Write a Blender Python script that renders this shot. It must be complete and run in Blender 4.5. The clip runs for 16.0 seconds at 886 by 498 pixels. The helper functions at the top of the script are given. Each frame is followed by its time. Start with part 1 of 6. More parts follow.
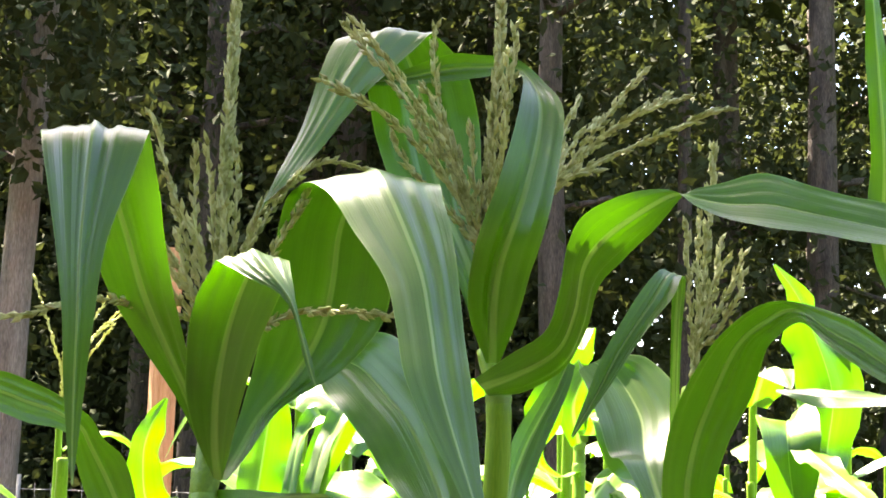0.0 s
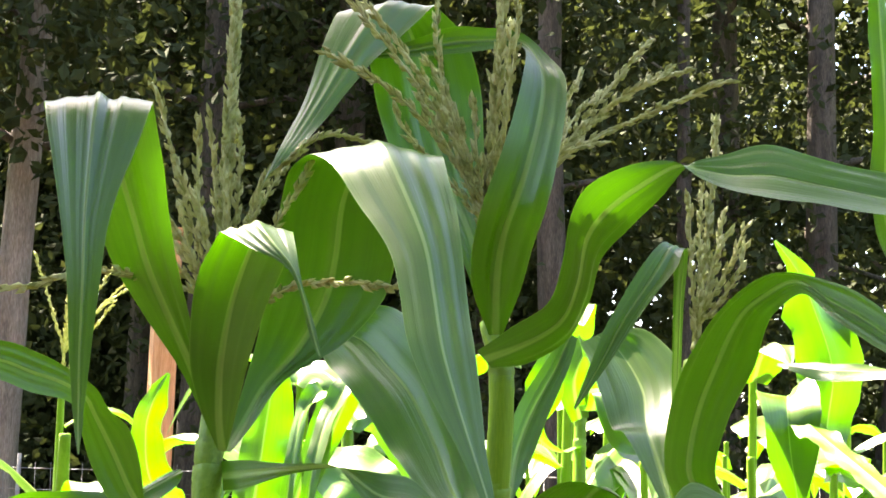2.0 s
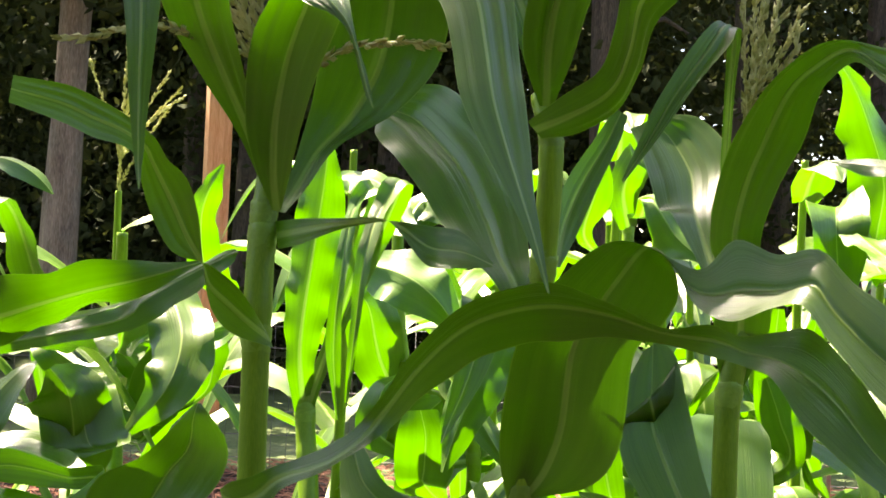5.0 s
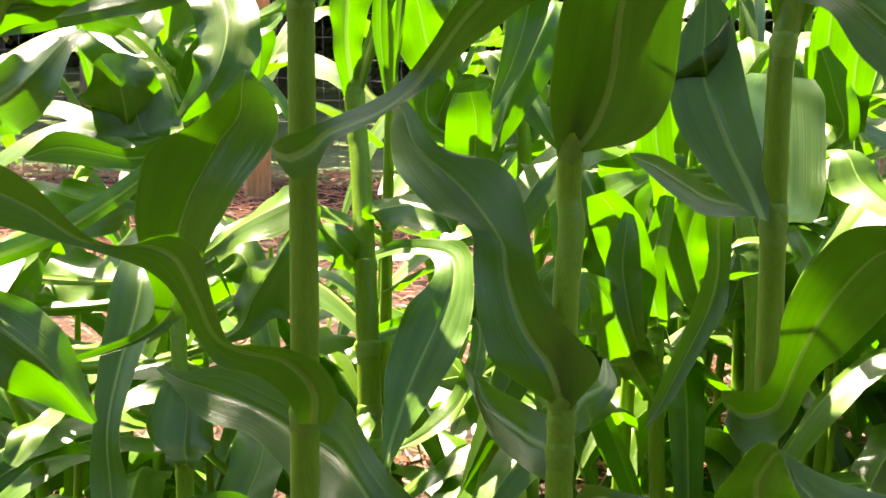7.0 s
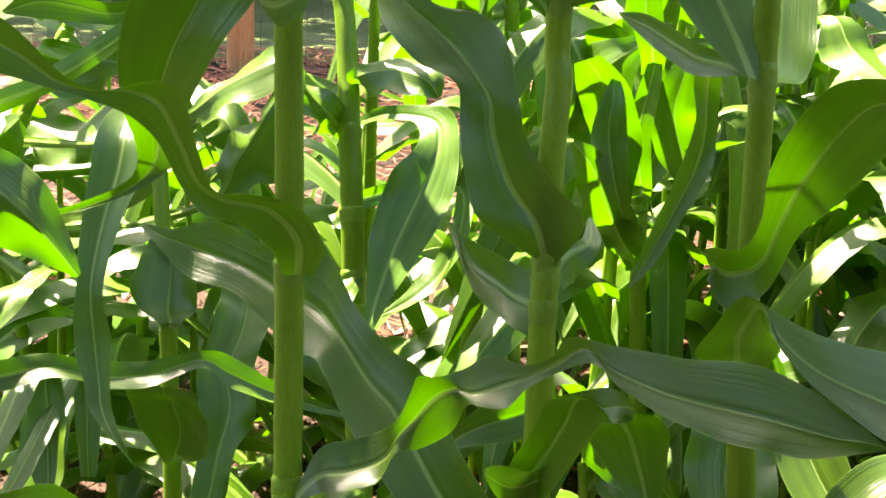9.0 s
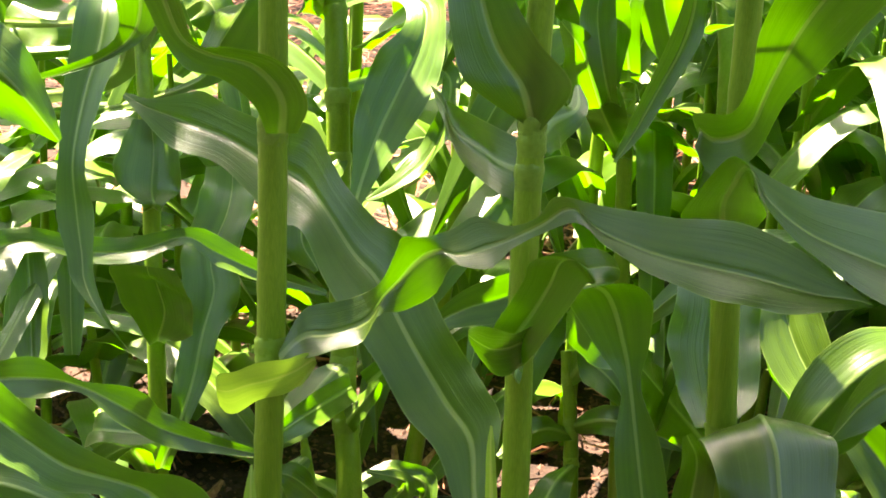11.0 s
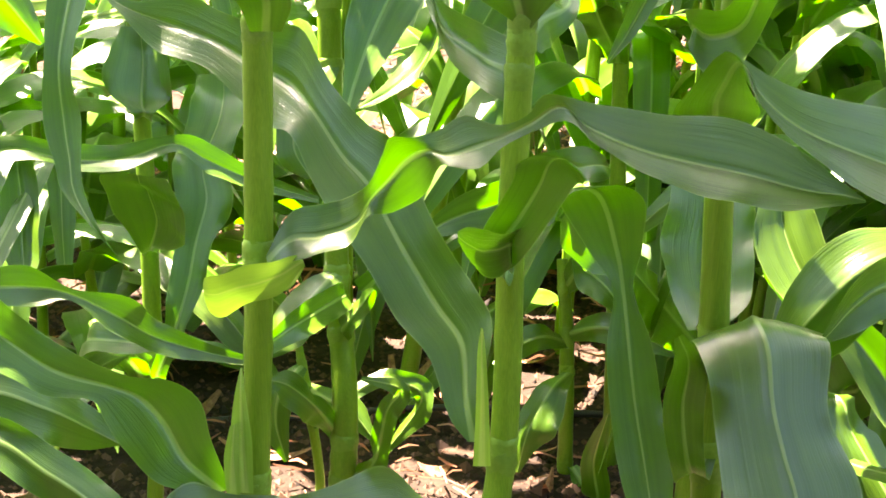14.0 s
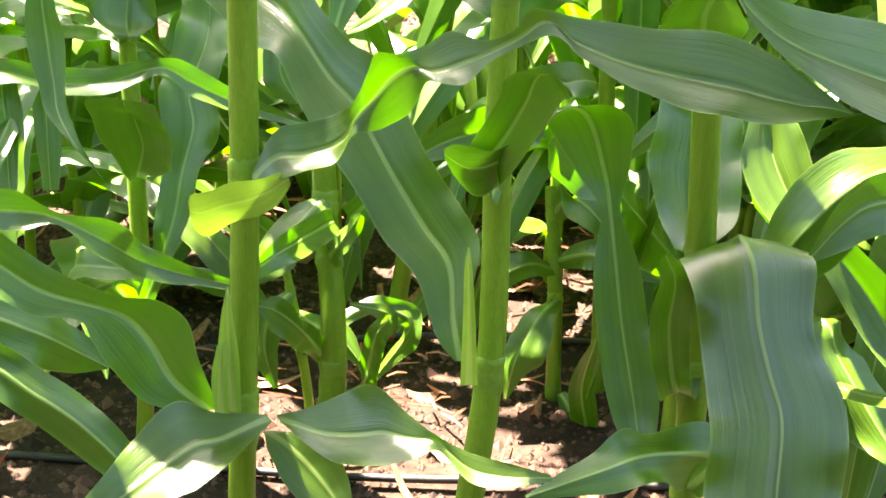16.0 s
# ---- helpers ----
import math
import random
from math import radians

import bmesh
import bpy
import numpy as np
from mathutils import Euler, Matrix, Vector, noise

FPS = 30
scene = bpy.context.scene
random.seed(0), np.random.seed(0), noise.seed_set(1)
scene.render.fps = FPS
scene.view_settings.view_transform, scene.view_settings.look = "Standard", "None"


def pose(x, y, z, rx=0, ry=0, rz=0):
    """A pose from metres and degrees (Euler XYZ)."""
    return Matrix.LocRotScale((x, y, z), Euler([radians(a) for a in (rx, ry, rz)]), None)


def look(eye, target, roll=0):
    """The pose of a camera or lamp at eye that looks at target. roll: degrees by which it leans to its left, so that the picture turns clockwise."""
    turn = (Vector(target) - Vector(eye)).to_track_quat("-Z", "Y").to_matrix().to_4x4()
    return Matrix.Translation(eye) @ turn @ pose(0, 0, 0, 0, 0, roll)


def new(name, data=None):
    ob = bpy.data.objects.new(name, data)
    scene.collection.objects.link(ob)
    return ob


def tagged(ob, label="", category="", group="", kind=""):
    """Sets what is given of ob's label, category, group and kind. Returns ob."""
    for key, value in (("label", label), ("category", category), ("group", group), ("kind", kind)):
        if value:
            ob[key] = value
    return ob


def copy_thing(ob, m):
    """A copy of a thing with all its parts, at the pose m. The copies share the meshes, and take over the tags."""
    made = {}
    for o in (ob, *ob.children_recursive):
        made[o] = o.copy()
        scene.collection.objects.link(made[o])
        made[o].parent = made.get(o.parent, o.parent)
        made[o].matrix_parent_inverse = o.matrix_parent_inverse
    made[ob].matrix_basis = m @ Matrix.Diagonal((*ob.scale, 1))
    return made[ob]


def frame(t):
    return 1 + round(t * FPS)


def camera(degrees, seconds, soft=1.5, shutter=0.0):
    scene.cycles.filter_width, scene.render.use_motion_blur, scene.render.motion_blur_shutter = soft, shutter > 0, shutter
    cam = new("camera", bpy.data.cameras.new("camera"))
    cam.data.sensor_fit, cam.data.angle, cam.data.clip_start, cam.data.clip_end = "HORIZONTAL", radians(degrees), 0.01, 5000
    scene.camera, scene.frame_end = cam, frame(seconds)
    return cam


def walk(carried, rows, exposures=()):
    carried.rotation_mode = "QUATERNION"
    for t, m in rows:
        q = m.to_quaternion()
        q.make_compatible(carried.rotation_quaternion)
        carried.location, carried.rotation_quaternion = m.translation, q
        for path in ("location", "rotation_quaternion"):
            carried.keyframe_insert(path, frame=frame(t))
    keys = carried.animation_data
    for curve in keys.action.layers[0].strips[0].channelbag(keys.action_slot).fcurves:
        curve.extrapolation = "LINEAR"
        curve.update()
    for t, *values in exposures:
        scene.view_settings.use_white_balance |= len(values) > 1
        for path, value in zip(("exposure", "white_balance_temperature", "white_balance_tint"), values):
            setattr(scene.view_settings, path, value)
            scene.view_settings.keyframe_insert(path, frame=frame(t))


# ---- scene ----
cam = camera(36.0, 16.0, 1.7)
PATH = [
    (0, (0.0378, -0.3839, 1.3605), (-0.0326, 1.5898, 1.6760), 1.42),
    (0.5, (0.0375, -0.3840, 1.3594), (-0.0420, 1.5886, 1.6792), 1.31),
    (1, (0.0357, -0.3843, 1.3576), (-0.0281, 1.5902, 1.6701), 1.35),
    (1.5, (0.0384, -0.3843, 1.3575), (-0.0077, 1.5911, 1.6672), 1.59),
    (2, (0.0345, -0.3847, 1.3538), (-0.0335, 1.5934, 1.6405), 1.36),
    (2.5, (0.0357, -0.3846, 1.3550), (-0.0565, 1.5904, 1.6568), 1.41),
    (3, (0.0383, -0.3849, 1.3525), (-0.0515, 1.5892, 1.6610), 1.89),
    (3.2, (0.0370, -0.3848, 1.3528), (-0.0511, 1.5882, 1.6678), 1.96),
    (5.3, (0.0370, -0.3939, 1.2791), (-0.1073, 1.6008, 1.2646), 2.20),
    (5.5, (0.0365, -0.3927, 1.2754), (-0.1148, 1.6005, 1.2078), 1.65),
    (6, (0.0371, -0.3873, 1.2593), (-0.1227, 1.5973, 1.0703), 1.47),
    (6.5, (0.0376, -0.3866, 1.2487), (-0.1337, 1.5872, 0.9749), 1.62),
    (7, (0.0389, -0.3881, 1.2392), (-0.1545, 1.5708, 0.8848), 0.85),
    (7.5, (0.0379, -0.3868, 1.2294), (-0.1648, 1.5627, 0.8313), 1.04),
    (8, (0.0373, -0.3883, 1.2230), (-0.1577, 1.5527, 0.7821), 1.01),
    (8.2, (0.0378, -0.3884, 1.2231), (-0.1502, 1.5479, 0.7592), 1.13),
    (10.3, (0.0370, -0.3898, 1.1896), (-0.1023, 1.5270, 0.6360), 2.35),
    (10.5, (0.0373, -0.3911, 1.1868), (-0.1031, 1.5223, 0.6217), 2.23),
    (11, (0.0398, -0.3920, 1.1732), (-0.0934, 1.4980, 0.5326), 2.53),
    (11.5, (0.0382, -0.3890, 1.1692), (-0.1050, 1.4831, 0.4801), 2.43),
    (12, (0.0396, -0.3850, 1.1655), (-0.1078, 1.4768, 0.4500), 2.10),
    (12.5, (0.0401, -0.3801, 1.1631), (-0.1017, 1.4751, 0.4298), 2.46),
    (13, (0.0399, -0.3780, 1.1608), (-0.0940, 1.4736, 0.4167), 2.51),
    (13.5, (0.0443, -0.3802, 1.1619), (-0.0923, 1.4682, 0.4106), 2.38),
    (14, (0.0491, -0.3826, 1.1581), (-0.0776, 1.4647, 0.4021), 2.20),
    (14.5, (0.0501, -0.3847, 1.1540), (-0.0787, 1.4548, 0.3794), 2.13),
    (15, (0.0529, -0.3865, 1.1481), (-0.0608, 1.4450, 0.3525), 2.19),
    (15.5, (0.0519, -0.3854, 1.1475), (-0.0581, 1.4330, 0.3220), 2.53),
    (16, (0.0528, -0.3862, 1.1433), (-0.0536, 1.4259, 0.3037), 2.34),
]
walk(cam, [(t, look(eye, target, roll)) for t, eye, target, roll in PATH], [(0, 4.85, 7450, 16), (3.2, 4.75, 7450, 16), (5.3, 3.95, 8000, 14), (8.2, 4.2, 8000, 13), (10.5, 4.48, 8200, 15), (13, 5.0, 8100, 15), (16, 5.22, 7600, 15)])

# ---- light ----
SUN_WAY = Vector((-0.30, 0.38, 0.87)).normalized()      # towards the sun: high, behind the plants, to the west side
world = bpy.data.worlds.new("world")
scene.world = world
world.use_nodes = True
wn = world.node_tree.nodes
sky = wn.new("ShaderNodeTexSky")
sky.sky_type = "NISHITA"
sky.sun_disc = False
sky.sun_elevation = math.asin(SUN_WAY.z)
sky.sun_rotation = math.atan2(SUN_WAY.x, SUN_WAY.y)
sky.air_density, sky.dust_density, sky.ozone_density = 1.0, 1.5, 1.0
world.node_tree.links.new(sky.outputs["Color"], wn["Background"].inputs["Color"])
wn["Background"].inputs["Strength"].default_value = 0.042
sun_data = bpy.data.lights.new("sun", "SUN")
sun_data.energy, sun_data.angle, sun_data.color = 3.5, radians(0.6), (1.0, 0.95, 0.86)
sun = new("sun", sun_data)
sun.rotation_euler = (-SUN_WAY).to_track_quat("-Z", "Y").to_euler()
scene.view_settings.exposure = 0.0


# ---- materials ----
class Nodes:
    """A short way to write node materials."""

    def __init__(self, name):
        self.mat = bpy.data.materials.new(name)
        self.mat.use_nodes = True
        self.tree = self.mat.node_tree
        self.tree.nodes.clear()

    def add(self, kind, **values):
        node = self.tree.nodes.new("ShaderNode" + kind)
        for key, value in values.items():
            if key == "op":
                node.operation = value
            elif key == "blend":
                node.data_type, node.blend_type = "RGBA", value
            elif key == "bands":
                node.wave_type, node.bands_direction = "BANDS", value
            else:
                slot = int(key[1:]) if key[0] == "i" and key[1:].isdigit() else key.replace("_", " ")
                socket = node.inputs[slot]
                if isinstance(value, bpy.types.NodeSocket):
                    self.tree.links.new(value, socket)
                else:
                    socket.default_value = value
        return node

    def noise(self, scale, detail=4.0, vector=None, rough=0.55):
        n = self.add("TexNoise", Scale=scale, Detail=detail, Roughness=rough)
        if vector is not None:
            self.tree.links.new(vector, n.inputs["Vector"])
        return n.outputs["Fac"]

    def ramp(self, fac, *stops):
        n = self.add("ValToRGB", Fac=fac)
        while len(n.color_ramp.elements) < len(stops):
            n.color_ramp.elements.new(0.5)
        for el, (pos, col) in zip(n.color_ramp.elements, stops):
            el.position = pos
            el.color = (*col, 1) if len(col) == 3 else col
        return n.outputs["Color"]

    def mix(self, fac, a, b, blend="MIX"):
        n = self.add("Mix", blend=blend, Factor=fac)
        for value, socket in ((a, n.inputs[6]), (b, n.inputs[7])):
            if isinstance(value, bpy.types.NodeSocket):
                self.tree.links.new(value, socket)
            else:
                socket.default_value = (*value, 1)
        return n.outputs[2]

    def math(self, op, a, b=0.0, c=0.0):
        return self.add("Math", op=op, i0=a, i1=b, i2=c).outputs[0]

    def bump(self, height, strength, distance=0.002):
        return self.add("Bump", Height=height, Strength=strength, Distance=distance).outputs[0]

    def done(self, shader):
        out = self.add("OutputMaterial")
        self.tree.links.new(shader, out.inputs["Surface"])
        return self.mat


def sheet_material(name, dark, light, glow, rib, rough, share):
    """A thin green blade: glossy cuticle above, light that passes through, pale midrib and fine veins."""
    n = Nodes(name)
    flat = n.add("UVMap")
    flat.uv_map = "UVMap"
    uv = flat.outputs[0]
    parts = n.add("SeparateXYZ", Vector=uv)
    across, along = parts.outputs[0], parts.outputs[1]
    obj = n.add("TexCoord").outputs["Object"]
    info = n.add("ObjectInfo").outputs["Random"]
    off = n.math("ABSOLUTE", n.math("SUBTRACT", across, 0.5))
    veins = n.add("TexNoise", Scale=1.0, Detail=2.0, Vector=n.add("CombineXYZ", X=n.math("MULTIPLY", across, 55.0), Y=n.math("MULTIPLY", along, 1.5), Z=n.math("MULTIPLY", info, 37.0)).outputs[0]).outputs["Fac"]
    streaks = n.add("TexNoise", Scale=1.0, Detail=2.0, Vector=n.add("CombineXYZ", X=n.math("MULTIPLY", across, 9.0), Y=n.math("MULTIPLY", along, 3.0), Z=n.math("MULTIPLY", info, 11.0)).outputs[0]).outputs["Fac"]
    spots = n.noise(14.0, 5.0, obj)
    base = n.ramp(n.math("MULTIPLY_ADD", streaks, 0.6, n.math("MULTIPLY", spots, 0.4)), (0.35, dark), (0.65, light))
    base = n.mix(n.ramp(veins, (0.42, (0, 0, 0)), (0.62, (0.28, 0.28, 0.28))), base, light)
    ribmap = n.add("UVMap")
    ribmap.uv_map = "Rib"
    ribmask = n.ramp(n.math("MULTIPLY", n.math("ABSOLUTE", n.add("SeparateXYZ", Vector=ribmap.outputs[0]).outputs[0]), 0.5), (0.30, (1, 1, 1)), (0.56, (0, 0, 0)))
    edge = n.ramp(off, (0.480, (0, 0, 0)), (0.497, (0.6, 0.6, 0.6)))
    base = n.mix(ribmask, base, rib)
    base = n.mix(edge, base, rib)
    hue = n.add("HueSaturation", Hue=n.math("MULTIPLY_ADD", info, 0.02, 0.49), Saturation=1.0, Value=n.math("MULTIPLY_ADD", info, 0.35, 0.82), Fac=1.0, Color=base).outputs[0]
    through_colour = n.mix(n.math("MULTIPLY", ribmask, 0.5), n.mix(veins, glow, tuple(g * 0.75 for g in glow)), rib)
    pleats = n.add("TexNoise", Scale=1.0, Detail=1.0, Vector=n.add("CombineXYZ", X=n.math("MULTIPLY", across, 16.0), Y=n.math("MULTIPLY", along, 2.2), Z=n.math("MULTIPLY", info, 71.0)).outputs[0]).outputs["Fac"]
    ridges = n.math("MULTIPLY_ADD", pleats, 0.5, n.math("MULTIPLY_ADD", veins, 1.0, n.math("MULTIPLY", ribmask, -0.3)))
    relief = n.bump(n.math("MULTIPLY_ADD", spots, 0.6, ridges), 0.34, 0.0016)
    top = n.add("BsdfPrincipled", Base_Color=hue, Roughness=n.math("MULTIPLY_ADD", spots, 0.14, rough), Normal=relief)
    top.inputs["Specular IOR Level"].default_value = 0.62
    back = n.add("BsdfTranslucent", Color=through_colour)
    return n.done(n.add("MixShader", i0=share, i1=top.outputs[0], i2=back.outputs[0]).outputs[0])


LEAF = sheet_material("maize_blade", (0.027, 0.064, 0.003), (0.060, 0.130, 0.007), (0.125, 0.48, 0.004), (0.19, 0.30, 0.07), 0.25, 0.20)
HUSK = sheet_material("young_husk", (0.14, 0.30, 0.04), (0.24, 0.43, 0.07), (0.34, 0.62, 0.04), (0.34, 0.48, 0.12), 0.5, 0.30)


def plain_material(name, stops, scale, rough, bump=0.4, stretch=(1, 1, 1), distance=0.004, fine=8.0, spec=0.4):
    n = Nodes(name)
    obj = n.add("TexCoord").outputs["Object"]
    vec = n.add("Mapping", Vector=obj, Scale=stretch).outputs[0]
    big, small = n.noise(scale, 5.0, vec), n.noise(scale * fine, 4.0, vec)
    fac = n.math("MULTIPLY_ADD", small, 0.5, n.math("MULTIPLY", big, 0.5))
    lo, hi = 0.36, 0.64
    cols = [(lo + (hi - lo) * k / (len(stops) - 1), c) for k, c in enumerate(stops)]
    info = n.add("ObjectInfo").outputs["Random"]
    col = n.add("HueSaturation", Hue=0.5, Saturation=1.0, Value=n.math("MULTIPLY_ADD", info, 0.3, 0.85), Fac=1.0, Color=n.ramp(fac, *cols)).outputs[0]
    p = n.add("BsdfPrincipled", Base_Color=col, Roughness=rough, Normal=n.bump(fac, bump, distance))
    p.inputs["Specular IOR Level"].default_value = spec
    return n.done(p.outputs[0])


def island_material(name, stops, rough, glow=None, share=0.4):
    """Many small pieces in one mesh, each with a shade of its own."""
    n = Nodes(name)
    rnd = n.add("NewGeometry").outputs["Random Per Island"]
    cols = [(k / (len(stops) - 1), c) for k, c in enumerate(stops)]
    p = n.add("BsdfPrincipled", Base_Color=n.ramp(rnd, *cols), Roughness=rough)
    if glow is None:
        return n.done(p.outputs[0])
    p.inputs["Specular IOR Level"].default_value = 0.15
    t = n.add("BsdfTranslucent", Color=(*glow, 1))
    return n.done(n.add("MixShader", i0=share, i1=p.outputs[0], i2=t.outputs[0]).outputs[0])


STALK = plain_material("stalk_rind", [(0.110, 0.218, 0.012), (0.138, 0.258, 0.016), (0.170, 0.302, 0.024)], 14.0, 0.36, 0.10, (9, 9, 0.35), 0.0006, spec=0.3)
COLLAR = plain_material("leaf_collar", [(0.125, 0.236, 0.016), (0.165, 0.295, 0.03)], 30.0, 0.5, 0.3)
SPIKELET = island_material("tassel_spikelets", [(0.20, 0.22, 0.07), (0.38, 0.41, 0.16), (0.58, 0.58, 0.31), (0.29, 0.30, 0.10)], 0.55, (0.5, 0.5, 0.16), 0.25)
SOIL = plain_material("garden_soil", [(0.014, 0.008, 0.006), (0.026, 0.0145, 0.010), (0.050, 0.027, 0.018)], 3.0, 0.95, 0.9, (1, 1, 1), 0.02, 14.0, 0.2)
CLOD = island_material("soil_crumbs", [(0.012, 0.007, 0.005), (0.05, 0.023, 0.015), (0.14, 0.07, 0.045), (0.03, 0.014, 0.009)], 0.95)
STRAW = island_material("pine_straw", [(0.16, 0.055, 0.030), (0.34, 0.13, 0.075), (0.46, 0.22, 0.13), (0.26, 0.09, 0.05)], 0.7)
DRY = plain_material("dry_leaf", [(0.13, 0.055, 0.028), (0.24, 0.11, 0.055), (0.36, 0.20, 0.11)], 20.0, 0.7, 0.4)
POST = plain_material("cedar_post", [(0.42, 0.20, 0.085), (0.58, 0.32, 0.15), (0.68, 0.42, 0.23)], 3.0, 0.8, 0.5, (14, 14, 0.7), 0.004)
WIRE = plain_material("galvanised_wire", [(0.12, 0.12, 0.115), (0.22, 0.22, 0.21)], 40.0, 0.45, 0.1)
HOSE = plain_material("drip_hose", [(0.012, 0.012, 0.012), (0.03, 0.028, 0.026)], 20.0, 0.5, 0.2)
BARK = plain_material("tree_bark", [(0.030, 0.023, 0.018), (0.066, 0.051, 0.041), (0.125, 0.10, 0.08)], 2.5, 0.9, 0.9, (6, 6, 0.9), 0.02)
# lighter copy of the tree bark: sunlight on the fence-side trunk put into its colour
SUNLIT_BARK = plain_material("sunlit_bark", [(0.12, 0.095, 0.078), (0.22, 0.18, 0.15), (0.34, 0.28, 0.24)], 2.5, 0.9, 0.9, (6, 6, 0.9), 0.02)
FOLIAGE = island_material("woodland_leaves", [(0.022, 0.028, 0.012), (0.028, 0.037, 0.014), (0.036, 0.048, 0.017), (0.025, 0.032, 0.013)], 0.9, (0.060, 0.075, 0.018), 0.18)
GRASS = plain_material("lawn", [(0.06, 0.09, 0.03), (0.12, 0.16, 0.06), (0.20, 0.22, 0.11)], 0.8, 0.9, 0.6, (1, 1, 1), 0.02, 20.0, 0.2)


# ---- mesh helpers ----
def mesh_of(name, verts, faces, material, uvs=None, smooth=True, ribs=None):
    me = bpy.data.meshes.new(name)
    me.from_pydata([tuple(v) for v in verts], [], faces)
    me.materials.append(material)
    if uvs is not None:
        layer = me.uv_layers.new(name="UVMap")
        loops = np.zeros(len(me.loops), dtype=np.int32)
        me.loops.foreach_get("vertex_index", loops)
        layer.data.foreach_set("uv", np.asarray(uvs, dtype=np.float32)[loops].ravel())
    if ribs is not None:
        layer = me.uv_layers.new(name="Rib")
        layer.data.foreach_set("uv", np.asarray(ribs, dtype=np.float32)[loops].ravel())
    if smooth:
        me.polygons.foreach_set("use_smooth", [True] * len(me.polygons))
    me.update()
    return me


def part(name, me, parent, label=""):
    ob = new(name, me)
    ob.parent = parent
    if label:
        tagged(ob, label)
    return ob


def thing(name, where, label, category, group="", kind=""):
    ob = new(name)
    ob.location = where
    return tagged(ob, label, category, group, kind)


def spline(points, count):
    """Catmull-Rom through rows of numbers, evenly in arc length of the first three."""
    p = np.array(points, float)
    p = np.vstack([2 * p[0] - p[1], p, 2 * p[-1] - p[-2]])
    out = []
    for k in range(1, len(p) - 2):
        for s in np.linspace(0, 1, 24, endpoint=False):
            a, b, c, d = p[k - 1:k + 3]
            out.append(0.5 * (2 * b + (c - a) * s + (2 * a - 5 * b + 4 * c - d) * s * s + (3 * b - a - 3 * c + d) * s ** 3))
    out.append(p[-2])
    out = np.array(out)
    run = np.r_[0, np.cumsum(np.linalg.norm(np.diff(out[:, :3], axis=0), axis=1))]
    want = np.linspace(0, run[-1], count)
    return np.stack([np.interp(want, run, col) for col in out.T], 1), run[-1]


def unit(v):
    return v / np.maximum(np.linalg.norm(v, axis=-1, keepdims=True), 1e-9)


ACROSS = np.array([-1.0, -0.82, -0.55, -0.25, -0.06, 0.06, 0.25, 0.55, 0.82, 1.0])


def blade(spine, side, width, length, rng, fold=0.22, ruffle=0.10):
    """Vertices, faces and uvs of a blade: a spine, the way across it and its width, with a channelled midrib and wavy margins."""
    n, m = len(spine), len(ACROSS)
    ahead = unit(np.gradient(spine, axis=0))
    side = unit(side - (side * ahead).sum(1, keepdims=True) * ahead)
    up = np.cross(side, ahead)
    run = np.linspace(0, length, n)
    verts, uvs, ribs = [], [], []
    thick = 0.0040 * (1 - np.linspace(0, 1, n)) ** 1.3 + 0.0007
    ph = rng.uniform(0, 6.28, 4)
    fr = rng.uniform(0.75, 1.25, 2)
    for u in ACROSS:
        rim = abs(u) ** 2.2
        k = 0 if u < 0 else 1
        wave = np.sin(run * 40 * fr[k] + ph[k]) * (0.6 + 0.4 * np.sin(run * 13 + ph[3])) + 0.35 * np.sin(run * 97 * fr[k] + ph[2 + k])
        rise = fold * (abs(u) ** 0.8) * np.ones(n) - 0.10 * math.exp(-(u / 0.10) ** 2)
        half = width / 2
        off = up * (half * (rise + ruffle * rim * wave))[:, None] if ruffle else up * (half * rise)[:, None]
        verts.append(spine + side * (half * u * (1 + 0.03 * rim * np.sin(run * 30 + ph[3])))[:, None] + off)
        uvs.append(np.stack([np.full(n, 0.5 + 0.5 * u), run], 1))
        ribs.append(np.stack([u * half / thick, run / length], 1))
    verts = np.stack(verts, 1).reshape(-1, 3)
    uvs = (np.stack(uvs, 1).reshape(-1, 2), np.stack(ribs, 1).reshape(-1, 2))
    faces = [(i * m + j, i * m + j + 1, (i + 1) * m + j + 1, (i + 1) * m + j) for i in range(n - 1) for j in range(m - 1)]
    return verts, faces, uvs


SEED = [100]


def draw(step=1):
    SEED[0] += step
    return np.random.default_rng(SEED[0])


def plant(label, where=(0, 0, 0)):
    return thing("maize_plant", where, label, "maize plant", "maize plants in rows")


CANES = {}


def rooted(owner, knots):
    """The knots of a blade, with a narrow basal stretch that runs to its cane where the blade begins away from it."""
    cane = CANES.get(owner.name)
    first = np.array(knots[0], float)
    if cane is None:
        return knots
    far = np.linalg.norm(cane[:, :2] - first[:2], axis=1)
    gap = np.linalg.norm(cane[:, :3] - first[:3], axis=1).min()
    want = first[2] - 0.35 * far.min()
    k = int(np.abs(cane[:, 2] - want).argmin())
    if gap < 0.045 or np.linalg.norm(cane[k, :3] - first[:3]) > 0.75:
        return knots
    base = first.copy()
    base[:3] = cane[k, :3]
    mid = first.copy()
    mid[:3] = 0.45 * base[:3] + 0.55 * first[:3] + np.array([0, 0, -0.02])
    if len(first) == 6:
        base[3:] *= 0.010 / max(np.linalg.norm(first[3:]), 0.010)
        mid[3:] *= 0.013 / max(np.linalg.norm(first[3:]), 0.013)
    else:
        base[4], mid[4] = 0.016, min(first[4], 0.022)
    return [tuple(base), tuple(mid), *knots]


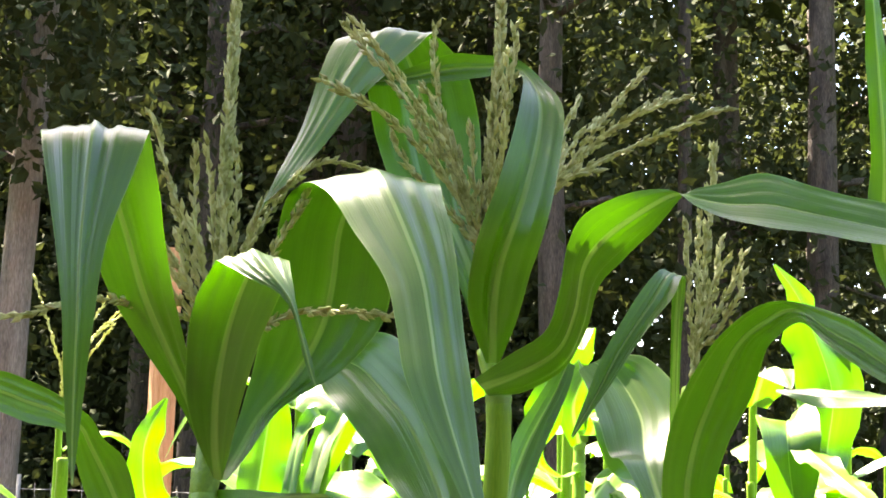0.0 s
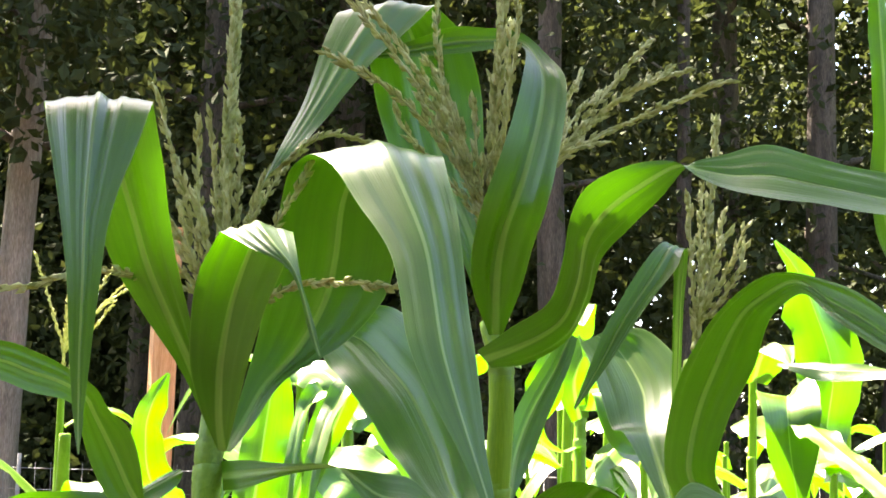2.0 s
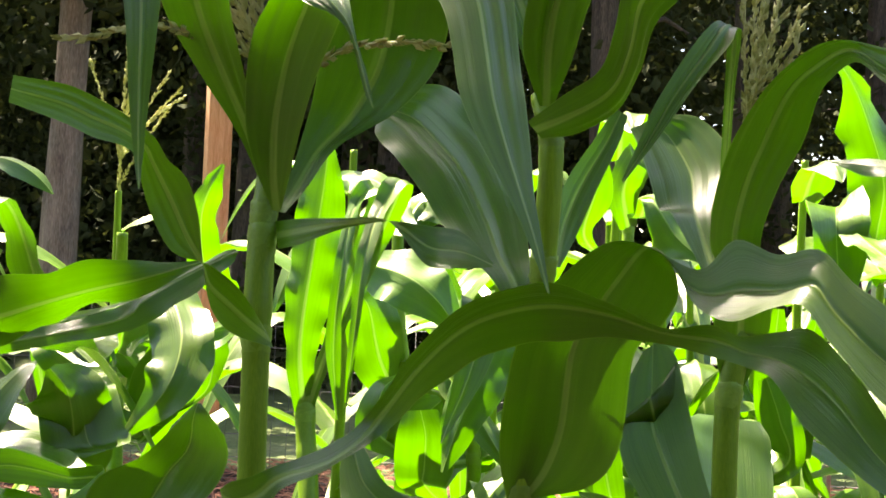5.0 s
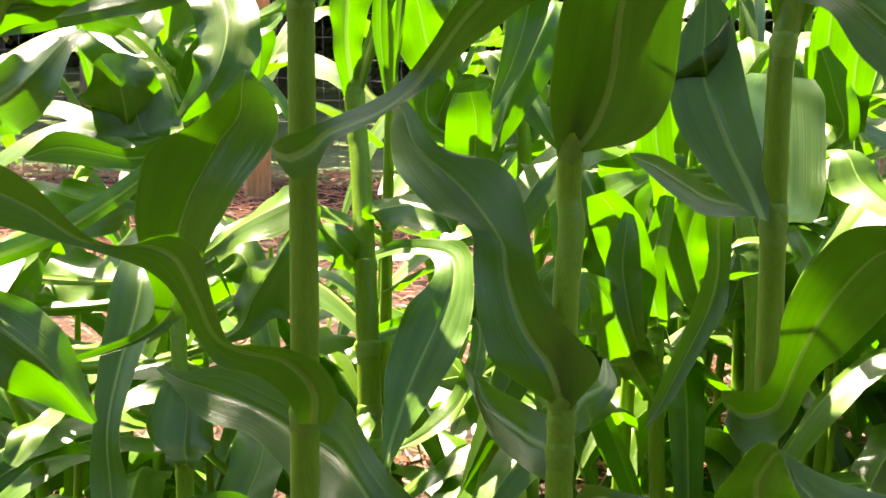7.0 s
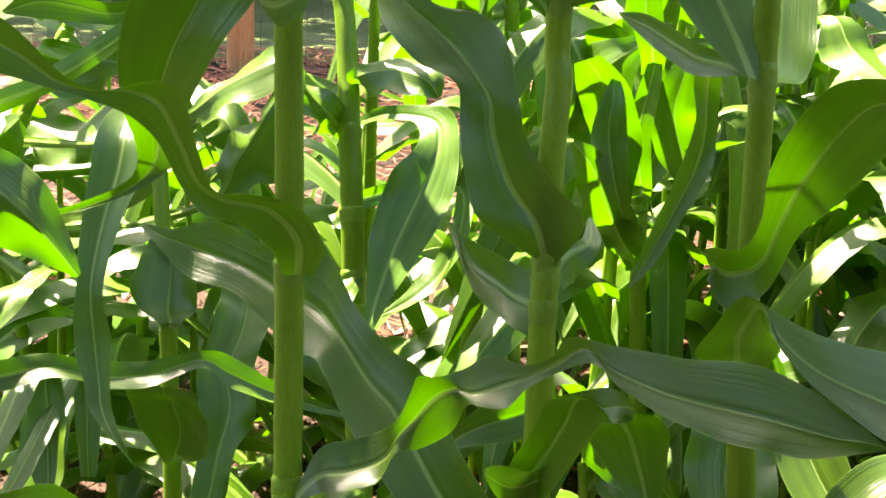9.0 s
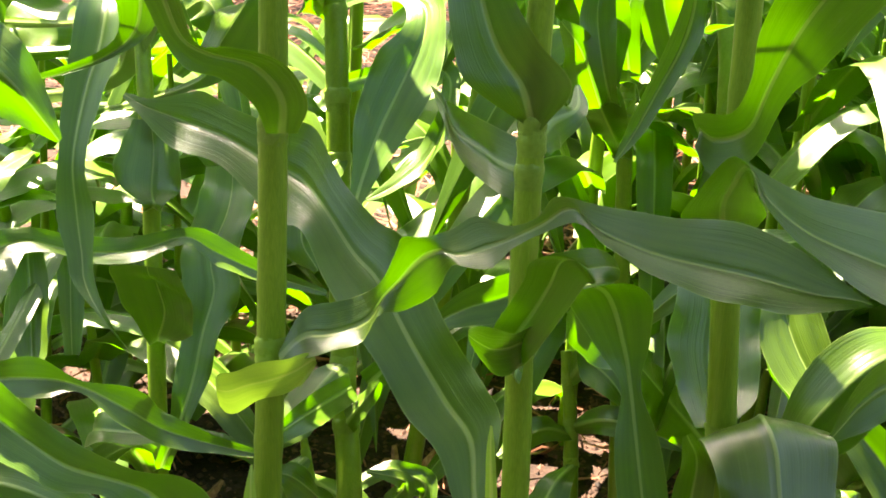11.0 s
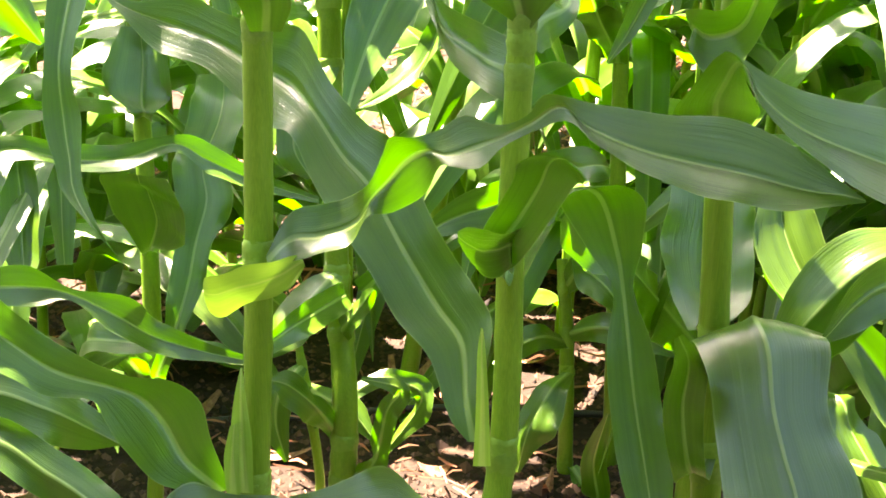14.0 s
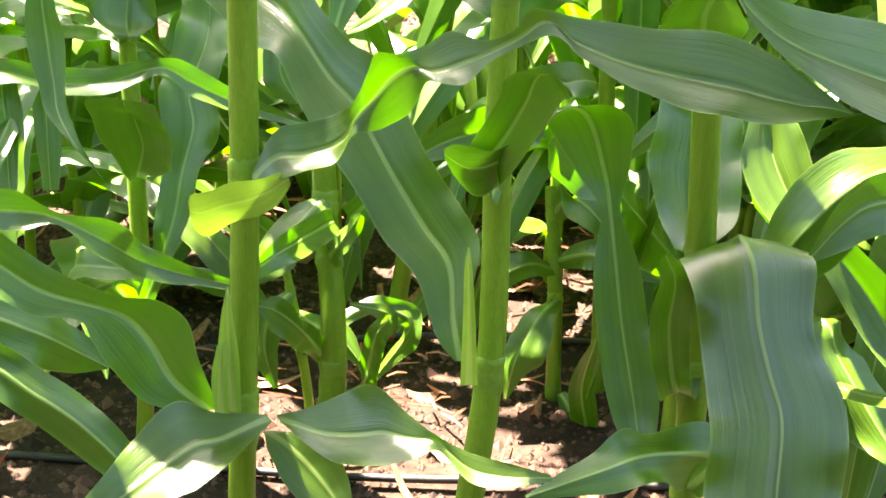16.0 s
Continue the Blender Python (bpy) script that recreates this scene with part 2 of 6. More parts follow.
def leaf(owner, knots, label="", fold=0.28, ruffle=0.32, material=None):
    """A blade along knots of x, y, z, the turn about its spine and the width. The turn is 0 where the blade lies across the rows' view line (y)."""
    rng = draw()
    knots = rooted(owner, knots)
    rows, length = spline(knots, max(26, min(64, int(10 + 8 * len(knots)))))
    spine = rows[:, :3]
    spine = spine + 0.0015 * rng.normal(size=3)
    ahead = unit(np.gradient(spine, axis=0))
    a = np.cross(ahead, (0, 1, 0))
    size = np.linalg.norm(a, axis=1, keepdims=True)
    a = unit(a)
    good = [k for k in range(len(a)) if size[k, 0] > 0.8] or [int(size.argmax())]
    for k, j in zip(good[1:], good):                    # no flip where the spine doubles back along y
        if (a[k] * a[j]).sum() < 0:
            a[k] = -a[k]
    a = unit(np.stack([np.interp(np.arange(len(a)), good, a[good, c]) for c in range(3)], 1))
    a = unit(a - (a * ahead).sum(1, keepdims=True) * ahead)
    b = np.cross(a, ahead)
    tilt = 15 + 27 * np.clip((1.12 - spine[:, 2:3]) / 0.35, 0, 1)
    turn = np.radians(rows[:, 3:4] + tilt) * np.clip(2.5 * ahead[:, :1], -1, 1) * np.clip((size - 0.3) / 0.5, 0, 1)     # the upper face is turned up
    side = np.cos(turn) * a + np.sin(turn) * b
    width = np.maximum(rows[:, 4], 0.003) * 1.04 / np.maximum(np.abs(np.cos(turn[:, 0])), 0.78)
    run = np.linspace(0, length, len(spine))
    ph = rng.uniform(0, 6.28, 4)
    crest = np.convolve(np.pad(np.clip((0.72 - size[:, 0]) / 0.3, 0, 1), 2, mode="edge"), (0.1, 0.2, 0.4, 0.2, 0.1), mode="valid")
    level = np.sign(np.where(np.abs(side[:, :1]) < 1e-6, 1, side[:, :1])) * np.array([1.0, 0, 0])
    side = unit(side + (level - side) * crest[:, None])                             # a blade folds over along a level line
    sway = (1 - crest) * 0.14 * np.sin(run * 21 + ph[0]) + (1 - crest) * 0.10 * np.sin(run * 37 + ph[1])          # small natural twists
    side = side + np.cross(ahead, side) * (sway * np.clip(run / 0.06, 0, 1))[:, None]
    bowl = (1 + 0.5 * np.sin(run * 17 + ph[2])) * np.clip((size[:, 0] - 0.2) / 0.6, 0, 1)
    v, f, uv = blade(spine, side, width, length, rng, fold * rng.uniform(0.8, 1.2) * bowl, ruffle * rng.uniform(0.7, 1.4))
    origin = np.array(owner.location)
    made = part("leaf", mesh_of("leaf", v - origin, f, material or LEAF, uv[0], ribs=uv[1]), owner, label)
    cane = CANES.get(owner.name)
    if cane is not None:
        far = np.linalg.norm(cane[:, :3] - spine[0], axis=1)
        k = int(far.argmin())
        if far[k] < 0.035 and 3 < k < len(cane) - 4:
            ring(made, cane, k, origin, rng)
    return made


def ribbon(owner, knots, fold=0.2, ruffle=0.06, label="", material=None):
    """A blade along knots of its middle line (x, y, z) and half its width as a way across (x, y, z): channelled, pleated lengthwise, with wavy margins."""
    rng = draw()
    knots = rooted(owner, knots)
    rows, length = spline(knots, max(30, min(84, int(12 + 5 * len(knots)))))
    n = len(rows)
    spine, half = rows[:, :3], rows[:, 3:]
    ahead = unit(np.gradient(spine, axis=0))
    up = unit(np.cross(half, ahead))
    for k in range(1, n):                               # no flip where the blade is seen on edge
        if (up[k] * up[k - 1]).sum() < 0 and (half[k] * half[k - 1]).sum() > 0:
            up[k] = -up[k]
    size = np.linalg.norm(half, axis=1)
    run = np.linspace(0, length, n)
    ends = np.clip(np.minimum(run / 0.05, (length - run) / 0.03), 0, 1)
    thick = 0.0030 * (1 - np.linspace(0, 1, n)) ** 1.1 + 0.0006
    across = np.linspace(-1, 1, 25)
    deep = 1 + 0.5 * np.clip((1.2 - spine[:, 2]) / 0.3, 0, 1)
    ph = rng.uniform(0, 6.28, 8)
    kinks = np.convolve(rng.normal(size=len(across) + 2), (0.25, 0.5, 0.25), mode="valid")
    drift = np.convolve(rng.normal(size=len(across) + 2), (0.25, 0.5, 0.25), mode="valid")
    verts, uvs, ribs = [], [], []
    for j, u in enumerate(across):
        rim = abs(u) ** 3
        k = 0 if u < 0 else 1
        wave = np.sin(run * (46 + 9 * k) + ph[k]) * (0.6 + 0.4 * np.sin(run * 15 + ph[2 + k])) + 0.4 * np.sin(run * (104 + 17 * k) + ph[4 + k])
        channel = fold * deep * (abs(u) ** 1.3 - 1) - 0.06 * math.exp(-(u / 0.09) ** 2)
        pleat = (0.00012 + 0.0021 * np.clip((spine[:, 2] - 1.25) / 0.2, 0, 1)) * (kinks[j] * np.cos(run * 5 + ph[6]) + drift[j] * np.sin(run * 8 + ph[7])) * (1 - rim) * np.clip(size / 0.03, 0, 1)
        verts.append(spine + half * u + up * (size * (channel + ruffle * (1 + np.clip((1.1 - spine[:, 2]) / 0.3, 0, 1)) * rim * wave) * ends + pleat * ends)[:, None])
        uvs.append(np.stack([np.full(n, 0.5 + 0.5 * u), run], 1))
        ribs.append(np.stack([u * size / thick, run / length], 1))
    m = len(across)
    v = np.stack(verts, 1).reshape(-1, 3)
    f = [(i * m + j, i * m + j + 1, (i + 1) * m + j + 1, (i + 1) * m + j) for i in range(n - 1) for j in range(m - 1)]
    origin = np.array(owner.location)
    made = part("leaf", mesh_of("leaf", v - origin, f, material or LEAF, np.stack(uvs, 1).reshape(-1, 2), ribs=np.stack(ribs, 1).reshape(-1, 2)), owner, label)
    cane = CANES.get(owner.name)
    if cane is not None:
        far = np.linalg.norm(cane[:, :3] - spine[0], axis=1)
        k = int(far.argmin())
        if far[k] < 0.035 and 3 < k < len(cane) - 4:
            ring(made, cane, k, origin, rng)
    return made


def ring(owner, cane, k, origin, rng):
    """The pale collar where a blade leaves its cane."""
    p, r = cane[k, :3] - origin, cane[k, 3]
    up = unit(cane[min(k + 3, len(cane) - 1), :3] - cane[max(k - 3, 0), :3])
    rows = [(*(p + up * z), r * w) for z, w in ((-0.012, 1.0), (-0.007, 1.05), (-0.001, 1.08), (0.004, 1.09), (0.008, 1.06), (0.010, 1.0))]
    v, f = tube(rows, 14, cap=False)
    v = v + rng.normal(size=v.shape) * 0.0006
    part("collar", mesh_of("collar", v, f, COLLAR), owner, "pale leaf collar round the stalk")


def tube(rows, sides=10, cap=True):
    """Vertices and faces of a round tube along rows of x, y, z, radius."""
    rows = np.array(rows, float)
    ahead = unit(np.gradient(rows[:, :3], axis=0))
    ref = np.array([0.0, 1.0, 0.0]) if abs(ahead[0][1]) < 0.8 else np.array([1.0, 0, 0])
    a = unit(np.cross(ahead, ref))
    b = np.cross(ahead, a)
    verts, faces = [], []
    for k in range(sides):
        w = 2 * math.pi * k / sides
        verts.append(rows[:, :3] + (math.cos(w) * a + math.sin(w) * b) * rows[:, 3:4])
    verts = np.stack(verts, 1).reshape(-1, 3)
    n = len(rows)
    for i in range(n - 1):
        for k in range(sides):
            faces.append((i * sides + k, i * sides + (k + 1) % sides, (i + 1) * sides + (k + 1) % sides, (i + 1) * sides + k))
    if cap:
        faces.append(tuple(range(sides))[::-1])
        faces.append(tuple((n - 1) * sides + k for k in range(sides)))
    return verts, faces


def stalk(owner, knots, gap=0.155, label=""):
    """A cane along knots of x, y, z, radius: swollen nodes, and a sheath above each that ends in a paler collar."""
    rng = draw()
    rows, length = spline(knots, 220)
    run = np.linspace(0, length, len(rows))
    nodes = np.arange(0.06, length, gap) + rng.uniform(-0.015, 0.015, len(np.arange(0.06, length, gap)))
    r = rows[:, 3].copy()
    for z in nodes:
        r *= 1 + 0.06 * np.exp(-((run - z) / 0.006) ** 2)
        up = run - z
        r *= 1 + np.where((up > 0) & (up < gap * 0.8), 0.012, 0.0)
    rows[:, 3] = r
    CANES[owner.name] = rows.copy()
    rows[:, :3] -= np.array(owner.location)
    v, f = tube(rows, 14)
    return part("stalk", mesh_of("stalk", v, f, STALK), owner, label)


def spikelets(rows, rng, size, gap):
    """Paired pointed grains along a thin axis."""
    verts, faces = tube(np.c_[rows[:, :3], np.full(len(rows), 0.0011)], 4)
    verts, faces = [*map(tuple, verts)], list(faces)
    ahead = unit(np.gradient(rows[:, :3], axis=0))
    length = np.linalg.norm(np.diff(rows[:, :3], axis=0), axis=1).sum()
    count = max(4, int(length / gap))
    for i in range(count):
        s = (i + rng.uniform(-0.3, 0.3)) / count
        s = min(max(s, 0.0), 0.999) * (len(rows) - 1)
        k = int(s)
        p = rows[k, :3] + (rows[min(k + 1, len(rows) - 1), :3] - rows[k, :3]) * (s - k)
        t = ahead[k]
        a = unit(np.cross(t, rng.normal(size=3)))
        way = unit(t + a * rng.uniform(0.18, 0.48))
        b = unit(np.cross(way, t + 0.01))
        c = np.cross(way, b)
        long, fat = size * rng.uniform(0.8, 1.25), size * rng.uniform(0.17, 0.25)
        o = len(verts)
        base = p + a * 0.001
        verts.append(tuple(base))
        for q in range(5):
            w = 2 * math.pi * q / 5
            verts.append(tuple(base + way * long * 0.42 + (math.cos(w) * b + math.sin(w) * c) * fat))
        verts.append(tuple(base + way * long))
        for q in range(5):
            faces.append((o, o + 1 + (q + 1) % 5, o + 1 + q))
            faces.append((o + 6, o + 1 + q, o + 1 + (q + 1) % 5))
    return verts, faces


def tassel(owner, label=""):
    rig = new("tassel")
    rig.parent = owner
    return tagged(rig, label or "pale green tassel in flower")


def tassel_branch(owner, knots, size=0.011, gap=0.0032):
    rng = draw()
    rows, length = spline(knots, 16)
    origin = np.array(owner.parent.location)
    v, f = spikelets(rows - origin, rng, size, gap)
    return part("branch", mesh_of("branch", v, f, SPIKELET, smooth=False), owner)


# ---- ground ----
def ground_height(x, y):
    p = Vector((x * 0.9, y * 0.9, 0))
    near = math.exp(-((y - 2) / 9) ** 2)
    return near * (0.035 * noise.noise(p) + 0.02 * noise.noise(p * 3.1) + 0.010 * noise.noise(p * 9.0))


def build_ground():
    xs = np.unique(np.r_[np.linspace(-900, -30, 12), np.linspace(-30, -4, 14), np.linspace(-4, 4, 150), np.linspace(4, 30, 14), np.linspace(30, 900, 12)])
    ys = np.unique(np.r_[np.linspace(-900, -6, 12), np.linspace(-6, 0.5, 16), np.linspace(0.5, 5, 110), np.linspace(5, 30, 40), np.linspace(30, 900, 12)])
    verts = [(x, y, ground_height(x, y)) for y in ys for x in xs]
    w = len(xs)
    faces = [(j * w + i, j * w + i + 1, (j + 1) * w + i + 1, (j + 1) * w + i) for j in range(len(ys) - 1) for i in range(w - 1)]
    me = mesh_of("ground", verts, faces, SOIL)
    me.materials.append(GRASS)
    for poly in me.polygons:
        c = poly.center
        if c.y > 8.9 or c.y < -9 or abs(c.x) > 9:
            poly.material_index = 1
    return tagged(new("ground", me), "brown garden soil with lawn beyond the fence", "ground", kind="structure")


build_ground()


def build_crumbs():
    rng = draw()
    verts, faces = [], []
    for _ in range(34000):
        x, y = rng.uniform(-1.2, 1.2), rng.uniform(0.9, 3.4)
        r = rng.uniform(0.002, 0.009) * (2.2 if rng.random() < 0.06 else 1)
        z = ground_height(x, y)
        o = len(verts)
        for d in ((1, 0, 0), (0, 1, 0), (-1, 0, 0), (0, -1, 0), (0, 0, 0.8), (0, 0, -0.5)):
            verts.append((x + d[0] * r * rng.uniform(0.6, 1.2), y + d[1] * r * rng.uniform(0.6, 1.2), z + d[2] * r))
        for k in range(4):
            faces.append((o + k, o + (k + 1) % 4, o + 4))
            faces.append((o + (k + 1) % 4, o + k, o + 5))
    tagged(new("soil_crumbs", mesh_of("soil_crumbs", verts, faces, CLOD, smooth=False)), "loose dark brown crumbs and clods of garden soil", "soil", kind="stuff")


def build_straw():
    rng = draw()
    verts, faces = [], []
    for _ in range(15000):
        y = 1.3 + 8.0 * rng.random() ** 0.8
        if y < 2.5 and rng.random() < 0.4:
            continue
        x = rng.uniform(-1, 1) * (0.6 + 0.45 * (y + 0.5))
        z = ground_height(x, y) + rng.uniform(0.004, 0.035)
        long, w = rng.uniform(0.06, 0.17) * min(1, 0.05 + 0.25 * y), rng.uniform(0.0016, 0.0034) * (1 + 0.12 * y) * min(1, 0.4 + 0.25 * y)
        a, tilt = rng.uniform(0, 6.28), rng.uniform(-0.25, 0.3)
        d = np.array([math.cos(a), math.sin(a), tilt]) * long / 2
        s = np.array([-math.sin(a), math.cos(a), 0]) * w
        bend = np.array([0, 0, rng.uniform(-0.2, 0.35) * long * 0.4])
        c = np.array([x, y, z + abs(tilt) * long / 2])
        o = len(verts)
        for q, e in ((-d, 0.5), (bend, 1.0), (d, 0.4)):
            verts += [tuple(c + q + s * e), tuple(c + q - s * e), tuple(c + q + np.array([0, 0, w * 1.4 * e]))]
        for k in (0, 3):
            for i in range(3):
                faces.append((o + k + i, o + k + (i + 1) % 3, o + k + 3 + (i + 1) % 3, o + k + 3 + i))
    tagged(new("pine_straw", mesh_of("pine_straw", verts, faces, STRAW, smooth=False)), "reddish brown pine straw mulch strewn over the soil", "mulch", kind="stuff")


def drip_hose(points, label):
    rows, _ = spline([(x, y, ground_height(x, y) + 0.009, 0.006) for x, y in points], 60)
    v, f = tube(rows, 8)
    tagged(new("drip_hose", mesh_of("drip_hose", v, f, HOSE)), label, "hose", "drip hoses")


build_crumbs()
build_straw()
drip_hose([(-2.2, 1.50), (-0.8, 1.55), (-0.35, 1.60), (0.2, 1.66), (2.2, 1.62)], "black irrigation hose lying on the soil between rows")
drip_hose([(-2.2, 1.22), (-0.3, 1.24), (0.4, 1.26), (2.2, 1.2)], "black irrigation hose along the second maize row")


# ---- fence ----
def board(name, size, parent, at, material, label="", bevel=0.004):
    bm = bmesh.new()
    bmesh.ops.create_cube(bm, size=1.0, matrix=Matrix.Diagonal((*size, 1)))
    bmesh.ops.bevel(bm, geom=bm.edges[:], offset=bevel, segments=2, affect="EDGES")
    me = bpy.data.meshes.new(name)
    bm.to_mesh(me)
    bm.free()
    me.materials.append(material)
    ob = part(name, me, parent, label)
    ob.location = at
    return ob


FENCE_Y = 8.2


def build_fence():
    fence = thing("garden_fence", (0, FENCE_Y, 0), "wire mesh garden fence on square wooden posts", "fence")
    for x in (-6.7, -2.02, 2.7, 7.4):
        p = board("post", (0.15, 0.15, 2.75), fence, (x, 0, 1.325), POST, "square reddish cedar post")
        p.rotation_euler = (0, 0, radians(24))
    for x in (-4.05, -2.9, 0.6, 1.9, 4.6, 6.3):
        v, f = tube([(x, 0.02, -0.1, 0.014), (x, 0.02, 1.25, 0.014)], 6)
        part("stake", mesh_of("stake", v, f, WIRE), fence, "thin dark metal stake")
    for k in range(9):
        z = 0.05 + 0.14 * k
        v, f = tube([(x, 0.03 + 0.01 * math.sin(x * 1.7), z + 0.012 * math.sin(x * 1.3 + k), 0.0024) for x in np.linspace(-8.5, 8.5, 40)], 4)
        part("wire", mesh_of("wire", v, f, WIRE), fence)
    rows = []
    for x in np.arange(-8.5, 8.5, 0.10):
        rows.append(tube([(x, 0.03, 0.02, 0.0018), (x + 0.01, 0.034, 0.6, 0.0018), (x, 0.03, 1.2, 0.0018)], 3))
    verts, faces = [], []
    for v, f in rows:
        o = len(verts)
        verts += [tuple(q) for q in v]
        faces += [tuple(i + o for i in g) for g in f]
    tagged(part("mesh_wires", mesh_of("mesh_wires", verts, faces, WIRE), fence), kind="stuff")


build_fence()


# ---- wood behind ----
def leaf_cloud(name, label, spots, size, seed, flat=0.0, parent=None):
    """Small pointed leaves, each folded a little along its middle."""
    rng = np.random.default_rng(seed)
    n = len(spots)
    spots = np.asarray(spots)
    way = unit(rng.normal(size=(n, 3)) + np.array([0, 0, -0.3]))
    side = unit(np.cross(way, rng.normal(size=(n, 3)) + np.array([0, 0, flat])))
    up = np.cross(way, side)
    long = (size * rng.uniform(0.6, 1.4, n))[:, None]
    a, b = spots - way * long / 2, spots + way * long / 2
    l = spots + side * long * 0.3 + up * long * 0.08
    r = spots - side * long * 0.3 + up * long * 0.08
    verts = np.stack([a, l, b, r], 1).reshape(-1, 3)
    faces = [t for i in range(n) for t in ((4 * i, 4 * i + 1, 4 * i + 2), (4 * i, 4 * i + 2, 4 * i + 3))]
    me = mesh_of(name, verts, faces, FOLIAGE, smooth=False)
    if parent is not None:
        return tagged(part(name, me, parent), kind="stuff")
    return tagged(new(name, me), label, "foliage", kind="stuff")


def clumps(rng, count, box, per, spread):
    """Leaf places gathered in loose sprays."""
    lo, hi = np.array(box[0]), np.array(box[1])
    centres = rng.uniform(lo, hi, (count, 3))
    out = centres[:, None] + rng.normal(size=(count, per, 3)) * np.array(spread)
    return out.reshape(-1, 3)


def tree(x, y, height, radius, seed, lean=(0, 0), label=""):
    rng = np.random.default_rng(seed)
    t = thing("tree", (x, y, 0), label or "tall shaded woodland tree with dark bark", "tree", "trees of the wood")
    rows = [(lean[0] * s * height + 0.05 * math.sin(5 * s + seed), lean[1] * s * height, s * height - 0.1, radius * (1.25 - 0.2 * min(s * 12, 1) - 0.6 * s)) for s in np.linspace(0, 1, 14)]
    v, f = tube(rows, 12)
    v = v + 0.012 * rng.normal(size=v.shape)
    part("trunk", mesh_of("trunk", v, f, SUNLIT_BARK if label else BARK), t)
    tips = []
    for k in range(9):
        s = rng.uniform(0.32, 0.95)
        i = int(s * 13)
        p = np.array(rows[i][:3])
        w = rng.uniform(0, 6.28)
        long = rng.uniform(1.2, 2.8) * (1.2 - 0.5 * s)
        q = p + np.array([math.cos(w) * long, math.sin(w) * long, rng.uniform(-0.2, 1.0)])
        mid = (p + q) / 2 + np.array([0, 0, 0.25])
        v, f = tube([(*p, radius * 0.28), (*mid, radius * 0.18), (*q, radius * 0.05)], 6)
        part("limb", mesh_of("limb", v, f, BARK), t)
        tips += [mid, q, (mid + q) / 2]
    spots = np.concatenate([c + rng.normal(size=(150, 3)) * np.array([0.7, 0.7, 0.45]) for c in tips])
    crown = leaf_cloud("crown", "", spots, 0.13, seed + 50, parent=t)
    return t


for k, (x, y, h, r, lean) in enumerate([
        (-4.15, 11.4, 13, 0.165, (0.010, 0)), (-3.35, 15.5, 14, 0.20, (0, 0)), (-1.9, 17.0, 14, 0.24, (0.008, 0)), (-2.6, 19.0, 15, 0.26, (0, 0)),
        (0.72, 13.0, 13, 0.150, (-0.012, 0)), (2.15, 14.0, 14, 0.085, (-0.002, 0)), (3.70, 14.5, 15, 0.185, (0.0, 0)), (3.2, 18.0, 15, 0.22, (0, 0)),
        (4.3, 15.2, 11, 0.10, (0.12, 0)), (-6.5, 14.0, 14, 0.2, (0, 0)), (6.9, 14.8, 14, 0.2, (0, 0)), (0.1, 21.0, 15, 0.25, (0, 0)), (-5.1, 20.0, 15, 0.25, (0, 0)), (5.2, 21.0, 15, 0.25, (0, 0))]):
    tree(x, y, h, r, 300 + k, lean, "grey trunked tree beside the garden fence, sunlight put into its bark colour" if k == 0 else "")



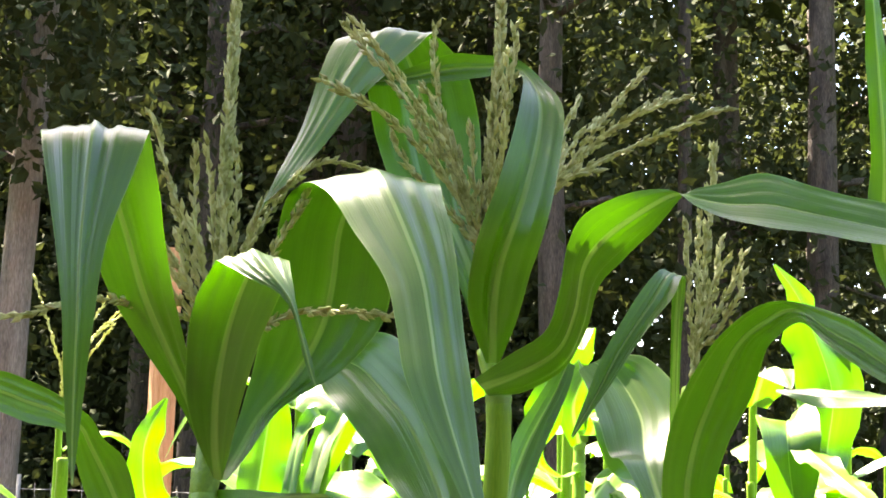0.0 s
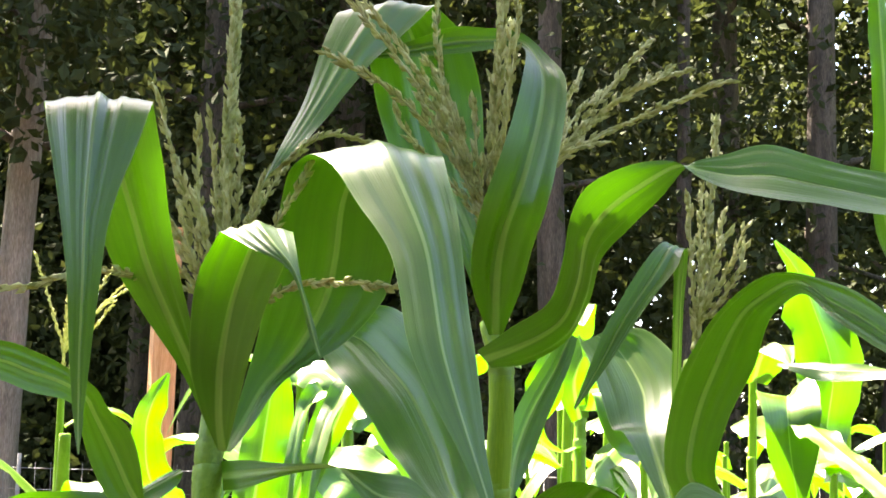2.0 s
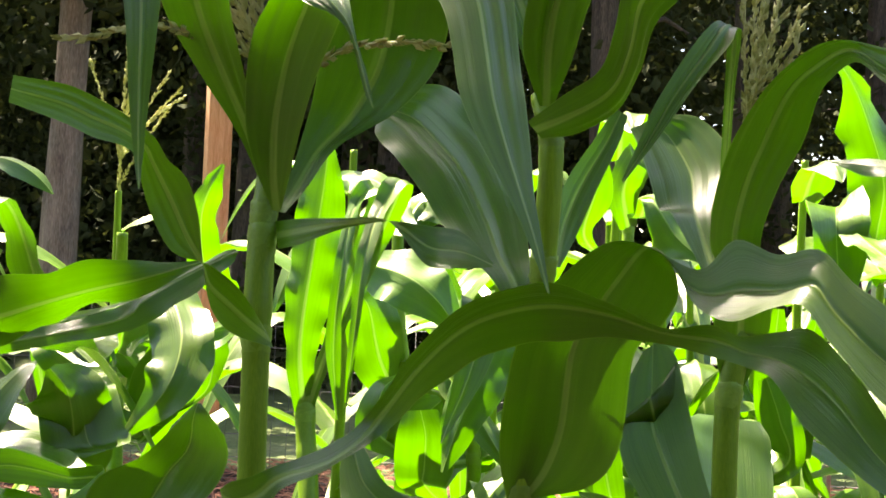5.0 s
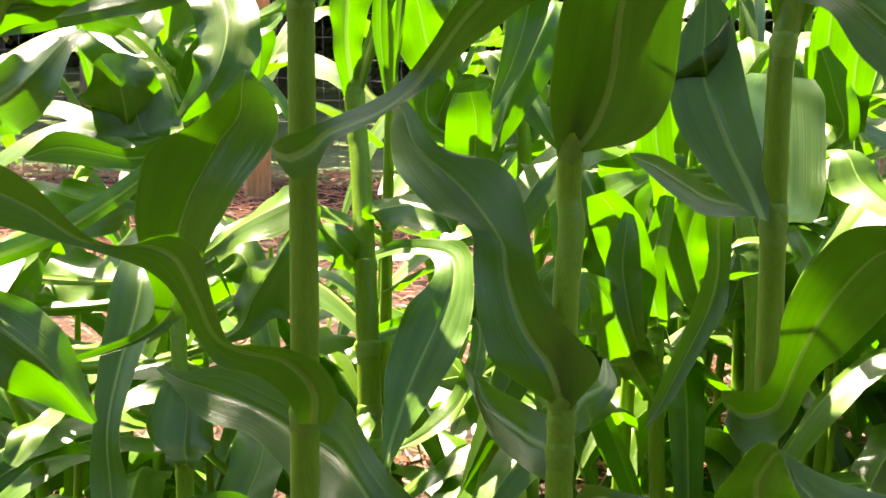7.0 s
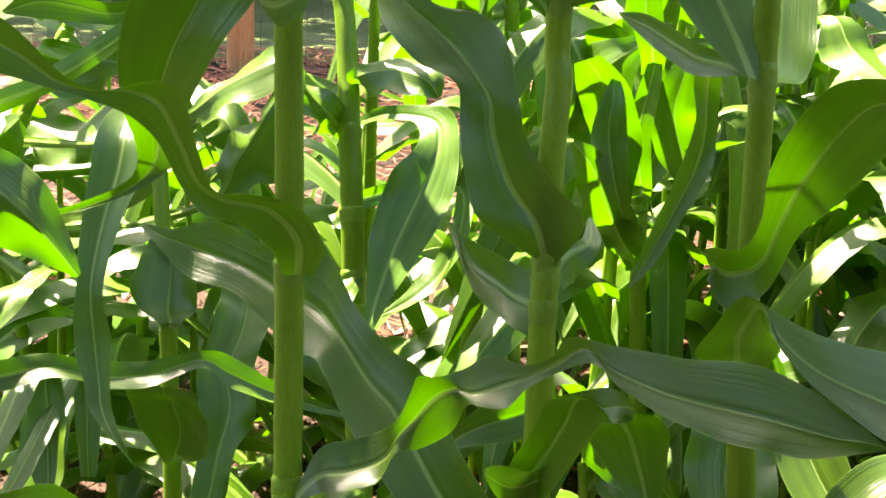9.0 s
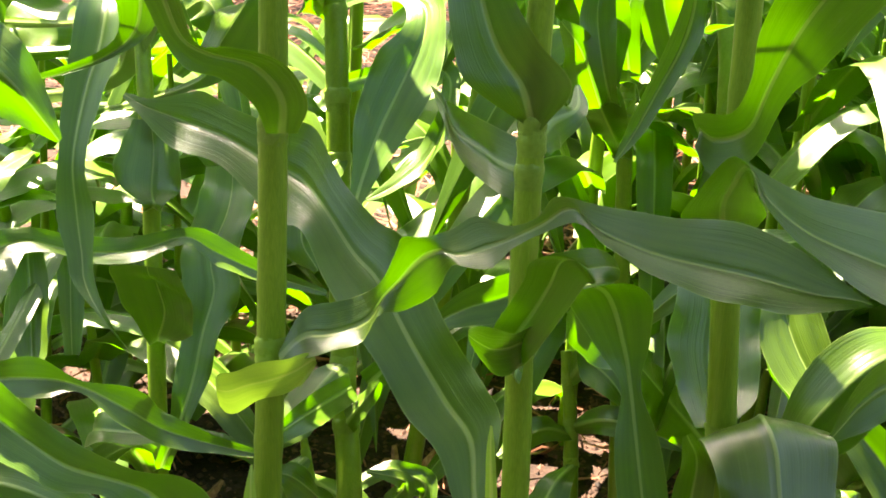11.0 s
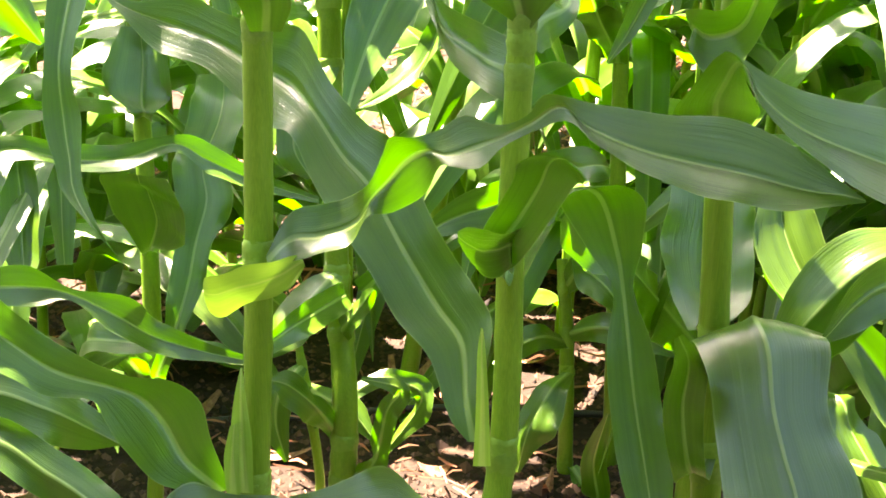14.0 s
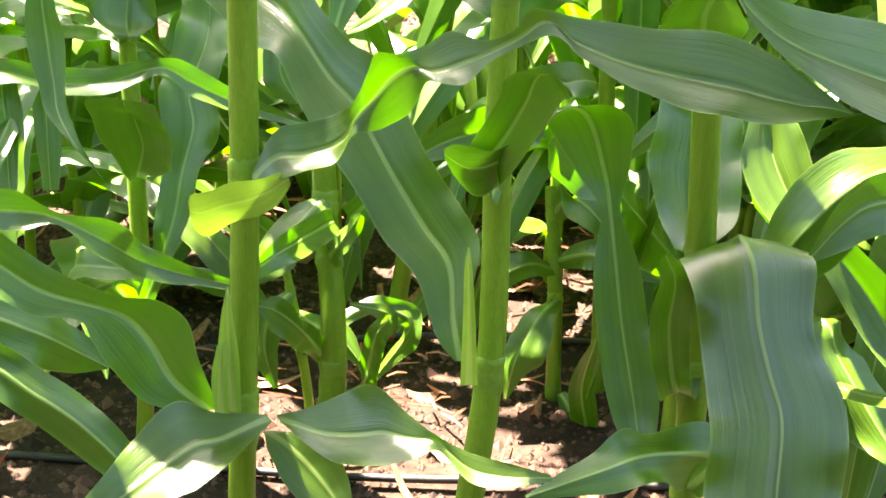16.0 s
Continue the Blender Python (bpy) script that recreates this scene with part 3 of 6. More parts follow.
def shade_tree():
    """An unseen tree, added beside the garden so that its long limb shades the front row."""
    rng = np.random.default_rng(31)
    t = thing("tree", (-6.2, 3.9, 0), "unseen tree added to shade the front maize row", "tree", "trees of the wood")
    v, f = tube([(0.1 * math.sin(3 * s), 0.05 * s, 11 * s - 0.1, 0.26 * (1.2 - 0.8 * s)) for s in np.linspace(0, 1, 10)], 12)
    part("trunk", mesh_of("trunk", v, f, BARK), t)
    limb, _ = spline([(0, 0, 6.2, 0.12), (1.4, -0.05, 7.3, 0.09), (2.8, -0.25, 7.9, 0.06), (4.0, -0.35, 8.1, 0.03), (4.9, -0.4, 8.0, 0.012)], 20)
    v, f = tube(limb, 8)
    part("limb", mesh_of("limb", v, f, BARK), t)
    spots = [rng.uniform((2.8, -0.85, 7.6), (5.1, -0.03, 8.5)) + rng.normal(size=(36, 3)) * 0.10 for _ in range(92)]
    spots += [rng.uniform((2.8, -0.03, 7.6), (5.1, 0.28, 8.5)) + rng.normal(size=(26, 3)) * 0.09 for _ in range(12)]
    for gap, wide in (((3.95, -0.45), 0.19), ((3.94, -0.22), 0.10), ((3.36, -0.12), 0.20)):                  # where the sun comes through
        spots = [c for c in spots if np.hypot(*(c.mean(0)[:2] - gap - (c.mean(0)[2] - 8.0) * np.array((-0.345, 0.437)))) > wide]
    # extra sprays placed to keep the sun off single blades
    spots += [np.array((3.68, -0.42, 8.0)) + rng.normal(size=3) * 0.09 + rng.normal(size=(30, 3)) * 0.07 for _ in range(6)]
    spots += [np.array((3.25, 0.32, 8.0)) + rng.normal(size=3) * 0.10 + rng.normal(size=(26, 3)) * 0.08 for _ in range(5)]
    spots += [np.array((3.58, 0.06, 8.0)) + rng.normal(size=3) * 0.07 + rng.normal(size=(26, 3)) * 0.07 for _ in range(5)]
    spots += [np.array((3.83, 0.12, 8.0)) + rng.normal(size=3) * 0.07 + rng.normal(size=(26, 3)) * 0.07 for _ in range(4)]
    spots += [np.array((3.80, -0.23, 8.0)) + rng.normal(size=3) * 0.03 + rng.normal(size=(26, 3)) * 0.06 for _ in range(2)]
    spots += [np.array((3.75, -0.60, 8.0)) + rng.normal(size=(26, 3)) * (0.04, 0.05, 0.05) for _ in range(3)]
    spots += [np.array((0, 0, 9.0)) + rng.normal(size=3) * (1.1, 1.1, 1.0) + rng.normal(size=(60, 3)) * 0.3 for _ in range(40)]
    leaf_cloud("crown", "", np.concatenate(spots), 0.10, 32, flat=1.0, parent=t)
    limb, _ = spline([(0, 0, 6.0, 0.12), (1.6, -1.2, 7.4, 0.09), (3.4, -2.4, 8.2, 0.06), (5.2, -3.0, 8.4, 0.03), (6.6, -3.3, 8.3, 0.012)], 20)
    v, f = tube(limb, 8)
    part("limb", mesh_of("limb", v, f, BARK), t)
    # unseen leaf spread, added to shade the ground around and behind the camera
    spots = [rng.uniform((1.0, -4.6, 7.7), (7.2, -1.2, 9.4)) + rng.normal(size=(55, 3)) * 0.28 for _ in range(170)]
    spots += [rng.uniform((0.5, -9.4, 7.7), (9.0, -4.6, 9.4)) + rng.normal(size=(55, 3)) * 0.30 for _ in range(110)]
    leaf_cloud("crown", "", np.concatenate(spots), 0.20, 33, flat=1.0, parent=t)


shade_tree()
wood = np.random.default_rng(77)
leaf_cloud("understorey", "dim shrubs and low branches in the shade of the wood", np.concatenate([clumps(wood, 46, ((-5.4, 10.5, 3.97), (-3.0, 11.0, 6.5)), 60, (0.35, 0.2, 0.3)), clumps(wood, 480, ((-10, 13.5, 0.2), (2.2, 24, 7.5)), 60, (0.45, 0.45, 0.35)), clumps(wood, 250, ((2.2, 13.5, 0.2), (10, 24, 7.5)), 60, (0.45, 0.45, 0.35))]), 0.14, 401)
# last three belts, behind and beside the camera, are unseen and block low skylight
leaf_cloud("far_wood", "dark far woodland closing the view, with unseen belts added against skylight", np.concatenate([clumps(wood, 2500, ((-26, 25, 0), (2.5, 38, 13)), 26, (0.9, 0.9, 0.8)), clumps(wood, 900, ((2.5, 25, 0), (26, 38, 13)), 26, (0.9, 0.9, 0.8)), clumps(wood, 1300, ((-16, -14, 0), (16, -10, 10.0)), 26, (0.9, 0.9, 0.8)), clumps(wood, 400, ((-18, -11, 0), (-13, 12, 5.5)), 26, (0.9, 0.9, 0.8)), clumps(wood, 400, ((13, -11, 0), (18, 12, 5.5)), 26, (0.9, 0.9, 0.8))]), 0.5, 402)
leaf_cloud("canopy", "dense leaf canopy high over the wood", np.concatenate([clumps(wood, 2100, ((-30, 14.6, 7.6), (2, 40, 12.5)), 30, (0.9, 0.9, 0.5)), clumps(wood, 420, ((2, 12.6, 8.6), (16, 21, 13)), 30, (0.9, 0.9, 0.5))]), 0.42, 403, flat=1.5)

# ---- maize, matched row by row ----

plant_a = plant("tall maize plant with drooping leaves and a pale green tassel", (-0.184, 0.538, 0))
stalk(plant_a, [(-0.184, 0.538, -0.030, 0.0133), (-0.174, 0.585, 0.364, 0.0121), (-0.168, 0.600, 0.592, 0.0119), (-0.167, 0.615, 0.765, 0.0117), (-0.172, 0.645, 0.995, 0.0116), (-0.179, 0.670, 1.195, 0.0110), (-0.183, 0.690, 1.316, 0.0112), (-0.185, 0.730, 1.441, 0.0060)])
tassel_a = tassel(plant_a, "pale green tassel on a dark fork of leaves")
tassel_branch(tassel_a, [(-0.185, 0.730, 1.441), (-0.189, 0.740, 1.532), (-0.190, 0.750, 1.632), (-0.190, 0.760, 1.778)], 0.012, 0.0016)
tassel_branch(tassel_a, [(-0.184, 0.730, 1.460), (-0.189, 0.735, 1.541), (-0.191, 0.745, 1.636), (-0.191, 0.755, 1.729)], 0.012, 0.0016)
tassel_branch(tassel_a, [(-0.185, 0.740, 1.442), (-0.190, 0.750, 1.534), (-0.190, 0.760, 1.624), (-0.192, 0.770, 1.765)], 0.012, 0.0016)
tassel_branch(tassel_a, [(-0.186, 0.730, 1.460), (-0.214, 0.720, 1.538), (-0.237, 0.710, 1.617), (-0.246, 0.700, 1.645)])
tassel_branch(tassel_a, [(-0.187, 0.730, 1.479), (-0.205, 0.720, 1.543), (-0.209, 0.710, 1.619)])
tassel_branch(tassel_a, [(-0.187, 0.740, 1.489), (-0.199, 0.750, 1.558), (-0.209, 0.760, 1.634)])
tassel_branch(tassel_a, [(-0.185, 0.740, 1.489), (-0.178, 0.740, 1.556), (-0.179, 0.740, 1.627)])
tassel_branch(tassel_a, [(-0.188, 0.740, 1.461), (-0.231, 0.740, 1.522), (-0.275, 0.740, 1.586)])
tassel_branch(tassel_a, [(-0.185, 0.730, 1.451), (-0.221, 0.720, 1.496), (-0.259, 0.700, 1.555)])
tassel_branch(tassel_a, [(-0.185, 0.730, 1.451), (-0.210, 0.710, 1.504), (-0.241, 0.700, 1.548)])
tassel_branch(tassel_a, [(-0.179, 0.730, 1.460), (-0.160, 0.710, 1.537), (-0.146, 0.700, 1.569), (-0.118, 0.690, 1.590)])
tassel_branch(tassel_a, [(-0.181, 0.740, 1.470), (-0.171, 0.750, 1.539), (-0.159, 0.760, 1.575), (-0.140, 0.770, 1.612)])
tassel_branch(tassel_a, [(-0.185, 0.740, 1.456), (-0.173, 0.760, 1.531), (-0.137, 0.790, 1.607), (-0.099, 0.800, 1.627), (-0.054, 0.810, 1.611)])
tassel_branch(tassel_a, [(-0.184, 0.720, 1.459), (-0.213, 0.670, 1.476), (-0.251, 0.600, 1.476), (-0.274, 0.570, 1.465), (-0.306, 0.550, 1.454)])
tassel_branch(tassel_a, [(-0.176, 0.720, 1.450), (-0.122, 0.660, 1.471), (-0.074, 0.620, 1.473), (-0.031, 0.600, 1.467)])
tassel_branch(tassel_a, [(-0.179, 0.730, 1.460), (-0.144, 0.700, 1.518), (-0.109, 0.690, 1.577)])
tassel_branch(tassel_a, [(-0.186, 0.730, 1.460), (-0.204, 0.720, 1.529), (-0.227, 0.710, 1.583)])
tassel_branch(tassel_a, [(-0.181, 0.710, 1.440), (-0.189, 0.690, 1.501), (-0.201, 0.680, 1.555)])
tassel_branch(tassel_a, [(-0.181, 0.720, 1.441), (-0.178, 0.700, 1.503), (-0.176, 0.690, 1.566)])
tassel_branch(tassel_a, [(-0.183, 0.720, 1.445), (-0.202, 0.700, 1.493), (-0.216, 0.690, 1.538)])

plant_b = plant("tall maize plant with a full tassel and broad arching leaves", (0.011, 0.585, 0))
stalk(plant_b, [(0.011, 0.585, -0.030, 0.0144), (0.021, 0.630, 0.348, 0.0131), (0.037, 0.660, 0.553, 0.0122), (0.032, 0.690, 0.772, 0.0116), (0.032, 0.720, 0.987, 0.0110), (0.035, 0.740, 1.058, 0.0112), (0.032, 0.750, 1.114, 0.0104), (0.047, 0.760, 1.387, 0.0105), (0.036, 0.780, 1.460, 0.0087)])
leaf(plant_b, [(0.041, 0.710, 0.900, 0, 0.027), (0.051, 0.730, 0.912, 0, 0.037), (0.072, 0.760, 0.919, 0, 0.019), (0.072, 0.800, 0.931, 0, 0.004)])
tassel_b = tassel(plant_b, "spreading tassel of many pale green spikes")
tassel_branch(tassel_b, [(0.036, 0.760, 1.468), (0.028, 0.780, 1.558), (0.036, 0.780, 1.643), (0.042, 0.780, 1.730), (0.043, 0.780, 1.798)], 0.012, 0.0016)
tassel_branch(tassel_b, [(0.029, 0.770, 1.551), (0.038, 0.770, 1.636), (0.042, 0.770, 1.717), (0.042, 0.770, 1.779)], 0.012, 0.0016)
tassel_branch(tassel_b, [(0.031, 0.780, 1.553), (0.003, 0.770, 1.615), (-0.037, 0.760, 1.672), (-0.093, 0.750, 1.739)])
tassel_branch(tassel_b, [(0.031, 0.780, 1.553), (-0.002, 0.760, 1.603), (-0.045, 0.740, 1.647), (-0.107, 0.720, 1.680)])
tassel_branch(tassel_b, [(0.028, 0.780, 1.553), (-0.003, 0.780, 1.642), (-0.015, 0.780, 1.704), (-0.015, 0.780, 1.748)])
tassel_branch(tassel_b, [(0.029, 0.770, 1.551), (0.003, 0.750, 1.620), (-0.027, 0.740, 1.667), (-0.084, 0.730, 1.738)])
tassel_branch(tassel_b, [(0.033, 0.780, 1.553), (0.042, 0.760, 1.613), (0.053, 0.750, 1.686), (0.055, 0.750, 1.739)])
tassel_branch(tassel_b, [(0.026, 0.770, 1.551), (0.013, 0.760, 1.598), (-0.007, 0.750, 1.655), (-0.024, 0.750, 1.685)])
tassel_branch(tassel_b, [(0.033, 0.780, 1.558), (0.038, 0.770, 1.616), (0.034, 0.770, 1.676)])
tassel_branch(tassel_b, [(0.029, 0.770, 1.546), (0.018, 0.760, 1.588), (0.002, 0.760, 1.648)])
tassel_branch(tassel_b, [(0.029, 0.770, 1.541), (0.011, 0.760, 1.583), (-0.016, 0.750, 1.630), (-0.029, 0.750, 1.654)])
tassel_branch(tassel_b, [(0.031, 0.770, 1.541), (0.024, 0.760, 1.588), (0.017, 0.760, 1.653)])
tassel_branch(tassel_b, [(0.031, 0.770, 1.566), (0.046, 0.750, 1.621), (0.048, 0.740, 1.673), (0.049, 0.740, 1.713)])
tassel_branch(tassel_b, [(0.031, 0.770, 1.541), (0.004, 0.760, 1.573), (-0.035, 0.750, 1.615), (-0.050, 0.750, 1.639)])
tassel_branch(tassel_b, [(0.038, 0.790, 1.544), (0.082, 0.800, 1.597), (0.122, 0.810, 1.652), (0.176, 0.820, 1.724)])
tassel_branch(tassel_b, [(0.038, 0.790, 1.544), (0.082, 0.800, 1.592), (0.143, 0.820, 1.665), (0.215, 0.840, 1.703)])
tassel_branch(tassel_b, [(0.038, 0.790, 1.544), (0.097, 0.800, 1.608), (0.162, 0.800, 1.645), (0.247, 0.800, 1.683)])
tassel_branch(tassel_b, [(0.038, 0.800, 1.546), (0.083, 0.820, 1.612), (0.104, 0.840, 1.669), (0.118, 0.860, 1.708)])
tassel_branch(tassel_b, [(0.038, 0.800, 1.546), (0.094, 0.830, 1.614), (0.147, 0.860, 1.672), (0.207, 0.880, 1.717)])
tassel_branch(tassel_b, [(0.038, 0.790, 1.544), (0.092, 0.790, 1.606), (0.131, 0.790, 1.622)])
tassel_branch(tassel_b, [(0.038, 0.800, 1.546), (0.089, 0.840, 1.616), (0.111, 0.880, 1.663), (0.140, 0.900, 1.696)])

plant_c = plant("maize plant with dark bluish green leaves on a slender stalk", (0.217, 0.659, 0))
stalk(plant_c, [(0.217, 0.659, -0.030, 0.0154), (0.227, 0.700, 0.313, 0.0140), (0.225, 0.720, 0.498, 0.0138), (0.204, 0.740, 0.838, 0.0122), (0.206, 0.760, 0.927, 0.0114), (0.207, 0.800, 1.185, 0.0108), (0.222, 0.820, 1.273, 0.0110), (0.208, 0.850, 1.329, 0.0103), (0.226, 0.900, 1.437, 0.0080)])
leaf(plant_c, [(0.228, 0.700, 0.405, 0, 0.023), (0.243, 0.660, 0.468, 20, 0.035), (0.178, 0.600, 0.504, 20, 0.045), (0.134, 0.570, 0.504, 20, 0.028), (0.074, 0.550, 0.487, 0, 0.002)])
tassel_c = tassel(plant_c, "narrow upright pale green tassel")
tassel_branch(tassel_c, [(0.229, 0.910, 1.443), (0.239, 0.920, 1.509), (0.246, 0.920, 1.580), (0.254, 0.930, 1.675)], 0.012, 0.0016)
tassel_branch(tassel_c, [(0.231, 0.910, 1.465), (0.225, 0.900, 1.538), (0.224, 0.900, 1.595)])
tassel_branch(tassel_c, [(0.239, 0.920, 1.487), (0.264, 0.920, 1.531), (0.281, 0.920, 1.571)])
tassel_branch(tassel_c, [(0.241, 0.930, 1.493), (0.258, 0.940, 1.544), (0.264, 0.950, 1.591)])
tassel_branch(tassel_c, [(0.236, 0.910, 1.475), (0.268, 0.900, 1.518), (0.277, 0.900, 1.550)])
tassel_branch(tassel_c, [(0.236, 0.920, 1.487), (0.238, 0.930, 1.554), (0.243, 0.940, 1.614)])
tassel_branch(tassel_c, [(0.237, 0.910, 1.486), (0.248, 0.900, 1.539), (0.263, 0.900, 1.561)])

plant_d = plant("maize plant in the second row with pale collars and wide leaves", (0.297, 1.319, 0))
stalk(plant_d, [(0.297, 1.319, -0.030, 0.0169), (0.304, 1.420, 0.351, 0.0165), (0.305, 1.500, 0.512, 0.0180), (0.303, 1.530, 0.628, 0.0159), (0.302, 1.600, 0.822, 0.0148), (0.275, 1.700, 0.998, 0.0130)])
leaf(plant_d, [(0.313, 1.400, 0.289, 0, 0.030), (0.239, 1.300, 0.400, 20, 0.056), (0.165, 1.200, 0.509, 30, 0.059), (0.089, 1.150, 0.590, 20, 0.038)])
leaf(plant_d, [(0.333, 1.380, 0.171, 0, 0.029), (0.421, 1.200, 0.473, 20, 0.066), (0.468, 1.100, 0.563, 20, 0.062), (0.521, 1.000, 0.614, 0, 0.006)])
leaf(plant_d, [(0.321, 1.400, 0.290, 0, 0.030), (0.502, 1.300, 0.300, 0, 0.063), (0.418, 1.250, 0.451, 0, 0.061), (0.344, 1.200, 0.581, 0, 0.053), (0.311, 1.200, 0.672, 0, 0.013)])
leaf(plant_d, [(0.332, 1.360, 0.201, 0, 0.029), (0.427, 1.150, 0.373, 0, 0.038), (0.458, 1.100, 0.339, 0, 0.056), (0.505, 1.050, 0.277, 0, 0.048), (0.558, 1.000, 0.219, 0, 0.006)])

plant_e = plant("maize plant of the second row with sunlit lower leaves", (-0.470, 1.248, 0))
stalk(plant_e, [(-0.470, 1.248, -0.030, 0.0129), (-0.460, 1.270, 0.170, 0.0117), (-0.475, 1.325, 0.367, 0.0128), (-0.492, 1.380, 0.543, 0.0125), (-0.519, 1.450, 0.778, 0.0114), (-0.622, 1.750, 1.150, 0.0115), (-0.624, 1.750, 1.360, 0.0089)])
leaf(plant_e, [(-0.472, 1.280, 0.272, 0, 0.021), (-0.528, 1.200, 0.349, 20, 0.040), (-0.363, 1.150, 0.369, 20, 0.026), (-0.309, 1.150, 0.361, 0, 0.004)])
leaf(plant_e, [(-0.601, 1.680, 1.085, 0, 0.051), (-0.614, 1.550, 0.988, 0, 0.048), (-0.596, 1.480, 1.070, 0, 0.108), (-0.602, 1.460, 1.127, 20, 0.092), (-0.624, 1.450, 1.158, 0, 0.015)])
leaf(plant_e, [(-0.474, 1.280, 0.236, 0, 0.021), (-0.484, 1.200, 0.328, 10, 0.040), (-0.512, 1.100, 0.327, 20, 0.043), (-0.538, 1.050, 0.239, 0, 0.006)])
leaf(plant_e, [(-0.390, 1.600, 1.245, 0, 0.033), (-0.400, 1.400, 1.298, 0, 0.052), (-0.400, 1.350, 1.363, 0, 0.040), (-0.379, 1.300, 1.404, 0, 0.028), (-0.363, 1.300, 1.436, 0, 0.004)])
leaf(plant_e, [(-0.615, 1.730, 1.225, 0, 0.035), (-0.525, 1.600, 1.288, 0, 0.074), (-0.455, 1.500, 1.217, 0, 0.086), (-0.456, 1.450, 1.140, 0, 0.069), (-0.510, 1.450, 1.076, 0, 0.015)])
leaf(plant_e, [(-0.619, 1.730, 1.180, 0, 0.035), (-0.568, 1.700, 1.138, 0, 0.078), (-0.534, 1.680, 1.088, 0, 0.051), (-0.513, 1.660, 1.160, 0, 0.085), (-0.447, 1.640, 1.197, 0, 0.008)])

plant_g = plant("maize plant with long grey green leaves reaching sideways", (-0.609, 0.682, 0))
stalk(plant_g, [(-0.609, 0.682, -0.030, 0.0147), (-0.599, 0.720, 0.296, 0.0133), (-0.572, 0.800, 0.977, 0.0123), (-0.475, 0.860, 1.312, 0.0109)])
leaf(plant_g, [(-0.552, 0.830, 1.187, 0, 0.025), (-0.507, 0.850, 1.225, -50, 0.046), (-0.446, 0.860, 1.251, -50, 0.054), (-0.393, 0.880, 1.271, -50, 0.047), (-0.339, 0.900, 1.286, -40, 0.029), (-0.289, 0.920, 1.304, 0, 0.003)])
leaf(plant_g, [(-0.536, 0.800, 1.128, 0, 0.030), (-0.449, 0.720, 1.154, 0, 0.055), (-0.412, 0.700, 1.176, 10, 0.050), (-0.391, 0.720, 1.204, 10, 0.023), (-0.382, 0.740, 1.215, 0, 0.003)])
leaf(plant_g, [(-0.572, 0.800, 0.977, 0, 0.030), (-0.494, 0.760, 0.956, 0, 0.048), (-0.459, 0.750, 0.939, 0, 0.066), (-0.428, 0.760, 0.907, 0, 0.052), (-0.397, 0.780, 0.854, 0, 0.005)])
leaf(plant_g, [(-0.571, 0.750, 0.467, 0, 0.024), (-0.497, 0.800, 0.484, 0, 0.044), (-0.437, 0.820, 0.459, 10, 0.055), (-0.396, 0.850, 0.418, 10, 0.031), (-0.373, 0.860, 0.399, 0, 0.003)])
leaf(plant_g, [(-0.574, 0.740, 0.407, 0, 0.023), (-0.480, 0.750, 0.461, 0, 0.033), (-0.411, 0.740, 0.434, 0, 0.037), (-0.359, 0.730, 0.405, 0, 0.035), (-0.308, 0.720, 0.357, 0, 0.023), (-0.276, 0.720, 0.305, 0, 0.003)])
leaf(plant_g, [(-0.558, 0.840, 1.266, 0, 0.025), (-0.506, 0.950, 1.365, 20, 0.028), (-0.499, 1.100, 1.225, 0, 0.056), (-0.479, 1.200, 1.210, 0, 0.046), (-0.478, 1.250, 1.233, 0, 0.007)])
leaf(plant_g, [(-0.285, 1.050, 1.320, 0, 0.004), (-0.326, 1.020, 1.292, 20, 0.035), (-0.368, 1.000, 1.262, 20, 0.035), (-0.400, 0.980, 1.238, 0, 0.023), (-0.562, 0.850, 1.197, 0, 0.015)])

plant_h = plant("maize plant of the second row with a slender upright cane", (-0.194, 1.215, 0))
stalk(plant_h, [(-0.194, 1.215, -0.030, 0.0201), (-0.189, 1.250, 0.238, 0.0179), (-0.212, 1.320, 0.418, 0.0169), (-0.242, 1.420, 0.785, 0.0160), (-0.264, 1.500, 0.984, 0.0146), (-0.283, 1.550, 1.107, 0.0141), (-0.306, 1.600, 1.361, 0.0103)])
leaf(plant_h, [(-0.213, 1.300, 0.427, 0, 0.021), (-0.235, 1.250, 0.413, 0, 0.054), (-0.264, 1.200, 0.385, 0, 0.046), (-0.290, 1.180, 0.352, 0, 0.007)])
leaf(plant_h, [(-0.202, 1.280, 0.344, 0, 0.021), (-0.173, 1.240, 0.398, 10, 0.030), (-0.146, 1.200, 0.449, 0, 0.007)])
leaf(plant_h, [(-0.197, 1.250, 0.202, 0, 0.020), (-0.220, 1.200, 0.272, 20, 0.033), (-0.253, 1.180, 0.313, 20, 0.033), (-0.277, 1.170, 0.325, 0, 0.004)])
leaf(plant_h, [(-0.283, 1.550, 1.099, 0, 0.024), (-0.290, 1.520, 1.198, 0, 0.047), (-0.276, 1.500, 1.318, 0, 0.070), (-0.265, 1.500, 1.412, 0, 0.063), (-0.259, 1.500, 1.483, 0, 0.016)])
leaf(plant_h, [(-0.281, 1.550, 1.107, 0, 0.016), (-0.185, 1.480, 1.405, 0, 0.031), (-0.210, 1.440, 1.394, 30, 0.019), (-0.219, 1.400, 1.294, 50, 0.019), (-0.223, 1.400, 1.204, 40, 0.019), (-0.213, 1.400, 1.114, 0, 0.004)])
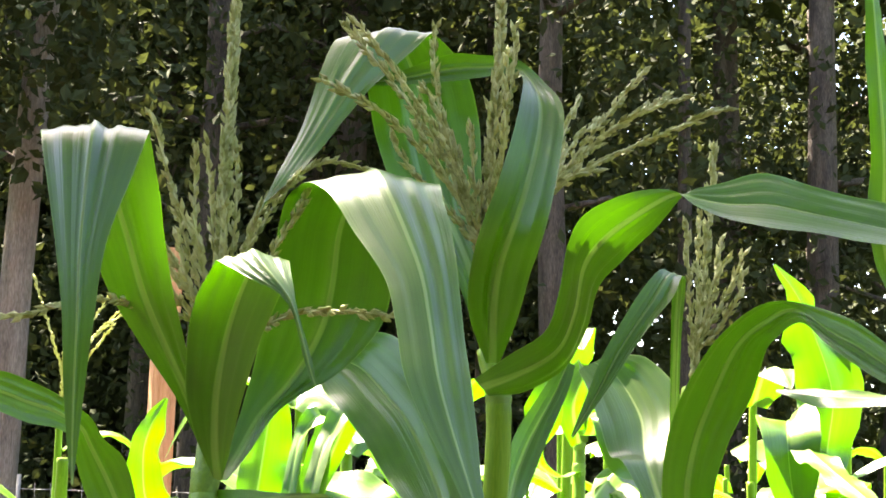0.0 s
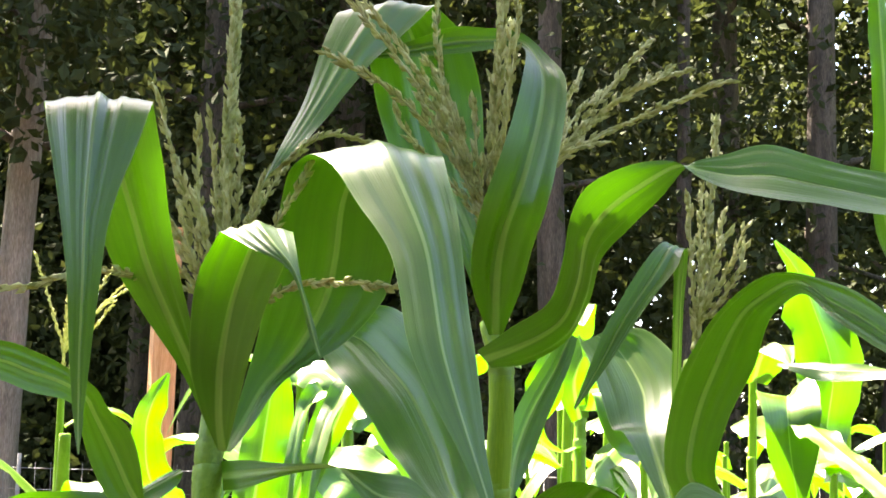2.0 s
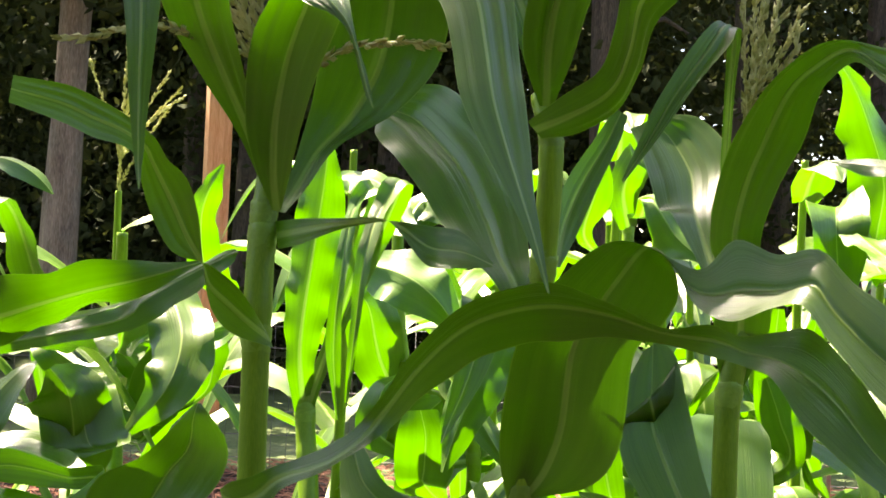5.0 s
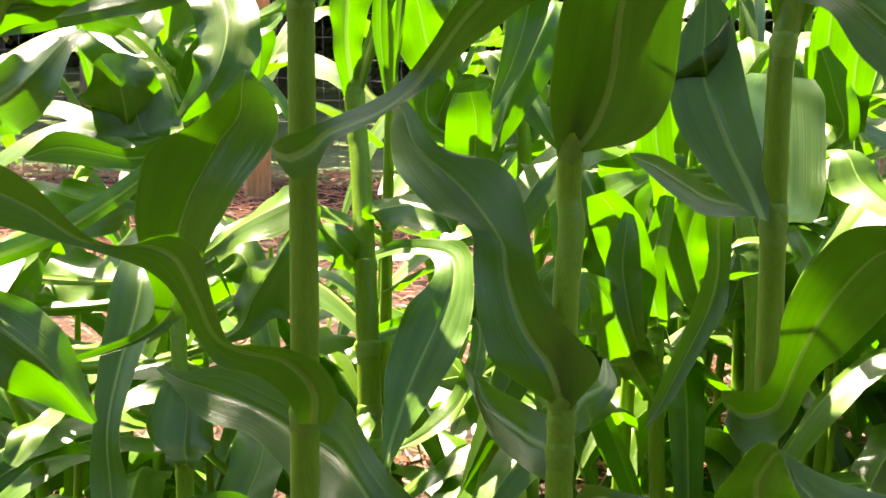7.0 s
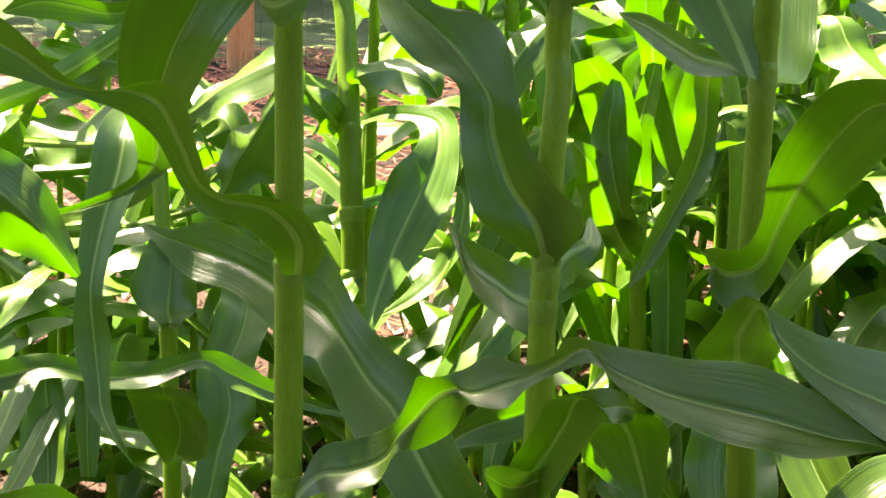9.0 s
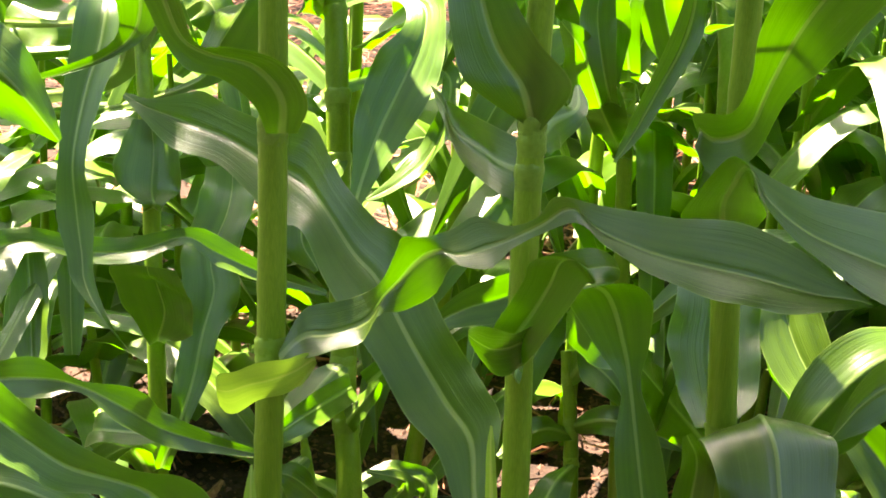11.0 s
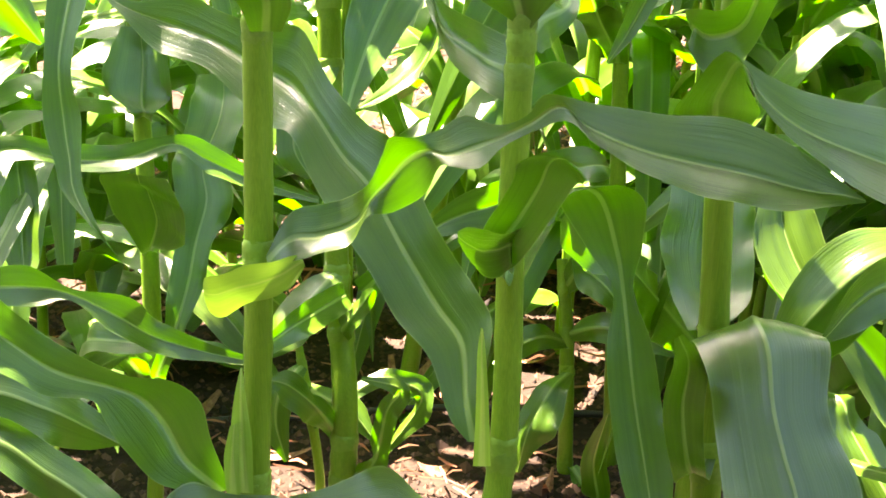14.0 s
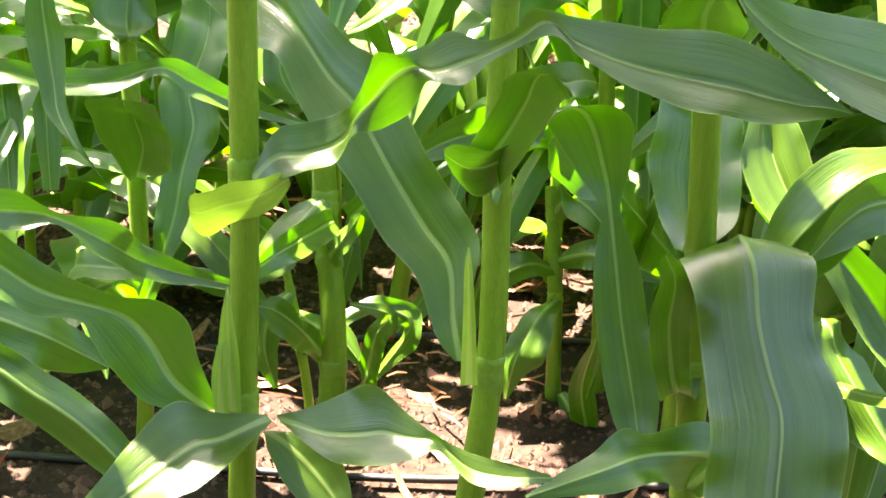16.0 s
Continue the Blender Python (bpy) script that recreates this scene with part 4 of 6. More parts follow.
leaf(plant_h, [(-0.282, 1.550, 1.123, 0, 0.016), (-0.152, 1.460, 1.420, 0, 0.031), (-0.171, 1.400, 1.385, 30, 0.022), (-0.184, 1.360, 1.316, 50, 0.019), (-0.190, 1.350, 1.229, 50, 0.014), (-0.197, 1.350, 1.137, 0, 0.004)])
leaf(plant_h, [(-0.260, 1.480, 0.866, 0, 0.023), (-0.282, 1.420, 0.908, 30, 0.053), (-0.306, 1.380, 0.945, 30, 0.044), (-0.333, 1.350, 0.968, 0, 0.007)])
leaf(plant_h, [(-0.258, 1.470, 0.770, 0, 0.023), (-0.117, 1.600, 0.778, 0, 0.025), (-0.100, 1.560, 0.720, 0, 0.028), (-0.125, 1.530, 0.658, 0, 0.032), (-0.163, 1.500, 0.627, 10, 0.023), (-0.208, 1.500, 0.599, 0, 0.005)])
leaf(plant_h, [(-0.232, 1.380, 0.693, 0, 0.022), (-0.254, 1.330, 0.665, 0, 0.043), (-0.270, 1.300, 0.603, 0, 0.042), (-0.244, 1.280, 0.564, 0, 0.007)])
leaf(plant_h, [(-0.187, 1.240, 0.136, 0, 0.020), (-0.143, 1.200, 0.191, 10, 0.026), (-0.122, 1.170, 0.287, 10, 0.026), (-0.102, 1.150, 0.332, 20, 0.019), (-0.149, 1.120, 0.360, 0, 0.004)])

plant_i = plant("maize plant with broad light blades beside the row", (0.538, 0.755, 0))
stalk(plant_i, [(0.538, 0.755, -0.030, 0.0152), (0.548, 0.800, 0.344, 0.0138), (0.435, 0.860, 1.000, 0.0124), (0.459, 0.920, 1.386, 0.0103)])
leaf(plant_i, [(0.461, 0.920, 1.438, 0, 0.027), (0.414, 0.860, 1.506, 0, 0.026), (0.384, 0.820, 1.561, 10, 0.023), (0.380, 0.800, 1.638, 10, 0.021), (0.376, 0.800, 1.731, 10, 0.018), (0.372, 0.800, 1.815, 0, 0.010)])
leaf(plant_i, [(0.463, 0.930, 1.407, 0, 0.022), (0.483, 1.100, 1.439, 40, 0.019), (0.412, 1.150, 1.446, 40, 0.019), (0.367, 1.200, 1.455, 0, 0.003)])
leaf(plant_i, [(0.540, 1.200, 1.278, 0, 0.026), (0.589, 1.850, 1.355, 0, 0.056), (0.608, 1.900, 1.493, 0, 0.104), (0.578, 1.900, 1.596, 0, 0.085), (0.546, 1.880, 1.659, 0, 0.038), (0.505, 1.850, 1.703, 0, 0.005)])
leaf(plant_i, [(0.540, 1.200, 1.265, 0, 0.033), (0.510, 1.660, 1.395, 0, 0.051), (0.499, 1.740, 1.443, 0, 0.084), (0.483, 1.680, 1.420, 0, 0.086), (0.483, 1.660, 1.354, 0, 0.076), (0.491, 1.660, 1.289, 0, 0.025)])
leaf(plant_i, [(0.447, 0.840, 0.701, 0, 0.025), (0.358, 0.770, 0.700, 0, 0.053), (0.306, 0.750, 0.650, 0, 0.057), (0.279, 0.760, 0.591, 0, 0.029), (0.270, 0.770, 0.543, 0, 0.003)])
leaf(plant_i, [(0.525, 0.820, 0.515, 0, 0.025), (0.432, 0.900, 0.655, 10, 0.048), (0.406, 0.950, 0.601, 20, 0.050), (0.373, 1.000, 0.524, 0, 0.012)])

plant_j = plant("maize plant glowing in the sun behind the front row", (-0.156, 1.700, 0))
stalk(plant_j, [(-0.156, 1.700, -0.030, 0.0162), (-0.049, 1.850, 0.979, 0.0121), (-0.170, 1.880, 1.148, 0.0122), (-0.206, 1.950, 1.436, 0.0097)])
leaf(plant_j, [(-0.181, 1.900, 1.395, 0, 0.028), (-0.236, 1.980, 1.467, 20, 0.059), (-0.289, 2.000, 1.482, 40, 0.059), (-0.329, 2.000, 1.470, 0, 0.008)])
leaf(plant_j, [(-0.190, 1.900, 1.376, 0, 0.028), (-0.163, 1.950, 1.437, 30, 0.068), (-0.132, 1.930, 1.427, 20, 0.048), (-0.111, 1.900, 1.398, 0, 0.008)])
leaf(plant_j, [(-0.250, 1.750, 1.324, 10, 0.027), (-0.174, 1.720, 1.311, 20, 0.087), (-0.118, 1.700, 1.278, 0, 0.078), (-0.073, 1.700, 1.223, 0, 0.009)])
leaf(plant_j, [(-0.172, 1.880, 1.091, 0, 0.038), (-0.210, 1.850, 1.167, 0, 0.084), (-0.231, 1.830, 1.255, 0, 0.078), (-0.257, 1.820, 1.282, 0, 0.018)])
leaf(plant_j, [(-0.157, 1.860, 0.934, 0, 0.037), (-0.142, 1.800, 1.017, 0, 0.095), (-0.131, 1.780, 1.083, 0, 0.085), (-0.103, 1.760, 1.117, 0, 0.018)])
leaf(plant_j, [(-0.005, 1.550, 1.245, 0, 0.032), (-0.029, 1.500, 1.175, 0, 0.067), (-0.057, 1.480, 1.112, 0, 0.054), (-0.078, 1.470, 1.042, 0, 0.008)])
leaf(plant_j, [(-0.099, 1.600, 1.175, 10, 0.025), (-0.046, 1.580, 1.120, 20, 0.045), (0.011, 1.560, 1.039, 0, 0.008)])
leaf(plant_j, [(-0.190, 1.800, 1.042, 0, 0.036), (-0.210, 1.800, 1.068, 0, 0.064), (-0.203, 1.800, 1.124, 0, 0.054), (-0.178, 1.820, 1.151, 0, 0.009)])
leaf(plant_j, [(-0.043, 1.840, 0.952, 0, 0.028), (-0.019, 1.750, 0.990, 10, 0.062), (0.018, 1.700, 0.971, 20, 0.052), (0.036, 1.680, 0.940, 0, 0.009)])
leaf(plant_j, [(-0.244, 1.450, 0.945, 0, 0.023), (-0.190, 1.420, 0.966, 20, 0.056), (-0.142, 1.400, 0.956, 10, 0.045), (-0.126, 1.400, 0.935, 0, 0.007)])

plant_k = plant("maize plant with bright translucent blades in the third row", (0.188, 1.542, 0))
stalk(plant_k, [(0.188, 1.542, -0.030, 0.0150), (0.198, 1.550, 0.065, 0.0137), (0.164, 1.660, 0.765, 0.0119), (0.175, 1.720, 1.102, 0.0114), (0.184, 1.800, 1.447, 0.0091)])
leaf(plant_k, [(0.184, 1.700, 0.949, 0, 0.035), (0.171, 1.680, 1.020, 0, 0.081), (0.159, 1.670, 1.097, 0, 0.060), (0.149, 1.670, 1.156, 0, 0.013)])
leaf(plant_k, [(0.203, 1.650, 1.437, 0, 0.025), (0.240, 1.620, 1.382, 0, 0.058), (0.276, 1.600, 1.350, 0, 0.016)])
leaf(plant_k, [(0.108, 1.650, 1.383, 0, 0.025), (0.121, 1.620, 1.444, 0, 0.054), (0.127, 1.620, 1.503, 0, 0.017)])
leaf(plant_k, [(0.044, 1.500, 0.919, 0, 0.055), (0.088, 1.480, 0.971, 10, 0.085), (0.129, 1.480, 1.004, 0, 0.039), (0.157, 1.500, 1.018, 0, 0.008)])
leaf(plant_k, [(0.408, 1.600, 1.057, 0, 0.033), (0.394, 1.580, 1.124, 0, 0.061), (0.371, 1.570, 1.184, 0, 0.024)])
leaf(plant_k, [(0.185, 1.780, 1.401, 0, 0.027), (0.172, 1.750, 1.461, 0, 0.053), (0.193, 1.720, 1.511, 0, 0.044), (0.219, 1.700, 1.484, 0, 0.009)])
leaf(plant_k, [(0.050, 1.520, 1.010, 0, 0.032), (0.072, 1.500, 0.958, 0, 0.094), (0.098, 1.500, 0.887, 0, 0.090), (0.095, 1.500, 0.806, 0, 0.055), (0.077, 1.500, 0.748, 0, 0.008)])
leaf(plant_k, [(0.176, 1.620, 1.027, 0, 0.033), (0.161, 1.600, 0.938, 0, 0.070), (0.179, 1.580, 0.859, 0, 0.069), (0.151, 1.580, 0.774, 0, 0.016)])
leaf(plant_k, [(0.217, 1.520, 0.815, 0, 0.032), (0.191, 1.500, 0.907, 0, 0.059), (0.204, 1.500, 0.986, 0, 0.031)])
leaf(plant_k, [(0.154, 1.550, 0.688, 0, 0.032), (0.113, 1.400, 0.783, 0, 0.059), (0.082, 1.350, 0.862, 0, 0.043), (0.054, 1.320, 0.903, 0, 0.007)])
leaf(plant_k, [(0.327, 1.200, 1.079, 10, 0.026), (0.351, 1.150, 1.048, 10, 0.057), (0.385, 1.100, 1.019, 0, 0.025)])
leaf(plant_k, [(0.309, 1.300, 0.938, 0, 0.021), (0.259, 1.300, 0.957, 20, 0.042), (0.233, 1.300, 0.949, 0, 0.007)])

plant_m = plant("sunlit maize plant seen between the stalks of the front row", (-0.719, 1.460, 0))
stalk(plant_m, [(-0.719, 1.460, -0.030, 0.0126), (-0.790, 1.600, 0.460, 0.0107), (-0.840, 1.620, 0.710, 0.0108), (-0.720, 1.750, 1.039, 0.0106)])
leaf(plant_m, [(-0.781, 1.650, 0.832, 20, 0.025), (-0.729, 1.630, 0.815, 20, 0.080), (-0.669, 1.600, 0.810, 0, 0.033)])
leaf(plant_m, [(-0.458, 1.500, 0.758, 0, 0.016), (-0.420, 1.500, 0.818, 0, 0.082), (-0.378, 1.500, 0.886, 0, 0.067), (-0.357, 1.520, 0.924, 0, 0.016)])
leaf(plant_m, [(-0.454, 1.320, 0.910, 0, 0.007), (-0.392, 1.300, 0.954, 20, 0.046), (-0.330, 1.300, 0.987, 20, 0.053), (-0.294, 1.320, 1.000, 0, 0.007)])
leaf(plant_m, [(-0.865, 1.600, 0.762, 0, 0.049), (-0.821, 1.600, 0.808, 0, 0.074), (-0.783, 1.600, 0.845, 0, 0.025)])
leaf(plant_m, [(-0.705, 1.500, 0.643, 0, 0.023), (-0.717, 1.400, 0.638, 0, 0.045), (-0.732, 1.350, 0.603, 0, 0.022)])
leaf(plant_m, [(-0.581, 1.500, 0.761, 0, 0.023), (-0.548, 1.480, 0.809, 0, 0.046), (-0.504, 1.450, 0.857, 0, 0.031), (-0.461, 1.440, 0.885, 0, 0.006)])
leaf(plant_m, [(-0.550, 1.700, 0.818, 0, 0.026), (-0.490, 1.680, 0.851, 0, 0.060), (-0.467, 1.660, 0.802, 0, 0.051), (-0.504, 1.660, 0.755, 0, 0.008)])
leaf(plant_m, [(-0.742, 1.700, 1.204, 0, 0.026), (-0.678, 1.650, 1.189, 0, 0.101), (-0.624, 1.620, 1.158, 0, 0.075), (-0.590, 1.600, 1.126, 0, 0.008)])
leaf(plant_m, [(-0.721, 1.500, 0.966, 10, 0.031), (-0.652, 1.450, 0.960, 20, 0.069), (-0.585, 1.420, 0.968, 10, 0.045), (-0.539, 1.400, 0.957, 0, 0.007)])
leaf(plant_m, [(-0.739, 1.500, 1.030, 10, 0.023), (-0.670, 1.450, 1.046, 20, 0.046), (-0.580, 1.400, 1.032, 20, 0.037), (-0.534, 1.380, 1.014, 0, 0.006)])

plant_n = plant("slender maize plant standing in the shade between rows", (0.129, 1.499, 0))
stalk(plant_n, [(0.129, 1.499, -0.030, 0.0121), (0.118, 1.550, 0.201, 0.0113), (0.101, 1.600, 0.343, 0.0091)])
leaf(plant_n, [(0.122, 1.530, 0.182, 0, 0.019), (0.096, 1.470, 0.181, 0, 0.046), (0.065, 1.420, 0.137, 0, 0.048), (0.052, 1.400, 0.074, 0, 0.006)])
leaf(plant_n, [(0.137, 1.490, 0.032, 0, 0.016), (0.177, 1.420, 0.016, 0, 0.035), (0.166, 1.400, 0.098, 0, 0.037), (0.179, 1.380, 0.192, 0, 0.006)])
leaf(plant_n, [(0.117, 1.550, 0.241, 0, 0.019), (0.162, 1.500, 0.277, -10, 0.039), (0.220, 1.470, 0.281, -10, 0.035), (0.279, 1.450, 0.262, 0, 0.006)])
leaf(plant_n, [(0.114, 1.550, 0.221, 0, 0.019), (0.074, 1.500, 0.251, -10, 0.034), (0.036, 1.470, 0.244, -10, 0.031), (0.004, 1.450, 0.223, 0, 0.006)])
leaf(plant_n, [(0.107, 1.580, 0.304, 0, 0.020), (0.131, 1.540, 0.351, 0, 0.048), (0.174, 1.500, 0.334, 0, 0.055), (0.204, 1.480, 0.280, 0, 0.008)])

plant_o = plant("young thin maize plant rising from the bare soil", (-0.248, 1.331, 0))
stalk(plant_o, [(-0.248, 1.331, -0.030, 0.0079), (-0.238, 1.340, 0.066, 0.0072), (-0.262, 1.360, 0.211, 0.0073), (-0.279, 1.380, 0.282, 0.0051)])
leaf(plant_o, [(-0.264, 1.360, 0.211, 0, 0.015), (-0.224, 1.320, 0.216, -10, 0.028), (-0.188, 1.300, 0.211, 0, 0.031), (-0.153, 1.280, 0.180, 0, 0.006)])
leaf(plant_o, [(-0.267, 1.360, 0.247, 0, 0.015), (-0.291, 1.330, 0.224, 0, 0.033), (-0.296, 1.310, 0.179, 0, 0.035), (-0.279, 1.300, 0.121, 0, 0.006)])
leaf(plant_o, [(-0.254, 1.350, 0.160, 0, 0.014), (-0.169, 1.400, 0.211, -10, 0.019), (-0.129, 1.420, 0.201, -10, 0.030), (-0.099, 1.420, 0.173, 0, 0.033), (-0.155, 1.400, 0.082, 0, 0.004)])
leaf(plant_o, [(-0.277, 1.380, 0.273, 0, 0.015), (-0.287, 1.360, 0.327, 0, 0.029), (-0.307, 1.340, 0.361, 0, 0.022), (-0.323, 1.340, 0.368, 0, 0.006)])


# blades given by their middle line and half their width
ribbon(plant_a, [(-0.172, 0.690, 1.346, 0.0031, 0.0000, -0.0004), (-0.194, 0.670, 1.407, 0.0069, 0.0000, 0.0034), (-0.210, 0.645, 1.447, 0.0169, 0.0000, 0.0008), (-0.223, 0.625, 1.482, 0.0235, 0.0000, 0.0015), (-0.231, 0.605, 1.517, 0.0277, 0.0000, 0.0027), (-0.239, 0.585, 1.549, 0.0352, 0.0000, 0.0006), (-0.245, 0.565, 1.578, 0.0395, 0.0000, -0.0014), (-0.243, 0.545, 1.586, 0.0389, 0.0000, 0.0000), (-0.237, 0.525, 1.583, 0.0376, 0.0000, 0.0002), (-0.232, 0.505, 1.567, 0.0344, 0.0000, 0.0006), (-0.229, 0.490, 1.538, 0.0267, 0.0000, 0.0005), (-0.226, 0.475, 1.492, 0.0157, 0.0000, 0.0021), (-0.222, 0.465, 1.449, 0.0104, 0.0000, 0.0002), (-0.220, 0.460, 1.406, 0.0069, 0.0000, 0.0002), (-0.217, 0.455, 1.367, 0.0033, 0.0000, 0.0001), (-0.214, 0.450, 1.344, 0.0005, 0.0000, 0.0000)], 0.12, 0.03)
ribbon(plant_a, [(-0.170, 0.680, 1.347, 0.0035, 0.0000, -0.0003), (-0.171, 0.660, 1.375, 0.0136, 0.0000, -0.0029), (-0.169, 0.645, 1.411, 0.0220, 0.0000, -0.0006), (-0.162, 0.635, 1.451, 0.0276, 0.0000, -0.0005), (-0.152, 0.625, 1.480, 0.0309, 0.0000, -0.0004), (-0.142, 0.615, 1.499, 0.0296, 0.0000, -0.0000), (-0.137, 0.600, 1.505, 0.0277, 0.0000, 0.0008), (-0.133, 0.585, 1.503, 0.0254, 0.0000, 0.0007), (-0.117, 0.565, 1.488, 0.0155, 0.0000, -0.0007), (-0.104, 0.555, 1.475, 0.0067, 0.0000, -0.0030), (-0.096, 0.550, 1.461, 0.0026, 0.0000, -0.0019), (-0.089, 0.547, 1.440, 0.0025, 0.0000, 0.0001), (-0.083, 0.543, 1.422, 0.0019, 0.0000, 0.0012), (-0.079, 0.540, 1.412, 0.0006, 0.0000, 0.0000)], 0.30, 0.03)
ribbon(plant_a, [(-0.170, 0.700, 1.346, 0.0032, 0.0000, -0.0004), (-0.162, 0.720, 1.368, 0.0087, 0.0000, 0.0002), (-0.148, 0.735, 1.402, 0.0175, 0.0000, 0.0034), (-0.122, 0.745, 1.436, 0.0361, 0.0000, -0.0004), (-0.103, 0.745, 1.473, 0.0490, 0.0000, -0.0013), (-0.095, 0.740, 1.508, 0.0514, 0.0000, -0.0013), (-0.089, 0.725, 1.546, 0.0511, 0.0000, 0.0010), (-0.076, 0.705, 1.573, 0.0546, 0.0000, -0.0009), (-0.062, 0.680, 1.580, 0.0547, 0.0000, -0.0006), (-0.053, 0.655, 1.577, 0.0495, 0.0000, -0.0005), (-0.042, 0.630, 1.561, 0.0428, 0.0000, 0.0003), (-0.026, 0.600, 1.528, 0.0353, -0.0000, 0.0007), (-0.011, 0.570, 1.491, 0.0264, 0.0000, -0.0015), (-0.003, 0.545, 1.454, 0.0237, 0.0000, -0.0034), (0.004, 0.520, 1.418, 0.0225, 0.0000, -0.0032), (0.014, 0.500, 1.385, 0.0173, 0.0000, -0.0032), (0.025, 0.480, 1.354, 0.0097, 0.0000, -0.0015), (0.035, 0.465, 1.326, 0.0050, 0.0000, 0.0001), (0.042, 0.455, 1.303, 0.0022, 0.0000, 0.0001), (0.046, 0.450, 1.289, 0.0005, 0.0000, 0.0000)], 0.15, 0.04)
ribbon(plant_b, [(0.032, 0.735, 1.257, 0.0038, -0.0001, -0.0003), (0.019, 0.755, 1.298, 0.0150, 0.0004, 0.0017), (0.005, 0.777, 1.323, 0.0259, 0.0010, 0.0041), (-0.010, 0.805, 1.357, 0.0329, 0.0036, 0.0145), (-0.035, 0.837, 1.404, 0.0382, 0.0050, 0.0198), (-0.060, 0.864, 1.432, 0.0358, 0.0060, 0.0238), (-0.086, 0.890, 1.456, 0.0297, 0.0068, 0.0271), (-0.105, 0.901, 1.461, 0.0157, 0.0055, 0.0222), (-0.115, 0.912, 1.465, 0.0045, 0.0035, 0.0139)], 0.18, 0.10)
ribbon(plant_a, [(-0.171, 0.690, 1.327, 0.0022, -0.0050, -0.0115), (-0.145, 0.660, 1.330, 0.0011, -0.0050, -0.0099), (-0.110, 0.620, 1.335, 0.0022, 0.0000, -0.0039), (-0.075, 0.600, 1.338, 0.0013, 0.0000, -0.0010), (-0.060, 0.590, 1.332, 0.0005, 0.0000, 0.0045), (-0.039, 0.580, 1.320, 0.0008, 0.0100, 0.0142), (-0.015, 0.565, 1.317, 0.0003, 0.0100, 0.0133), (0.008, 0.550, 1.307, 0.0005, 0.0000, 0.0014)], -0.20, 0.05)
ribbon(plant_a, [(-0.167, 0.660, 1.245, 0.0033, 0.0000, -0.0070), (-0.186, 0.620, 1.266, -0.0039, 0.0100, -0.0172), (-0.199, 0.600, 1.282, -0.0015, 0.0050, -0.0154), (-0.205, 0.590, 1.299, 0.0005, 0.0000, -0.0023), (-0.217, 0.580, 1.322, 0.0088, 0.0000, 0.0141), (-0.229, 0.575, 1.348, 0.0125, 0.0000, 0.0133), (-0.239, 0.565, 1.370, 0.0106, 0.0000, 0.0038), (-0.242, 0.555, 1.381, 0.0054, 0.0000, 0.0079), (-0.254, 0.540, 1.391, 0.0002, 0.0000, 0.0111), (-0.269, 0.520, 1.397, -0.0001, 0.0000, 0.0139), (-0.283, 0.500, 1.403, 0.0009, 0.0000, 0.0127), (-0.304, 0.460, 1.406, 0.0011, 0.0000, 0.0088)], -0.22, 0.05)
ribbon(plant_a, [(-0.190, 0.622, 1.126, 0.0019, 0.0000, -0.0060), (-0.178, 0.614, 1.123, 0.0046, 0.0000, -0.0163), (-0.161, 0.611, 1.131, 0.0053, 0.0000, -0.0136), (-0.146, 0.608, 1.145, 0.0037, -0.0050, -0.0078), (-0.110, 0.595, 1.162, 0.0049, -0.0150, -0.0055), (-0.085, 0.595, 1.179, 0.0043, -0.0100, -0.0060), (-0.065, 0.600, 1.200, 0.0044, 0.0050, -0.0112), (-0.042, 0.605, 1.228, 0.0059, 0.0150, -0.0140), (-0.014, 0.610, 1.254, 0.0062, 0.0200, -0.0179), (0.014, 0.615, 1.268, 0.0065, 0.0200, -0.0214), (0.050, 0.615, 1.275, 0.0016, 0.0200, -0.0222), (0.090, 0.610, 1.272, 0.0012, 0.0150, -0.0132), (0.131, 0.605, 1.262, 0.0012, 0.0100, -0.0065), (0.167, 0.595, 1.260, 0.0034, 0.0000, -0.0120), (0.186, 0.580, 1.254, 0.0016, -0.0050, -0.0106), (0.204, 0.560, 1.253, -0.0024, -0.0150, -0.0164), (0.219, 0.535, 1.243, -0.0055, -0.0150, -0.0296), (0.237, 0.510, 1.224, -0.0052, -0.0100, -0.0293), (0.260, 0.490, 1.196, -0.0061, -0.0100, -0.0203), (0.285, 0.475, 1.169, -0.0006, 0.0000, -0.0062)], 0.20, 0.07)
ribbon(plant_b, [(0.041, 0.755, 1.447, 0.0057, 0.0000, 0.0001), (0.041, 0.725, 1.481, 0.0194, 0.0000, 0.0004), (0.045, 0.705, 1.512, 0.0249, 0.0000, 0.0039), (0.054, 0.690, 1.546, 0.0263, 0.0000, 0.0016), (0.066, 0.695, 1.590, 0.0234, 0.0000, 0.0004), (0.075, 0.710, 1.634, 0.0206, 0.0000, 0.0003), (0.078, 0.730, 1.667, 0.0171, 0.0000, -0.0034), (0.072, 0.755, 1.691, 0.0098, 0.0000, -0.0024), (0.055, 0.780, 1.711, 0.0024, 0.0000, 0.0067), (0.025, 0.795, 1.715, -0.0002, 0.0000, 0.0105), (-0.002, 0.800, 1.715, -0.0016, 0.0000, 0.0123), (-0.048, 0.800, 1.705, 0.0023, 0.0000, 0.0071), (-0.099, 0.800, 1.697, 0.0005, 0.0000, 0.0011)], 0.35, 0.04)
